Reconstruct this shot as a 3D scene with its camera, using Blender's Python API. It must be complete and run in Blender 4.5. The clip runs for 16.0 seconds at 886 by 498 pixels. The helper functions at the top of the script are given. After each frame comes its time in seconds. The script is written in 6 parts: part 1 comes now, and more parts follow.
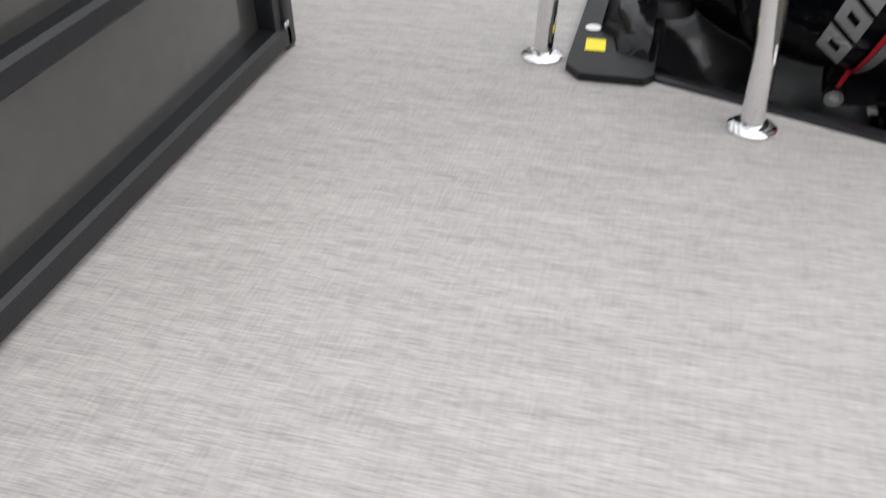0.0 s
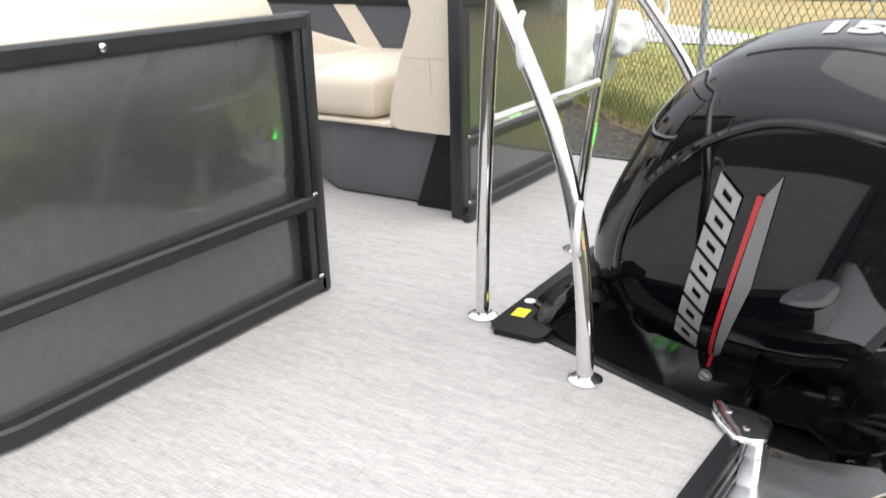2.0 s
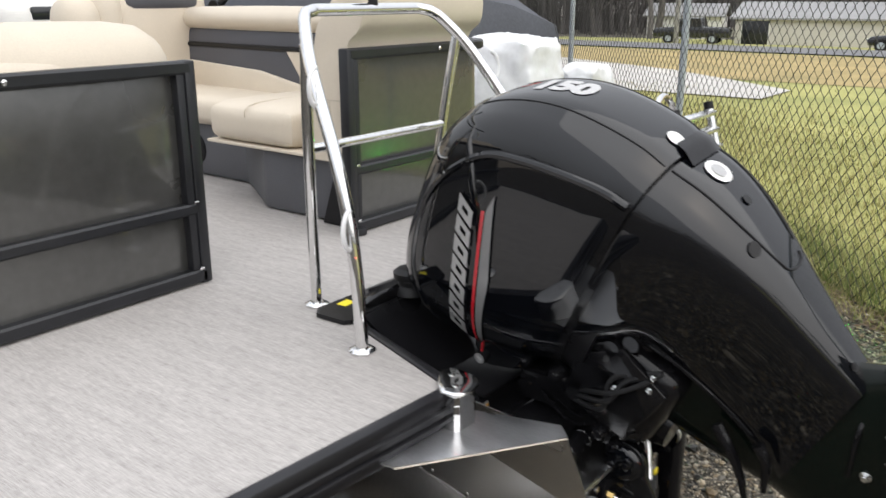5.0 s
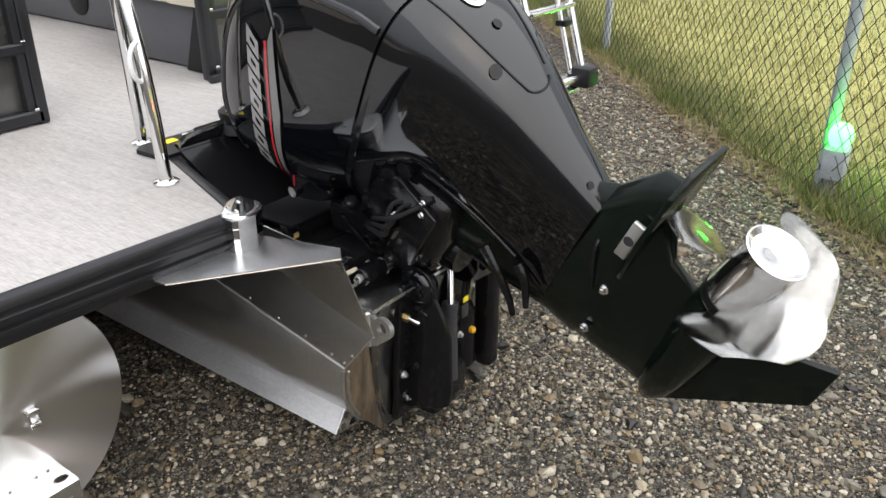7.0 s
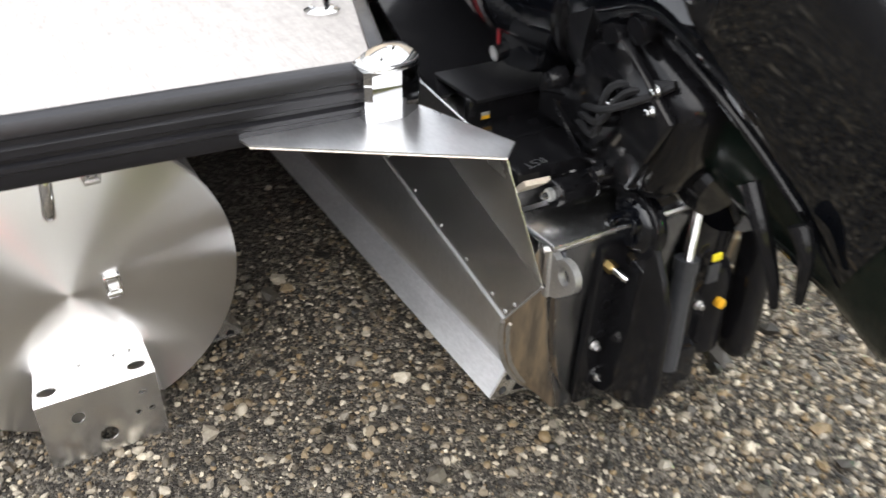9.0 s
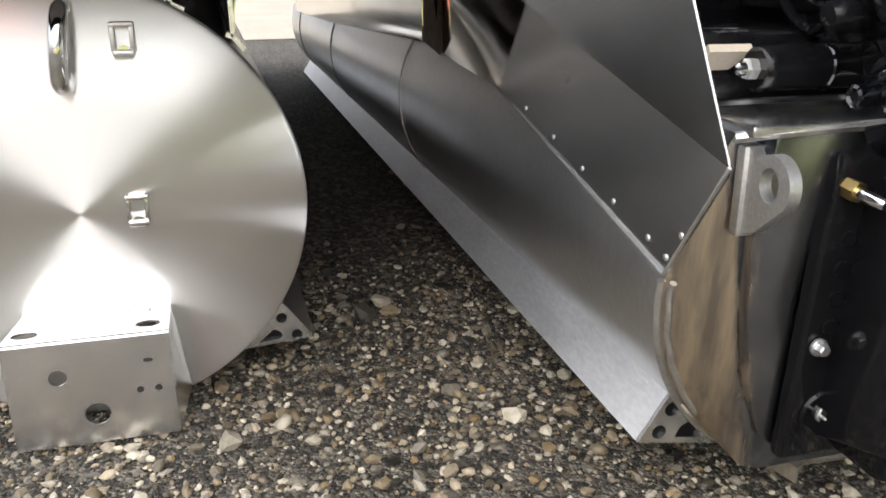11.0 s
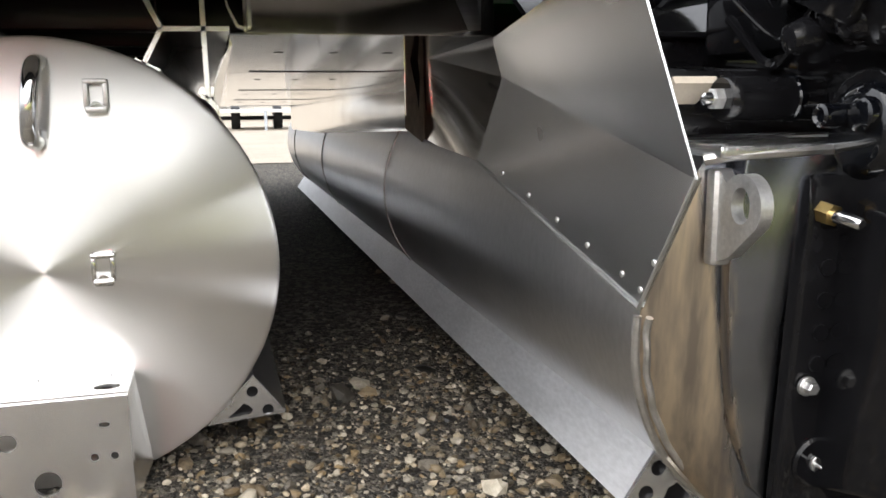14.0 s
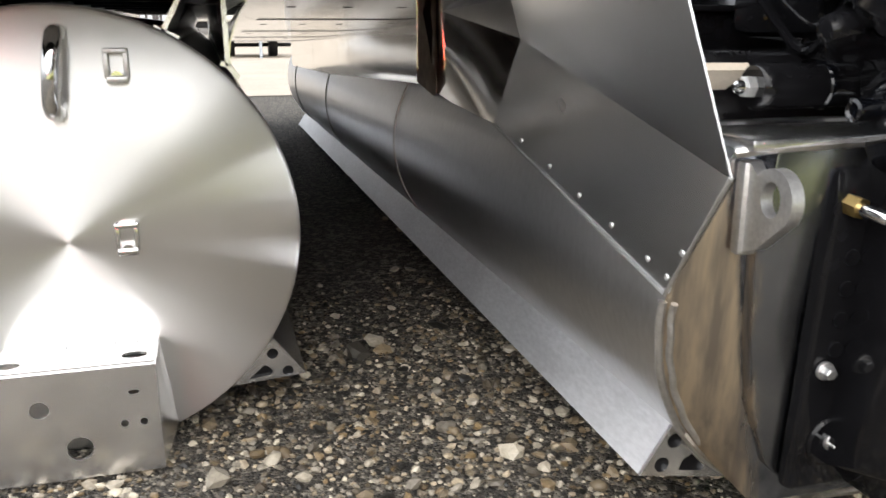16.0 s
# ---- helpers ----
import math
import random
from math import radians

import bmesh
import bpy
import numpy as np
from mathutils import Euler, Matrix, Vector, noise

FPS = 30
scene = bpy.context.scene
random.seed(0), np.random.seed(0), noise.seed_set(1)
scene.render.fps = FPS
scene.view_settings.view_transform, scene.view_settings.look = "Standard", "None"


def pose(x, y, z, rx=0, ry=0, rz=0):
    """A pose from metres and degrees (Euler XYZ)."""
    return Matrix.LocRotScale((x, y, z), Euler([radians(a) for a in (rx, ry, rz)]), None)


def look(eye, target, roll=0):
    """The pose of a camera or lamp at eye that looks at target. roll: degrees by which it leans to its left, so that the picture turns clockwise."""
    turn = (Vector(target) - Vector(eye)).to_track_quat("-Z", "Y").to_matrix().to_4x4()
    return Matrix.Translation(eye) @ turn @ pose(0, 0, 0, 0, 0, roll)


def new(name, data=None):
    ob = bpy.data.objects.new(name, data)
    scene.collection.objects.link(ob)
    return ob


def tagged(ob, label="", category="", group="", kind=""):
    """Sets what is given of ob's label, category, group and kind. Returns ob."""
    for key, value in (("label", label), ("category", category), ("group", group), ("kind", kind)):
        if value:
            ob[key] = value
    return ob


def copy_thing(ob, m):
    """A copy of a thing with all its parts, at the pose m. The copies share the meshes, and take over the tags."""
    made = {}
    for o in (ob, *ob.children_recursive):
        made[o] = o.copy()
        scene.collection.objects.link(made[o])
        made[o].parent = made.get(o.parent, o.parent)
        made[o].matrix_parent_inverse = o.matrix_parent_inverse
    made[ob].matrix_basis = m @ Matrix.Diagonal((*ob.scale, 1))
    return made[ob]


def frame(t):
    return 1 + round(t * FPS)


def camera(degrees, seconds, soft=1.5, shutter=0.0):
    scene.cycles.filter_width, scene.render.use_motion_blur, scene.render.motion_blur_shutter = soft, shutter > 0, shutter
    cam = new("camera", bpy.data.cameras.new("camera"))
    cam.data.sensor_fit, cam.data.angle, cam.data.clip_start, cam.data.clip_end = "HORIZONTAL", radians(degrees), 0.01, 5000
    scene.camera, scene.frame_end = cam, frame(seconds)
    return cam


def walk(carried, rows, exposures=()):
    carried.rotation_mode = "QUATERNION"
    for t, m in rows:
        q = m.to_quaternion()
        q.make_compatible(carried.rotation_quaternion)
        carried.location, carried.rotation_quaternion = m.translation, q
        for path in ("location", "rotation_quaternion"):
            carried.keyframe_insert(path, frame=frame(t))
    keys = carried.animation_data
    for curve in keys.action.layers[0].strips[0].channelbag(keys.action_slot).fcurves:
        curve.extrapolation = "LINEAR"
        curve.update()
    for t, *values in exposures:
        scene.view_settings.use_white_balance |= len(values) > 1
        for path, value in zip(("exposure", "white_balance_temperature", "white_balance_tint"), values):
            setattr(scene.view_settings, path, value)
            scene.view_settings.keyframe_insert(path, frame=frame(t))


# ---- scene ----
cam = camera(56.2, 16.0, soft=1.5, shutter=0.5)
PATH = [
    (0, (-0.539, 0.155, 1.359), (0.974, 0.576, 0.12), -0.7),
    (0.5, (-0.632, -0.024, 1.392), (0.974, 0.562, 0.354), -0.4),
    (1, (-0.757, -0.187, 1.455), (0.921, 0.486, 0.598), -0.5),
    (1.5, (-0.77, -0.371, 1.505), (0.882, 0.458, 0.742), -1.1),
    (2, (-0.785, -0.542, 1.563), (0.787, 0.489, 0.879), -1.4),
    (2.5, (-0.86, -0.63, 1.599), (0.73, 0.424, 0.996), -1.1),
    (3, (-0.929, -0.711, 1.618), (0.69, 0.331, 1.075), 0.1),
    (3.2, (-0.941, -0.739, 1.629), (0.688, 0.295, 1.103), 0.2),
    (5.3, (-0.801, -1.402, 1.605), (0.701, -0.227, 1.001), 0.0),
    (5.5, (-0.776, -1.472, 1.596), (0.723, -0.316, 0.951), 0.2),
    (6, (-0.67, -1.659, 1.565), (0.803, -0.538, 0.809), 0.6),
    (6.5, (-0.635, -1.733, 1.548), (0.82, -0.653, 0.701), 0.1),
    (7, (-0.628, -1.742, 1.539), (0.819, -0.668, 0.673), 0.1),
    (7.5, (-0.592, -1.734, 1.507), (0.814, -0.614, 0.63), 0.4),
    (8, (-0.479, -1.641, 1.414), (0.828, -0.459, 0.468), 0.1),
    (8.5, (-0.283, -1.513, 1.316), (0.89, -0.272, 0.277), 1.1),
    (9, (-0.02, -1.435, 1.232), (0.818, 0.026, 0.155), 0.5),
    (9.5, (0.153, -1.321, 1.056), (0.795, 0.26, 0.012), 0.7),
    (9.7, (0.179, -1.263, 0.956), (0.775, 0.373, -0.029), 0.1),
    (11.8, (0.211, -1.228, 0.625), (0.687, 0.656, 0.151), -0.7),
    (12, (0.215, -1.227, 0.613), (0.687, 0.671, 0.194), -1.0),
    (12.5, (0.217, -1.225, 0.587), (0.692, 0.69, 0.254), -1.8),
    (13, (0.229, -1.228, 0.565), (0.71, 0.686, 0.243), -1.3),
    (13.5, (0.236, -1.235, 0.557), (0.726, 0.677, 0.233), -1.0),
    (14, (0.237, -1.236, 0.551), (0.755, 0.664, 0.2), -0.5),
    (14.5, (0.236, -1.237, 0.545), (0.776, 0.647, 0.149), 0.1),
    (15, (0.238, -1.236, 0.543), (0.789, 0.637, 0.109), 0.3),
    (15.5, (0.233, -1.234, 0.556), (0.779, 0.634, 0.096), 0.2),
    (16, (0.202, -1.224, 0.613), (0.721, 0.637, 0.094), 0.0),
]
EXPOSURES = [(0.0, -0.48), (0.5, -0.22), (1.0, 0.18), (1.5, 0.28), (2.5, -0.12), (3.2, -0.34), (5.3, -0.31), (6.5, -0.03), (8.0, 0.1), (9.5, 0.61), (12.0, 0.6), (16.0, 0.64)]
SKY, SUN = 0.104, 2.3

walk(cam, [(t, look(eye, target, roll)) for t, eye, target, roll in PATH], EXPOSURES)

# ---- world and light: a bright overcast day ----
world = bpy.data.worlds.new("overcast_sky")
scene.world = world
world.use_nodes = True
wn = world.node_tree.nodes
sky = wn.new("ShaderNodeTexSky")
sky.sky_type, sky.sun_disc = "NISHITA", False
sky.sun_elevation, sky.sun_rotation = radians(54), radians(195)
sky.air_density, sky.dust_density, sky.ozone_density = 1.0, 6.0, 0.6
soft = wn.new("ShaderNodeMix")
soft.data_type = "RGBA"
soft.inputs[0].default_value = 0.75
# overcast: the zenith about three times as bright as the horizon
wco, wsep, grey_sky = wn.new("ShaderNodeTexCoord"), wn.new("ShaderNodeSeparateXYZ"), wn.new("ShaderNodeValToRGB")
world.node_tree.links.new(wco.outputs["Generated"], wsep.inputs[0])
world.node_tree.links.new(wsep.outputs[2], grey_sky.inputs[0])
grey_sky.color_ramp.elements[0].position, grey_sky.color_ramp.elements[0].color = 0.0, (8.5, 8.6, 8.8, 1)
grey_sky.color_ramp.elements[1].position, grey_sky.color_ramp.elements[1].color = 1.0, (22.5, 23.1, 24.5, 1)
mid_sky = grey_sky.color_ramp.elements.new(0.35)
mid_sky.color = (15.5, 15.9, 16.7, 1)
world.node_tree.links.new(sky.outputs[0], soft.inputs[6])
world.node_tree.links.new(grey_sky.outputs[0], soft.inputs[7])
world.node_tree.links.new(soft.outputs[2], wn["Background"].inputs[0])
wn["Background"].inputs[1].default_value = SKY

sun = new("sun", bpy.data.lights.new("sun", "SUN"))
sun.data.energy, sun.data.angle, sun.data.color = SUN, radians(105), (1.0, 0.97, 0.93)
sun.matrix_world = look((0, 0, 10), (1.8, 7.0, 0))


# ---- materials ----
def shader(name):
    m = bpy.data.materials.new(name)
    m.use_nodes = True
    return m, m.node_tree.nodes, m.node_tree.links, m.node_tree.nodes["Principled BSDF"]


def mat(name, base, rough=0.5, metal=0.0, var=0.12, scale=6.0, bump=0.0, bscale=90.0, coat=0.0, stretch=(1, 1, 1), dirt=None, rvar=0.1, spec=0.5, coat_rough=0.03):
    """A surface whose colour, roughness and relief vary at two scales."""
    m, n, l, p = shader(name)
    co = n.new("ShaderNodeTexCoord")
    mp = n.new("ShaderNodeMapping")
    mp.inputs["Scale"].default_value = stretch
    l.new(co.outputs["Object"], mp.inputs[0])
    big = n.new("ShaderNodeTexNoise")
    big.inputs["Scale"].default_value, big.inputs["Detail"].default_value = scale, 5
    fine = n.new("ShaderNodeTexNoise")
    fine.inputs["Scale"].default_value, fine.inputs["Detail"].default_value = bscale, 3
    l.new(mp.outputs[0], big.inputs[0]), l.new(mp.outputs[0], fine.inputs[0])
    both = n.new("ShaderNodeMath")
    both.operation = "ADD"
    l.new(big.outputs[0], both.inputs[0]), l.new(fine.outputs[0], both.inputs[1])
    ramp = n.new("ShaderNodeValToRGB")
    ramp.color_ramp.elements[0].position, ramp.color_ramp.elements[1].position = 0.35, 0.65
    lo = dirt or [c * (1 - var) for c in base]
    ramp.color_ramp.elements[0].color = (*lo, 1)
    ramp.color_ramp.elements[1].color = (*[min(1, c * (1 + var)) for c in base], 1)
    half = n.new("ShaderNodeMath")
    half.operation, half.inputs[1].default_value = "MULTIPLY", 0.5
    l.new(both.outputs[0], half.inputs[0]), l.new(half.outputs[0], ramp.inputs[0]), l.new(ramp.outputs[0], p.inputs["Base Color"])
    rr = n.new("ShaderNodeMapRange")
    rr.inputs[3].default_value, rr.inputs[4].default_value = max(0.02, rough - rvar), min(1, rough + rvar)
    l.new(big.outputs[0], rr.inputs[0]), l.new(rr.outputs[0], p.inputs["Roughness"])
    p.inputs["Metallic"].default_value, p.inputs["Coat Weight"].default_value, p.inputs["Coat Roughness"].default_value = metal, coat, 0.03
    p.inputs["Coat Roughness"].default_value = coat_rough
    p.inputs["Specular IOR Level"].default_value = spec
    if bump:
        b = n.new("ShaderNodeBump")
        b.inputs["Strength"].default_value, b.inputs["Distance"].default_value = bump, 0.004
        l.new(fine.outputs[0], b.inputs["Height"]), l.new(b.outputs[0], p.inputs["Normal"])
    return m


def gravel_material():
    m, n, l, p = shader("gravel")
    co = n.new("ShaderNodeTexCoord")
    cols = [(0.011, 0.0095, 0.008), (0.068, 0.058, 0.046), (0.02, 0.018, 0.015), (0.23, 0.205, 0.165), (0.036, 0.029, 0.02), (0.1, 0.09, 0.076)]
    v1 = n.new("ShaderNodeTexVoronoi")
    v1.inputs["Scale"].default_value = 75
    v2 = n.new("ShaderNodeTexVoronoi")
    v2.inputs["Scale"].default_value = 190
    big = n.new("ShaderNodeTexNoise")
    big.inputs["Scale"].default_value, big.inputs["Detail"].default_value = 1.6, 6
    for t in (v1, v2, big):
        l.new(co.outputs["Object"], t.inputs["Vector"])
    def ramp_of(src):
        r = n.new("ShaderNodeValToRGB")
        r.color_ramp.interpolation = "CONSTANT"
        while len(r.color_ramp.elements) < len(cols):
            r.color_ramp.elements.new(0.5)
        for i, c in enumerate(cols):
            r.color_ramp.elements[i].position, r.color_ramp.elements[i].color = i / len(cols), (*c, 1)
        l.new(src.outputs["Color"], r.inputs[0])
        return r
    a, b = ramp_of(v1), ramp_of(v2)
    mix = n.new("ShaderNodeMix")
    mix.data_type = "RGBA"
    l.new(big.outputs[0], mix.inputs[0]), l.new(a.outputs[0], mix.inputs[6]), l.new(b.outputs[0], mix.inputs[7])
    l.new(mix.outputs[2], p.inputs["Base Color"])
    p.inputs["Roughness"].default_value = 0.85
    h = n.new("ShaderNodeMath")
    h.operation = "ADD"
    l.new(v1.outputs["Distance"], h.inputs[0]), l.new(v2.outputs["Distance"], h.inputs[1])
    bp = n.new("ShaderNodeBump")
    bp.invert = True
    bp.inputs["Strength"].default_value, bp.inputs["Distance"].default_value = 1.0, 0.012
    l.new(h.outputs[0], bp.inputs["Height"]), l.new(bp.outputs[0], p.inputs["Normal"])
    return m


def island_material(name, cols, rough=0.8, per_object=False):
    """Each piece takes one of a few colours."""
    m, n, l, p = shader(name)
    src = n.new("ShaderNodeObjectInfo") if per_object else n.new("ShaderNodeNewGeometry")
    r = n.new("ShaderNodeValToRGB")
    while len(r.color_ramp.elements) < len(cols):
        r.color_ramp.elements.new(0.5)
    for i, c in enumerate(cols):
        r.color_ramp.elements[i].position, r.color_ramp.elements[i].color = i / len(cols), (*c, 1)
    l.new(src.outputs["Random" if per_object else "Random Per Island"], r.inputs[0])
    co, ns = n.new("ShaderNodeTexCoord"), n.new("ShaderNodeTexNoise")
    ns.inputs["Scale"].default_value = 160
    l.new(co.outputs["Object"], ns.inputs["Vector"])
    mx = n.new("ShaderNodeMix")
    mx.data_type, mx.blend_type = "RGBA", "MULTIPLY"
    mx.inputs[0].default_value = 0.6
    l.new(r.outputs[0], mx.inputs[6]), l.new(ns.outputs[0], mx.inputs[7]), l.new(mx.outputs[2], p.inputs["Base Color"])
    p.inputs["Roughness"].default_value = rough
    return m


def pod_material():
    """Clean sheet in the middle, darkened for reflections; heat-stained brown towards the weld."""
    m, n, l, p = shader("heat_stained_pod")
    co, sep, ns = n.new("ShaderNodeTexCoord"), n.new("ShaderNodeSeparateXYZ"), n.new("ShaderNodeTexNoise")
    l.new(co.outputs["Object"], sep.inputs[0])
    mp = n.new("ShaderNodeMapping")
    mp.inputs["Scale"].default_value = (55, 45, 7)
    l.new(co.outputs["Object"], mp.inputs[0]), l.new(mp.outputs[0], ns.inputs[0])
    ns.inputs["Scale"].default_value, ns.inputs["Detail"].default_value = 1.0, 5
    def calc(op, a, b):
        k = n.new("ShaderNodeMath")
        k.operation = op
        for i, v in enumerate((a, b)):
            if isinstance(v, (int, float)):
                k.inputs[i].default_value = v
            else:
                l.new(v, k.inputs[i])
        return k.outputs[0]
    off = calc("ABSOLUTE", calc("SUBTRACT", sep.outputs[0], 0.955), 0)
    edge = calc("ADD", calc("MULTIPLY", calc("SUBTRACT", sep.outputs[2], 0.15), 0.2), 0.178)
    d = calc("ADD", calc("SUBTRACT", off, edge), calc("MULTIPLY", calc("SUBTRACT", ns.outputs[0], 0.5), 0.05))
    mr = n.new("ShaderNodeMapRange")
    mr.inputs[1].default_value, mr.inputs[2].default_value = -0.006, 0.01
    l.new(d, mr.inputs[0])
    stain = n.new("ShaderNodeValToRGB")
    stain.color_ramp.elements[0].position, stain.color_ramp.elements[0].color = 0.36, (0.4, 0.345, 0.29, 1)
    stain.color_ramp.elements[1].position, stain.color_ramp.elements[1].color = 0.66, (0.78, 0.66, 0.5, 1)
    l.new(ns.outputs[0], stain.inputs[0])
    mx = n.new("ShaderNodeMix")
    mx.data_type = "RGBA"
    # plain aluminium tone lowered to imitate the dark things it mirrors
    mx.inputs[6].default_value = (0.27, 0.285, 0.32, 1)
    l.new(mr.outputs[0], mx.inputs[0]), l.new(stain.outputs[0], mx.inputs[7]), l.new(mx.outputs[2], p.inputs["Base Color"])
    rg = n.new("ShaderNodeMapRange")
    rg.inputs[3].default_value, rg.inputs[4].default_value = 0.2, 0.36
    l.new(mr.outputs[0], rg.inputs[0]), l.new(rg.outputs[0], p.inputs["Roughness"])
    p.inputs["Metallic"].default_value = 1.0
    return m


def deck_material():
    """Woven vinyl: pale and dark threads, streaked along the boat."""
    m, n, l, p = shader("woven_vinyl")
    co = n.new("ShaderNodeTexCoord")
    outs = []
    for sc, det in (((420, 34, 1), 2), ((60, 7, 1), 3), ((2.2, 1.4, 1), 4), ((38, 330, 1), 1)):
        mp, ns = n.new("ShaderNodeMapping"), n.new("ShaderNodeTexNoise")
        mp.inputs["Scale"].default_value = sc
        ns.inputs["Scale"].default_value, ns.inputs["Detail"].default_value = 1.0, det
        l.new(co.outputs["Object"], mp.inputs[0]), l.new(mp.outputs[0], ns.inputs[0])
        outs.append(ns)
    acc = None
    for ns, w in zip(outs, (0.45, 0.24, 0.12, 0.19)):
        k = n.new("ShaderNodeMath")
        k.operation, k.inputs[1].default_value = "MULTIPLY", w
        l.new(ns.outputs[0], k.inputs[0])
        if acc:
            s = n.new("ShaderNodeMath")
            s.operation = "ADD"
            l.new(acc.outputs[0], s.inputs[0]), l.new(k.outputs[0], s.inputs[1])
            acc = s
        else:
            acc = k
    r = n.new("ShaderNodeValToRGB")
    r.color_ramp.elements[0].position, r.color_ramp.elements[0].color = 0.32, (0.255, 0.243, 0.232, 1)
    r.color_ramp.elements[1].position, r.color_ramp.elements[1].color = 0.66, (0.49, 0.466, 0.451, 1)
    l.new(acc.outputs[0], r.inputs[0]), l.new(r.outputs[0], p.inputs["Base Color"])
    p.inputs["Roughness"].default_value = 0.6
    b = n.new("ShaderNodeBump")
    b.inputs["Strength"].default_value, b.inputs["Distance"].default_value = 0.35, 0.0015
    l.new(acc.outputs[0], b.inputs["Height"]), l.new(b.outputs[0], p.inputs["Normal"])
    return m


def turned_aluminium():
    """Aluminium brushed in circles round the middle of the disc."""
    m, n, l, p = shader("turned_aluminium")
    p.inputs["Base Color"].default_value = (0.88, 0.87, 0.855, 1)
    p.inputs["Metallic"].default_value, p.inputs["Roughness"].default_value = 1.0, 0.33
    p.inputs["Anisotropic"].default_value, p.inputs["Anisotropic Rotation"].default_value = 1.0, 0.25
    tg = n.new("ShaderNodeTangent")
    tg.direction_type, tg.axis = "RADIAL", "Y"
    l.new(tg.outputs[0], p.inputs["Tangent"])
    co, sep = n.new("ShaderNodeTexCoord"), n.new("ShaderNodeVectorMath")
    sep.operation = "LENGTH"
    l.new(co.outputs["Object"], sep.inputs[0])
    ns = n.new("ShaderNodeTexNoise")
    ns.noise_dimensions = "1D"
    ns.inputs["Scale"].default_value, ns.inputs["Detail"].default_value = 420, 2
    l.new(sep.outputs["Value"], ns.inputs["W"])
    rr = n.new("ShaderNodeMapRange")
    rr.inputs[3].default_value, rr.inputs[4].default_value = 0.27, 0.35
    l.new(ns.outputs[0], rr.inputs[0]), l.new(rr.outputs[0], p.inputs["Roughness"])
    return m


SKIN = mat("mirror_bright_aluminium", (0.8, 0.765, 0.71), 0.11, 1.0, 0.1, 3, 0.0, 12, stretch=(1, 0.5, 1), rvar=0.06)
ALU = mat("mill_aluminium", (0.84, 0.845, 0.85), 0.26, 1.0, 0.04, 5, 0.0, 120, stretch=(2, 0.8, 2), rvar=0.04)
ALU_TUBE = mat("rolled_aluminium", (0.86, 0.865, 0.88), 0.33, 1.0, 0.06, 2.5, 0.0, 60, stretch=(1, 2, 1), rvar=0.05)
ALU_DULL = mat("stained_aluminium", (0.6, 0.55, 0.48), 0.36, 1.0, 0.25, 5, 0.06, 40, stretch=(5, 1, 0.8))
ALU_SATIN = mat("satin_aluminium", (0.9, 0.91, 0.93), 0.36, 1.0, 0.06, 9, 0.05, 90, stretch=(2, 0.7, 2), rvar=0.2)
ALU_STRAKE = mat("brushed_strake_aluminium", (0.84, 0.85, 0.87), 0.48, 0.8, 0.1, 7, 0.05, 90, stretch=(2, 0.7, 2), rvar=0.12)
ALU_CAST = mat("cast_aluminium", (0.7, 0.7, 0.69), 0.42, 0.9, 0.12, 8, 0.15, 200)
WELD = mat("weld_bead", (0.7, 0.69, 0.67), 0.4, 1.0, 0.12, 30, 0.22, 160)
DISC = turned_aluminium()
OFF_WHITE = mat("off_white_decal", (0.48, 0.48, 0.48), 0.4, 0.0, 0.05, 10)
ORANGE = mat("amber_cap", (0.75, 0.4, 0.02), 0.4, 0.0, 0.06, 20)
CHROME = mat("polished_stainless", (0.78, 0.78, 0.78), 0.06, 1.0, 0.04, 4, rvar=0.03)
# same steel with a darkened base, so the bumper skirt's reflections look dimmer
CHROME_DARK = mat("darkened_stainless", (0.55, 0.55, 0.55), 0.07, 1.0, 0.08, 8, rvar=0.06)
PROP = mat("polished_propeller_steel", (0.66, 0.65, 0.63), 0.12, 1.0, 0.05, 6, rvar=0.06)
MOTOR = mat("black_gloss_paint", (0.0032, 0.0037, 0.0052), 0.04, 0.0, 0.3, 5, rvar=0.02, spec=0.64)
MOTOR_DARK = mat("black_lower_unit_paint", (0.003, 0.0062, 0.0044), 0.15, 0.0, 0.3, 6, 0.03, 120, spec=0.3)
BLACK = mat("black_satin_plastic", (0.006, 0.006, 0.007), 0.35, 0.0, 0.3, 10, 0.1, 150, spec=0.3)
BLACK_WET = mat("black_moulded_plastic", (0.0075, 0.0075, 0.0085), 0.08, 0.0, 0.3, 10, 0.04, 60, spec=0.3)
RUBBER = mat("black_rubber", (0.012, 0.012, 0.013), 0.5, 0.0, 0.3, 14, 0.1, 120, spec=0.3)
TRIM = mat("black_anodised_trim", (0.018, 0.018, 0.021), 0.33, 0.3, 0.25, 8, 0.05, 120, stretch=(0.5, 6, 6))
POWDER = mat("black_powder_coat", (0.012, 0.013, 0.016), 0.38, 0.0, 0.25, 12, 0.12, 260)
PANEL = mat("grey_fence_skin", (0.09, 0.09, 0.087), 0.3, 0.5, 0.12, 2.0, 0.01, 30, coat=1.0, coat_rough=0.075)
CREAM = mat("cream_vinyl", (0.62, 0.55, 0.45), 0.5, 0.0, 0.07, 4, 0.12, 260)
CREAM_SEAM = mat("cream_stitching", (0.5, 0.44, 0.35), 0.7, 0.0, 0.1, 30)
GREY_VINYL = mat("charcoal_vinyl", (0.075, 0.077, 0.09), 0.5, 0.0, 0.12, 4, 0.12, 260)
SEAT_BASE = mat("grey_moulded_seat_base", (0.085, 0.087, 0.097), 0.5, 0.0, 0.1, 5, 0.12, 180)
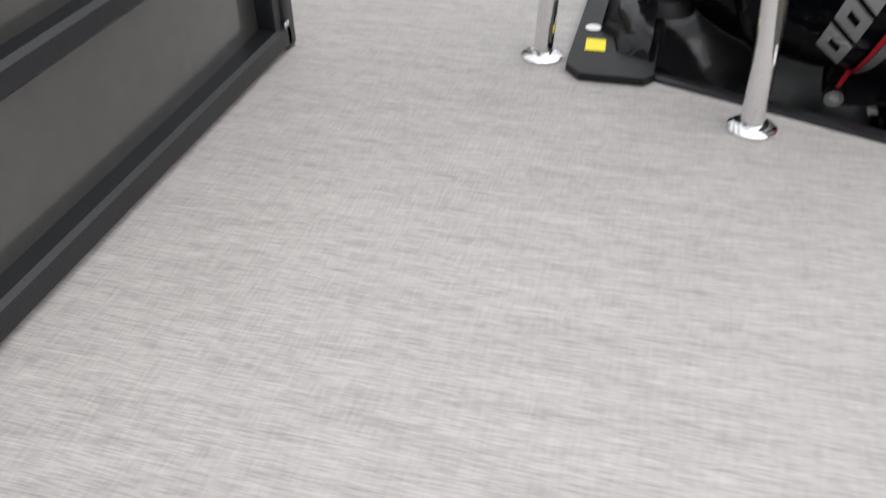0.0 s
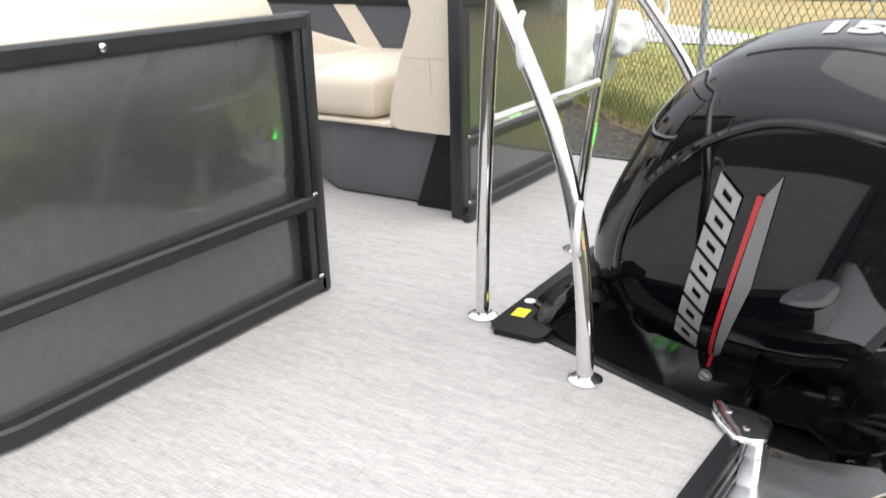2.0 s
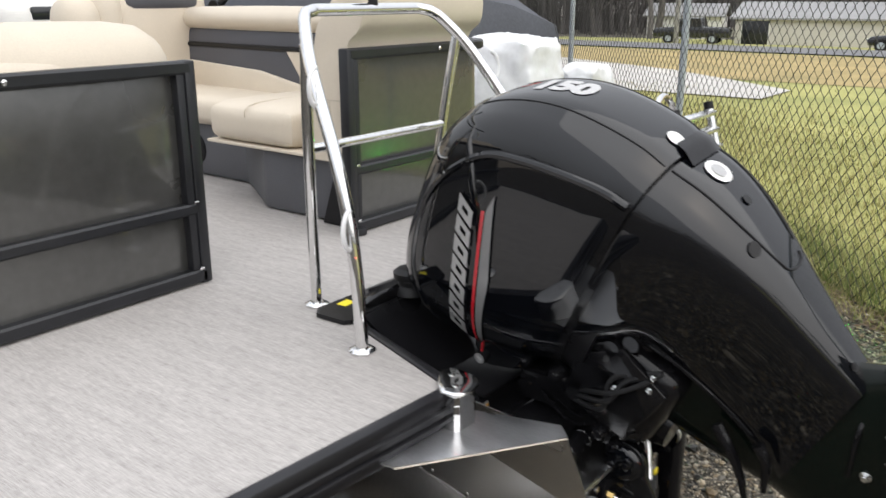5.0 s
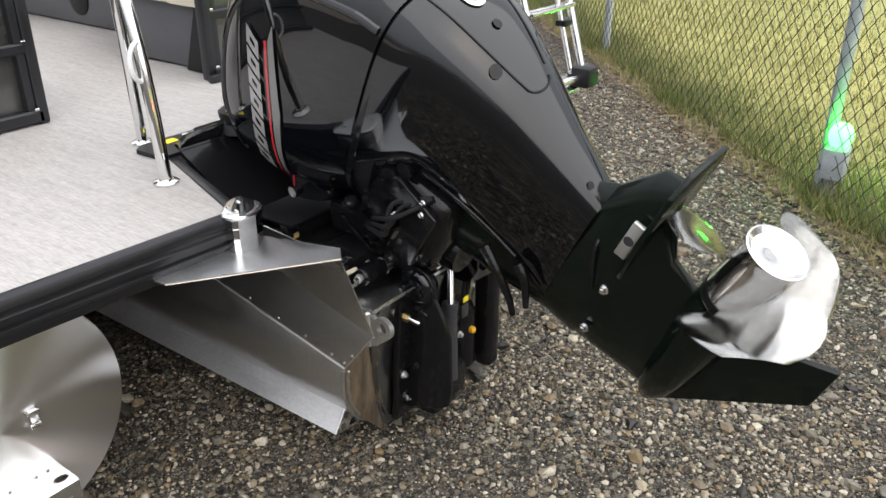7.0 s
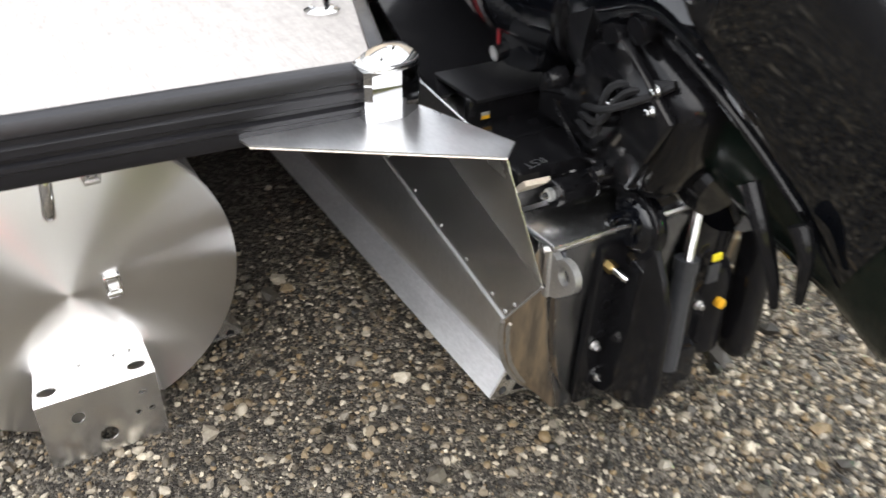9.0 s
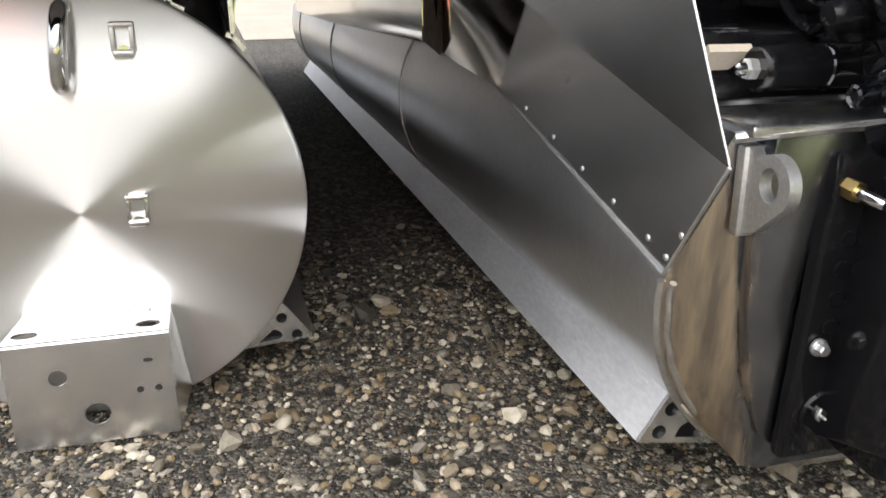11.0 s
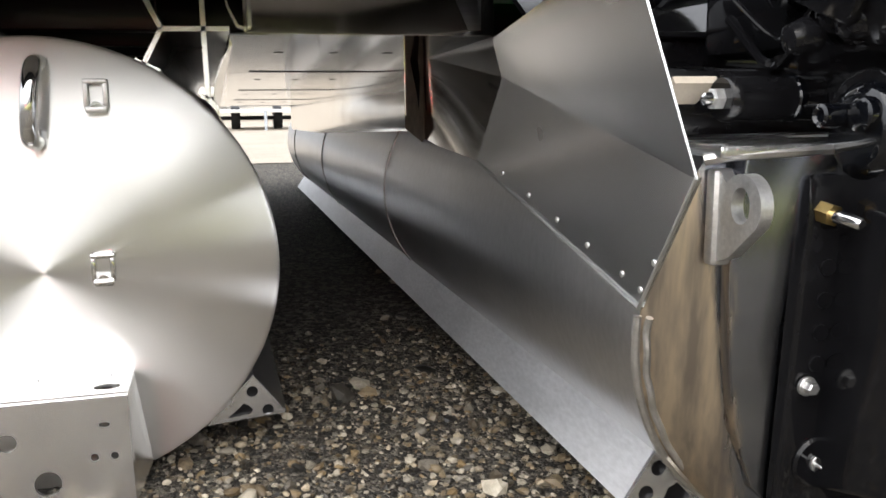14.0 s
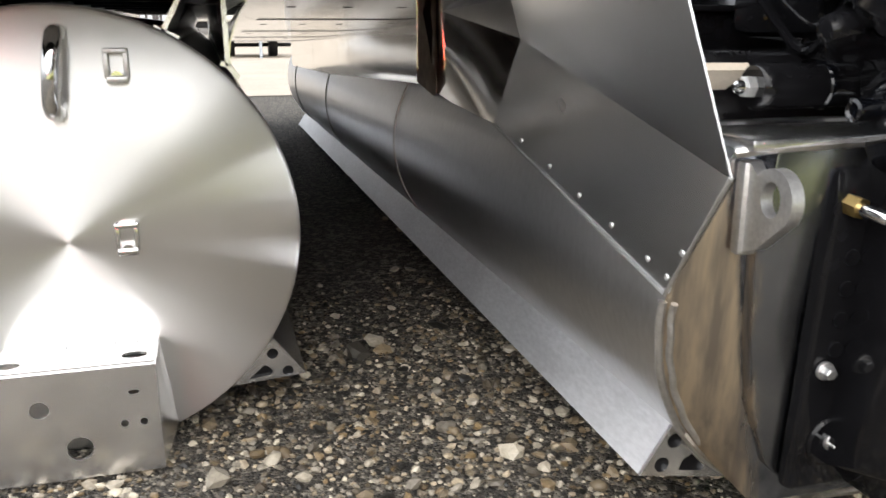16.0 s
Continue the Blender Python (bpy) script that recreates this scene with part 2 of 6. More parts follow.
SMOKE = mat("smoke_grey_decal", (0.22, 0.22, 0.22), 0.2, 0.2, 0.06, 10)
SILVER = mat("silver_decal", (0.42, 0.42, 0.42), 0.3, 0.4, 0.06, 10)
RED = mat("red_decal", (0.5, 0.02, 0.03), 0.25, 0.0, 0.08, 10, coat=0.6)
WHITE = mat("white_decal", (0.8, 0.8, 0.78), 0.4, 0.0, 0.05, 10)
YELLOW = mat("yellow_label", (0.85, 0.72, 0.03), 0.45, 0.0, 0.06, 20)
BRASS = mat("brass", (0.55, 0.4, 0.16), 0.3, 1.0, 0.1, 20)
PLASTIC_WRAP = mat("white_plastic_wrap", (0.78, 0.79, 0.8), 0.35, 0.0, 0.06, 8, 0.2, 30)
GALV = mat("galvanised_steel", (0.42, 0.46, 0.5), 0.45, 0.35, 0.15, 14, 0.05, 90)
WIRE = mat("weathered_fence_wire", (0.07, 0.07, 0.06), 0.55, 0.6, 0.2, 10)
WOOD = mat("weathered_wood", (0.25, 0.24, 0.21), 0.8, 0.0, 0.25, 6, 0.5, 60, stretch=(6, 6, 0.6))
CONCRETE = mat("pale_concrete", (0.5, 0.48, 0.45), 0.85, 0.0, 0.12, 0.8, 0.4, 40)
SAND = mat("pale_sandy_lot", (0.3, 0.26, 0.21), 0.9, 0.0, 0.2, 1.2, 0.6, 30)
ASPHALT = mat("old_asphalt", (0.17, 0.17, 0.175), 0.9, 0.0, 0.15, 0.6, 0.4, 50)
HOUSE_WHITE = mat("white_siding", (0.72, 0.71, 0.68), 0.7, 0.0, 0.06, 0.8, 0.2, 12, stretch=(1, 1, 8))
HOUSE_CREAM = mat("cream_siding", (0.6, 0.57, 0.52), 0.7, 0.0, 0.06, 0.8, 0.2, 12, stretch=(1, 1, 8))
ROOF = mat("grey_roof_felt", (0.3, 0.3, 0.3), 0.9, 0.0, 0.15, 1.5, 0.3, 20)
DARK_GLASS = mat("dark_glass", (0.02, 0.022, 0.025), 0.08, 0.0, 0.1, 3)
CAR_PAINT = mat("black_car_paint", (0.012, 0.013, 0.016), 0.15, 0.0, 0.1, 3, coat=0.8)
TARP = mat("charcoal_boat_cover", (0.075, 0.08, 0.095), 0.75, 0.0, 0.15, 1.2, 0.3, 30)
TARP_BLACK = mat("black_canvas", (0.012, 0.012, 0.014), 0.7, 0.0, 0.2, 6, 0.3, 60)
BARK = mat("grey_brown_bark", (0.12, 0.11, 0.105), 0.9, 0.0, 0.25, 3, 0.6, 30)
GREY_RAM = mat("grey_painted_ram", (0.04, 0.042, 0.046), 0.3, 0.0, 0.2, 8, 0.05, 100)
GRAVEL = gravel_material()
POD = pod_material()
DECK = deck_material()
STONE_COLS = [(0.022, 0.02, 0.017), (0.32, 0.246, 0.149), (0.06, 0.052, 0.039), (0.59, 0.489, 0.34), (0.05, 0.038, 0.024), (0.366, 0.326, 0.258), (0.779, 0.697, 0.538), (0.03, 0.027, 0.024), (0.31, 0.217, 0.107), (0.14, 0.126, 0.104), (0.59, 0.523, 0.406), (0.021, 0.019, 0.015)]
STONES = island_material("mixed_river_stones", STONE_COLS, 0.42)
STONE_EACH = island_material("single_river_stone", STONE_COLS, 0.5, per_object=True)
LAWN = mat("winter_lawn", (0.33, 0.31, 0.11), 0.95, 0.0, 0.3, 0.5, 0.8, 30, dirt=(0.2, 0.22, 0.06))
LAWN_DRY = mat("dry_brown_grass", (0.36, 0.27, 0.12), 0.95, 0.0, 0.25, 0.5, 0.8, 30, dirt=(0.24, 0.2, 0.08))
LEAVES = island_material("dead_leaves", [(0.14, 0.08, 0.04), (0.25, 0.17, 0.09), (0.09, 0.06, 0.035), (0.3, 0.24, 0.14)])
BLADES = island_material("grass_blades", [(0.24, 0.28, 0.07), (0.44, 0.4, 0.15), (0.32, 0.33, 0.1), (0.5, 0.43, 0.2)])
BLADES_GREEN = island_material("green_grass_blades", [(0.1, 0.17, 0.03), (0.2, 0.26, 0.06), (0.14, 0.2, 0.04), (0.34, 0.31, 0.13)])
DIRT = mat("dirt_and_dead_leaves", (0.12, 0.09, 0.06), 0.95, 0.0, 0.35, 5, 1.0, 45)


def lamp_material():
    m, n, l, p = shader("green_lamp_glow")
    p.inputs["Base Color"].default_value = (0.3, 0.9, 0.4, 1)
    p.inputs["Emission Color"].default_value = (0.007, 1.0, 0.012, 1)
    p.inputs["Emission Strength"].default_value = 66
    return m


GREEN = lamp_material()
RED_GLOW = lamp_material()
RED_GLOW.name = "red_lamp_glow"
RED_GLOW.node_tree.nodes["Principled BSDF"].inputs["Emission Strength"].default_value = 24
RED_GLOW.node_tree.nodes["Principled BSDF"].inputs["Base Color"].default_value = (0.9, 0.2, 0.15, 1)
RED_GLOW.node_tree.nodes["Principled BSDF"].inputs["Emission Color"].default_value = (1.0, 0.04, 0.03, 1)


# ---- mesh helpers ----
def finish(name, bm, material, sharp=35):
    bmesh.ops.recalc_face_normals(bm, faces=bm.faces)
    me = bpy.data.meshes.new(name)
    for fc in bm.faces:
        fc.smooth = True
    bm.to_mesh(me)
    bm.free()
    me.set_sharp_from_angle(angle=radians(sharp))
    me.materials.append(material)
    return me


def part(name, bm, material, parent, label="", at=None, kind="", sharp=35):
    ob = new(name, finish(name, bm, material, sharp))
    ob.parent = parent
    if at is not None:
        ob.matrix_local = at
    return tagged(ob, label, kind=kind)


def thing(name, label, category, m=None, group="", kind=""):
    ob = new(name)
    ob.empty_display_size = 0.05
    if m is not None:
        ob.matrix_world = m
    return tagged(ob, label, category, group, kind)


def single(name, bm, material, label, category, m=None, group="", kind="", sharp=35):
    ob = new(name, finish(name, bm, material, sharp))
    if m is not None:
        ob.matrix_world = m
    return tagged(ob, label, category, group, kind)


def bevelled(bm, w, seg=2, angle=30):
    if w > 0:
        es = [e for e in bm.edges if len(e.link_faces) == 2 and e.calc_face_angle(0) > radians(angle)]
        bmesh.ops.bevel(bm, geom=es, offset=w, segments=seg, profile=0.5, affect="EDGES", clamp_overlap=True)
    return bm


def box(lo, hi, bev=0.004, seg=2, m=None):
    bm = bmesh.new()
    bmesh.ops.create_cube(bm, size=1)
    for v in bm.verts:
        v.co = Vector([(a + b) / 2 + c * (b - a) for a, b, c in zip(lo, hi, v.co)])
    bevelled(bm, bev, seg)
    if m is not None:
        bmesh.ops.transform(bm, matrix=m, verts=bm.verts)
    return bm


def prism(poly, axis, lo, hi, bev=0.0, seg=2):
    """A flat outline drawn in the plane across axis, from lo to hi along it. Outline pairs are (y, z), (x, z) or (x, y)."""
    bm = bmesh.new()
    def p3(a, b, d):
        return {"x": (d, a, b), "y": (a, d, b), "z": (a, b, d)}[axis]
    low = [bm.verts.new(p3(a, b, lo)) for a, b in poly]
    top = [bm.verts.new(p3(a, b, hi)) for a, b in poly]
    bm.faces.new(low[::-1]), bm.faces.new(top)
    k = len(poly)
    for i in range(k):
        bm.faces.new((low[i], low[(i + 1) % k], top[(i + 1) % k], top[i]))
    bmesh.ops.recalc_face_normals(bm, faces=bm.faces)
    return bevelled(bm, bev, seg)


def loft(rings, caps=True, closed=True):
    bm = bmesh.new()
    vs = [[bm.verts.new(p) for p in r] for r in rings]
    k = len(rings[0])
    for a, b in zip(vs, vs[1:]):
        for i in range(k if closed else k - 1):
            j = (i + 1) % k
            bm.faces.new((a[i], a[j], b[j], b[i]))
    if caps:
        bm.faces.new(vs[0][::-1]), bm.faces.new(vs[-1])
    return bm


def tube(pts, r, seg=12, caps=True, into=None):
    """A round bar along a line of points; r is one radius or one for each point."""
    bm = into or bmesh.new()
    pts = [Vector(p) for p in pts]
    rs = r if isinstance(r, (list, tuple)) else [r] * len(pts)
    tang = [(pts[min(i + 1, len(pts) - 1)] - pts[max(i - 1, 0)]).normalized() for i in range(len(pts))]
    side = tang[0].orthogonal().normalized()
    prev = None
    rings = []
    for p, t, rad in zip(pts, tang, rs):
        side = (side - t * side.dot(t)).normalized()
        up = t.cross(side)
        ring = [bm.verts.new(p + rad * (math.cos(a) * side + math.sin(a) * up)) for a in [2 * math.pi * i / seg for i in range(seg)]]
        if prev:
            for i in range(seg):
                bm.faces.new((prev[i], prev[(i + 1) % seg], ring[(i + 1) % seg], ring[i]))
        rings.append(ring)
        prev = ring
    if caps:
        bm.faces.new(rings[0][::-1]), bm.faces.new(rings[-1])
    return bm


def rounded(pts, n=6, cut=0.3):
    """A line of points with its corners turned into arcs."""
    pts = [Vector(p) for p in pts]
    out = [pts[0]]
    for a, b, c in zip(pts, pts[1:], pts[2:]):
        d = min((b - a).length, (c - b).length) * cut
        p, q = b + (a - b).normalized() * d, b + (c - b).normalized() * d
        out += [p.lerp(b, i / n).lerp(b.lerp(q, i / n), i / n) for i in range(n + 1)]
    return out + [pts[-1]]


def smooth_line(pts, n=6):
    pts = [Vector(p) for p in pts]
    ext = [2 * pts[0] - pts[1], *pts, 2 * pts[-1] - pts[-2]]
    out = []
    for p0, p1, p2, p3 in zip(ext, ext[1:], ext[2:], ext[3:]):
        for i in range(n):
            t = i / n
            out.append(0.5 * (2 * p1 + (p2 - p0) * t + (2 * p0 - 5 * p1 + 4 * p2 - p3) * t * t + (3 * p1 - p0 - 3 * p2 + p3) * t ** 3))
    return out + [pts[-1]]


def lathe(profile, seg=32, axis="y", at=(0, 0, 0)):
    """Pairs of (radius, place along the axis) turned round it."""
    rings = []
    for r, d in profile:
        ring = []
        for i in range(seg):
            a = 2 * math.pi * i / seg
            c, s = r * math.cos(a), r * math.sin(a)
            q = {"y": (c, d, s), "z": (c, s, d), "x": (d, c, s)}[axis]
            ring.append(tuple(q[k] + at[k] for k in range(3)))
        rings.append(ring)
    return loft(rings)


def bolt(r, h, axis="y", at=(0, 0, 0), six=True):
    """A hexagonal bolt head on a washer."""
    bm = lathe([(r * 1.5, 0), (r * 1.5, h * 0.25), (r * 1.4, h * 0.3)], 16, axis, at)
    b2 = lathe([(r, h * 0.3), (r, h * 0.9), (r * 0.8, h)], 6 if six else 16, axis, at)
    me = bpy.data.meshes.new("tmp")
    b2.to_mesh(me)
    bm.from_mesh(me)
    b2.free()
    bpy.data.meshes.remove(me)
    return bm


def joined(*bms):
    out = bms[0]
    for b in bms[1:]:
        me = bpy.data.meshes.new("tmp")
        b.to_mesh(me)
        out.from_mesh(me)
        b.free()
        bpy.data.meshes.remove(me)
    return out


def cushion(lo, hi, r=0.05, puff=0.012):
    """A padded block: rounded edges and slightly swollen faces."""
    bm = bmesh.new()
    bmesh.ops.create_cube(bm, size=1)
    bmesh.ops.subdivide_edges(bm, edges=bm.edges[:], cuts=9, use_grid_fill=True)
    size = [b - a for a, b in zip(lo, hi)]
    mid = [(a + b) / 2 for a, b in zip(lo, hi)]
    r = min(r, *[s / 2.01 for s in size])
    for v in bm.verts:
        p = Vector([c * s for c, s in zip(v.co, size)])
        core = Vector([max(-s / 2 + r, min(s / 2 - r, c)) for c, s in zip(p, size)])
        d = p - core
        q = core + (d.normalized() * r if d.length > 1e-6 else d)
        k = [1 - (2 * c / s) ** 2 for c, s in zip(q, size)]
        swell = Vector([(1 if q[i] > 0 else -1) * puff * max(0, k[(i + 1) % 3]) * max(0, k[(i + 2) % 3]) * (abs(q[i]) / (size[i] / 2)) for i in range(3)])
        v.co = q + swell + Vector(mid)
    return bm


def sheet(pts, thick, up=None):
    """A thin bent plate: a polygon given by its corners, thickened along its normal."""
    bm = bmesh.new()
    ps = [Vector(p) for p in pts]
    nrm = Vector((0, 0, 0))
    for a, b in zip(ps, ps[1:] + ps[:1]):
        nrm += a.cross(b)
    nrm.normalize()
    a = [bm.verts.new(p) for p in ps]
    b = [bm.verts.new(p - nrm * thick) for p in ps]
    bm.faces.new(a), bm.faces.new(b[::-1])
    for i in range(len(ps)):
        j = (i + 1) % len(ps)
        bm.faces.new((a[i], b[i], b[j], a[j]))
    return bm


def patch(a, b, c, d, thick, n=10):
    """A smooth thin sheet over four corners that need not lie in one plane."""
    a, b, c, d = [Vector(p) for p in (a, b, c, d)]
    bm = bmesh.new()
    nrm = (b - a).cross(d - a).normalized() * thick
    g = [[[bm.verts.new(a.lerp(b, i / n).lerp(d.lerp(c, i / n), j / n) - nrm * k) for k in (0, 1)] for j in range(n + 1)] for i in range(n + 1)]
    for i in range(n):
        for j in range(n):
            bm.faces.new([g[i][j][0], g[i + 1][j][0], g[i + 1][j + 1][0], g[i][j + 1][0]])
            bm.faces.new([g[i][j][1], g[i][j + 1][1], g[i + 1][j + 1][1], g[i + 1][j][1]])
    rim = [(i, 0) for i in range(n)] + [(n, j) for j in range(n)] + [(n - i, n) for i in range(n)] + [(0, n - j) for j in range(n)]
    for (i, j), (p, q) in zip(rim, rim[1:] + rim[:1]):
        bm.faces.new([g[i][j][0], g[i][j][1], g[p][q][1], g[p][q][0]])
    return bm


C = 0.955          # the boat's middle line
DZ = 0.77          # top of the deck


def ground_z(x, y):
    return -0.035 * min(max(0.0, x - 9.0), 80.0)


def terrain(xs, ys, lift, turn=None, mask=None):
    bm = bmesh.new()
    grid = {}
    for i, a in enumerate(xs):
        for j, b in enumerate(ys):
            x, y = turn(a, b) if turn else (a, b)
            grid[i, j] = bm.verts.new((x, y, ground_z(x, y) + lift))
    for i in range(len(xs) - 1):
        for j in range(len(ys) - 1):
            if mask is None or mask(xs[i], ys[j]):
                bm.faces.new((grid[i, j], grid[i + 1, j], grid[i + 1, j + 1], grid[i, j + 1]))
    return bm


def along_fence(s, d):
    """s metres along the fence line, d metres behind it."""
    h = math.sqrt(0.5)
    return 4.47 + s * h + d * h, s * h - d * h


wide = [-400, -200, -100, -60, -30, -15, -8, -4, -2, 0, 2, 4, 6, 8, 9, 12, 20, 30, 45, 60, 89, 120, 200, 400]
ground = single("ground", terrain(wide, wide, 0.0), GRAVEL, "grey and brown river gravel yard", "ground", kind="structure")
band = [-60, -40, -25, -18] + [0.75 * i - 12 for i in range(48)] + [26, 30, 45, 70]
deep = [0.02, 0.12, 0.25, 0.5] + [0.75 * i + 0.75 for i in range(24)] + [20, 25, 30, 40, 55, 75]
single("verge", terrain([i * 0.5 - 12 for i in range(70)], [-0.2, -0.1, 0.0, 0.15, 0.35], 0.004, lambda s, d: along_fence(s, d + (0.05 * math.sin(s * 3.7) + 0.03 * math.sin(s * 9.1 + 1) if d < -0.05 else 0.0))), DIRT,
       "strip of dark dirt and dead leaves along the fence", "ground", kind="structure")
single("lawn", terrain(band, deep, 0.02, lambda s, d: along_fence(s, d + (0.1 * math.sin(s * 2.3) + 0.06 * math.sin(s * 7.7 + 1) if d < 0.1 else 0.0))), LAWN, "winter lawn of yellow-green grass behind the fence", "lawn", kind="structure")
single("dry_grass", terrain([19.5, 21, 23, 25, 28, 32, 36, 40], [-30, -20, -10, -5, 0, 5, 10, 15, 20, 30, 45], 0.032), LAWN_DRY,
       "dry brown roadside grass", "lawn", kind="structure")
single("yard", terrain([-40, -20, -10, -5, 0, 3, 6, 8], [6.5, 8, 12, 20, 40, 58], 0.008), SAND, "pale dry gravel lot ahead of the boat", "ground", kind="structure")
path_bm = bmesh.new()
for quad in (((14.2, 3.2), (16.8, 3.4), (22.0, 8.0), (14.2, 6.6)), ((14.2, 6.6), (22.0, 8.0), (27.0, 15.0), (19.0, 16.0))):
    path_bm.faces.new([path_bm.verts.new((x, y, ground_z(x, y) + 0.045)) for x, y in quad])
single("pavement", path_bm, CONCRETE, "pale concrete path across the lawn", "pavement", kind="structure")
single("road", terrain([41, 43, 46, 50, 53], [-60, -40, -20, -10, 0, 10, 20, 30, 45, 70], 0.08), ASPHALT, "worn grey asphalt road", "road", kind="structure")

# ---- the boat ----
boat = thing("pontoon_boat", "three-tube pontoon boat with black trim, standing on gravel", "boat")
R = 0.3175
port_aft, port_in = (-0.31, -0.215), (0.515, -0.272)
outline = [port_aft, port_in, (0.668, 0.17), (2 * C - 0.668, 0.17), (2 * C - 0.515, -0.272), (2 * C - 0.11, -0.247), (2 * C + 0.31, 0.235), (2 * C + 0.31, 4.4), (-0.31, 4.4)]
part("deck_floor", prism(outline, "z", 0.735, DZ, 0.003), DECK, boat, "pale grey woven vinyl deck covering")


def trim_rail(name, a, b, out, label=""):
    """A ribbed black edge moulding from a to b in plan; out points away from the deck."""
    prof = [(0.0, 0.006), (0.012, 0.008), (0.026, 0.003), (0.03, -0.006), (0.03, -0.018), (0.024, -0.022), (0.024, -0.03), (0.03, -0.034), (0.03, -0.046),
            (0.022, -0.05), (0.022, -0.056), (0.031, -0.06), (0.031, -0.067), (0.024, -0.071), (0.024, -0.085), (0.016, -0.098), (0.0, -0.098)]
    rings = []
    for x, y in (a, b):
        rings.append([(x + out[0] * d, y + out[1] * d, DZ + z) for d, z in prof])
    return part(name, loft(rings), TRIM, boat, label)


aft_n = Vector((port_in[1] - port_aft[1], port_aft[0] - port_in[0])).normalized()
trim_rail("edge_trim", port_aft, port_in, aft_n, "ribbed black edge moulding")
trim_rail("edge_trim", (2 * C - 0.11, -0.245), (2 * C - 0.515, -0.272), (-aft_n[0], aft_n[1]))
trim_rail("edge_trim", (2 * C + 0.31, 0.235), (2 * C - 0.11, -0.245), Vector((0.48, -0.42)).normalized())
trim_rail("edge_trim", (-0.31, -0.215), (-0.31, 4.4), (-1, 0))
trim_rail("edge_trim", (2 * C + 0.31, 0.235), (2 * C + 0.31, 4.4), (1, 0))
# flat black angle round the motor well
for sx in (1, -1):
    xs = [(C + sx * (x - C), y) for x, y in ((0.515, -0.272), (0.668, 0.17), (0.69, 0.165), (0.545, -0.272))]
    part("well_trim", prism(xs, "z", 0.67, DZ + 0.005, 0.002), TRIM, boat)


def pontoon(x0, y_end, rad, name="pontoon"):
    prof = [(rad, y_end), (rad, 3.7), (rad * 0.97, 3.95), (rad * 0.85, 4.2), (rad * 0.6, 4.45), (rad * 0.25, 4.62), (0.01, 4.66)]
    ob = part(name, loft_tube(prof, x0), ALU_TUBE, boat, "rolled aluminium pontoon tube")
    return ob


def loft_tube(prof, x0):
    return lathe([(r, y) for r, y in prof], 72, "y", (x0, 0, 0.32))


port_tube = pontoon(0.0, 0.012, R)
star_tube = pontoon(2 * C, 0.012, R)
RM = 0.293         # the middle tube is slimmer
mid_tube = pontoon(C, -0.462, RM)


def end_y(z):
    """The middle tube is cut at a slant: its foot ends further forward, and its top is cut back under the well."""
    return -0.418 - 0.16 * (z - 0.03) if z < 0.47 else -0.488 + 4.5 * (z - 0.47)


for v in mid_tube.data.vertices:
    if v.co.y < -0.4:
        v.co.y = end_y(v.co.z)
for x0, tb in ((0.0, port_tube), (2 * C, star_tube)):
    part("end_cap", lathe([(0.001, -0.004), (R * 0.5, -0.003), (R - 0.004, 0.0), (R + 0.002, 0.004), (R + 0.002, 0.012), (R - 0.01, 0.014)], 96, "y"), DISC, tb,
         "circular-brushed aluminium end cap", pose(x0, 0, 0.32))
    # weld round the rim
    part("weld", tube([(x0 + (R + 0.001) * math.cos(a), 0.014, 0.32 + (R + 0.001) * math.sin(a)) for a in [2 * math.pi * i / 90 for i in range(91)]], 0.004, 6), WELD, tb)
for yy in (0.9, 2.2, 3.4):
    part("seam_weld", tube([(C + (RM + 0.001) * math.cos(a), yy, 0.32 + (RM + 0.001) * math.sin(a)) for a in [2 * math.pi * i / 60 for i in range(61)]], 0.003, 6), WELD, mid_tube)

# fittings on the port end cap
pull = smooth_line([(0.016, -0.006, 0.606), (0.014, -0.035, 0.598), (0.008, -0.045, 0.55), (0.004, -0.035, 0.51), (0.006, -0.008, 0.5)], 8)
part("lifting_handle", tube(pull, 0.0115, 18), CHROME, port_tube, "polished bent lifting handle", sharp=80)


def cap_lug(x, z, name):
    fr = joined(box((x - 0.016, -0.016, z - 0.02), (x - 0.009, -0.002, z + 0.02), 0.002), box((x + 0.009, -0.016, z - 0.02), (x + 0.016, -0.002, z + 0.02), 0.002),
                box((x - 0.016, -0.017, z + 0.013), (x + 0.016, -0.002, z + 0.02), 0.002), box((x - 0.014, -0.02, z - 0.026), (x + 0.014, -0.002, z - 0.016), 0.003))
    part(name, fr, CHROME if z < 0.4 else ALU_CAST, port_tube, "small square lug")
    part("drain_plug", lathe([(0.008, -0.016), (0.008, -0.003)], 12, "y", (x, 0, z - 0.018)), CHROME, port_tube)


cap_lug(0.086, 0.565, "drain_lug")
cap_lug(0.078, 0.326, "drain_lug")


def holed(outlines, thick, place):
    """A plate with holes: the first outline is its edge, the others its openings; place maps (a, b, depth) to a point."""
    bm = bmesh.new()
    for pts in outlines:
        vs = [bm.verts.new((a, b, 0)) for a, b in pts]
        for i in range(len(vs)):
            bm.edges.new((vs[i], vs[(i + 1) % len(vs)]))
    bmesh.ops.triangle_fill(bm, edges=bm.edges[:], use_beauty=True, use_dissolve=False)
    geo = bmesh.ops.extrude_face_region(bm, geom=bm.faces[:])
    for v in [g for g in geo["geom"] if isinstance(g, bmesh.types.BMVert)]:
        v.co.z = thick
    for v in bm.verts:
        v.co = Vector(place(*v.co))
    return bm


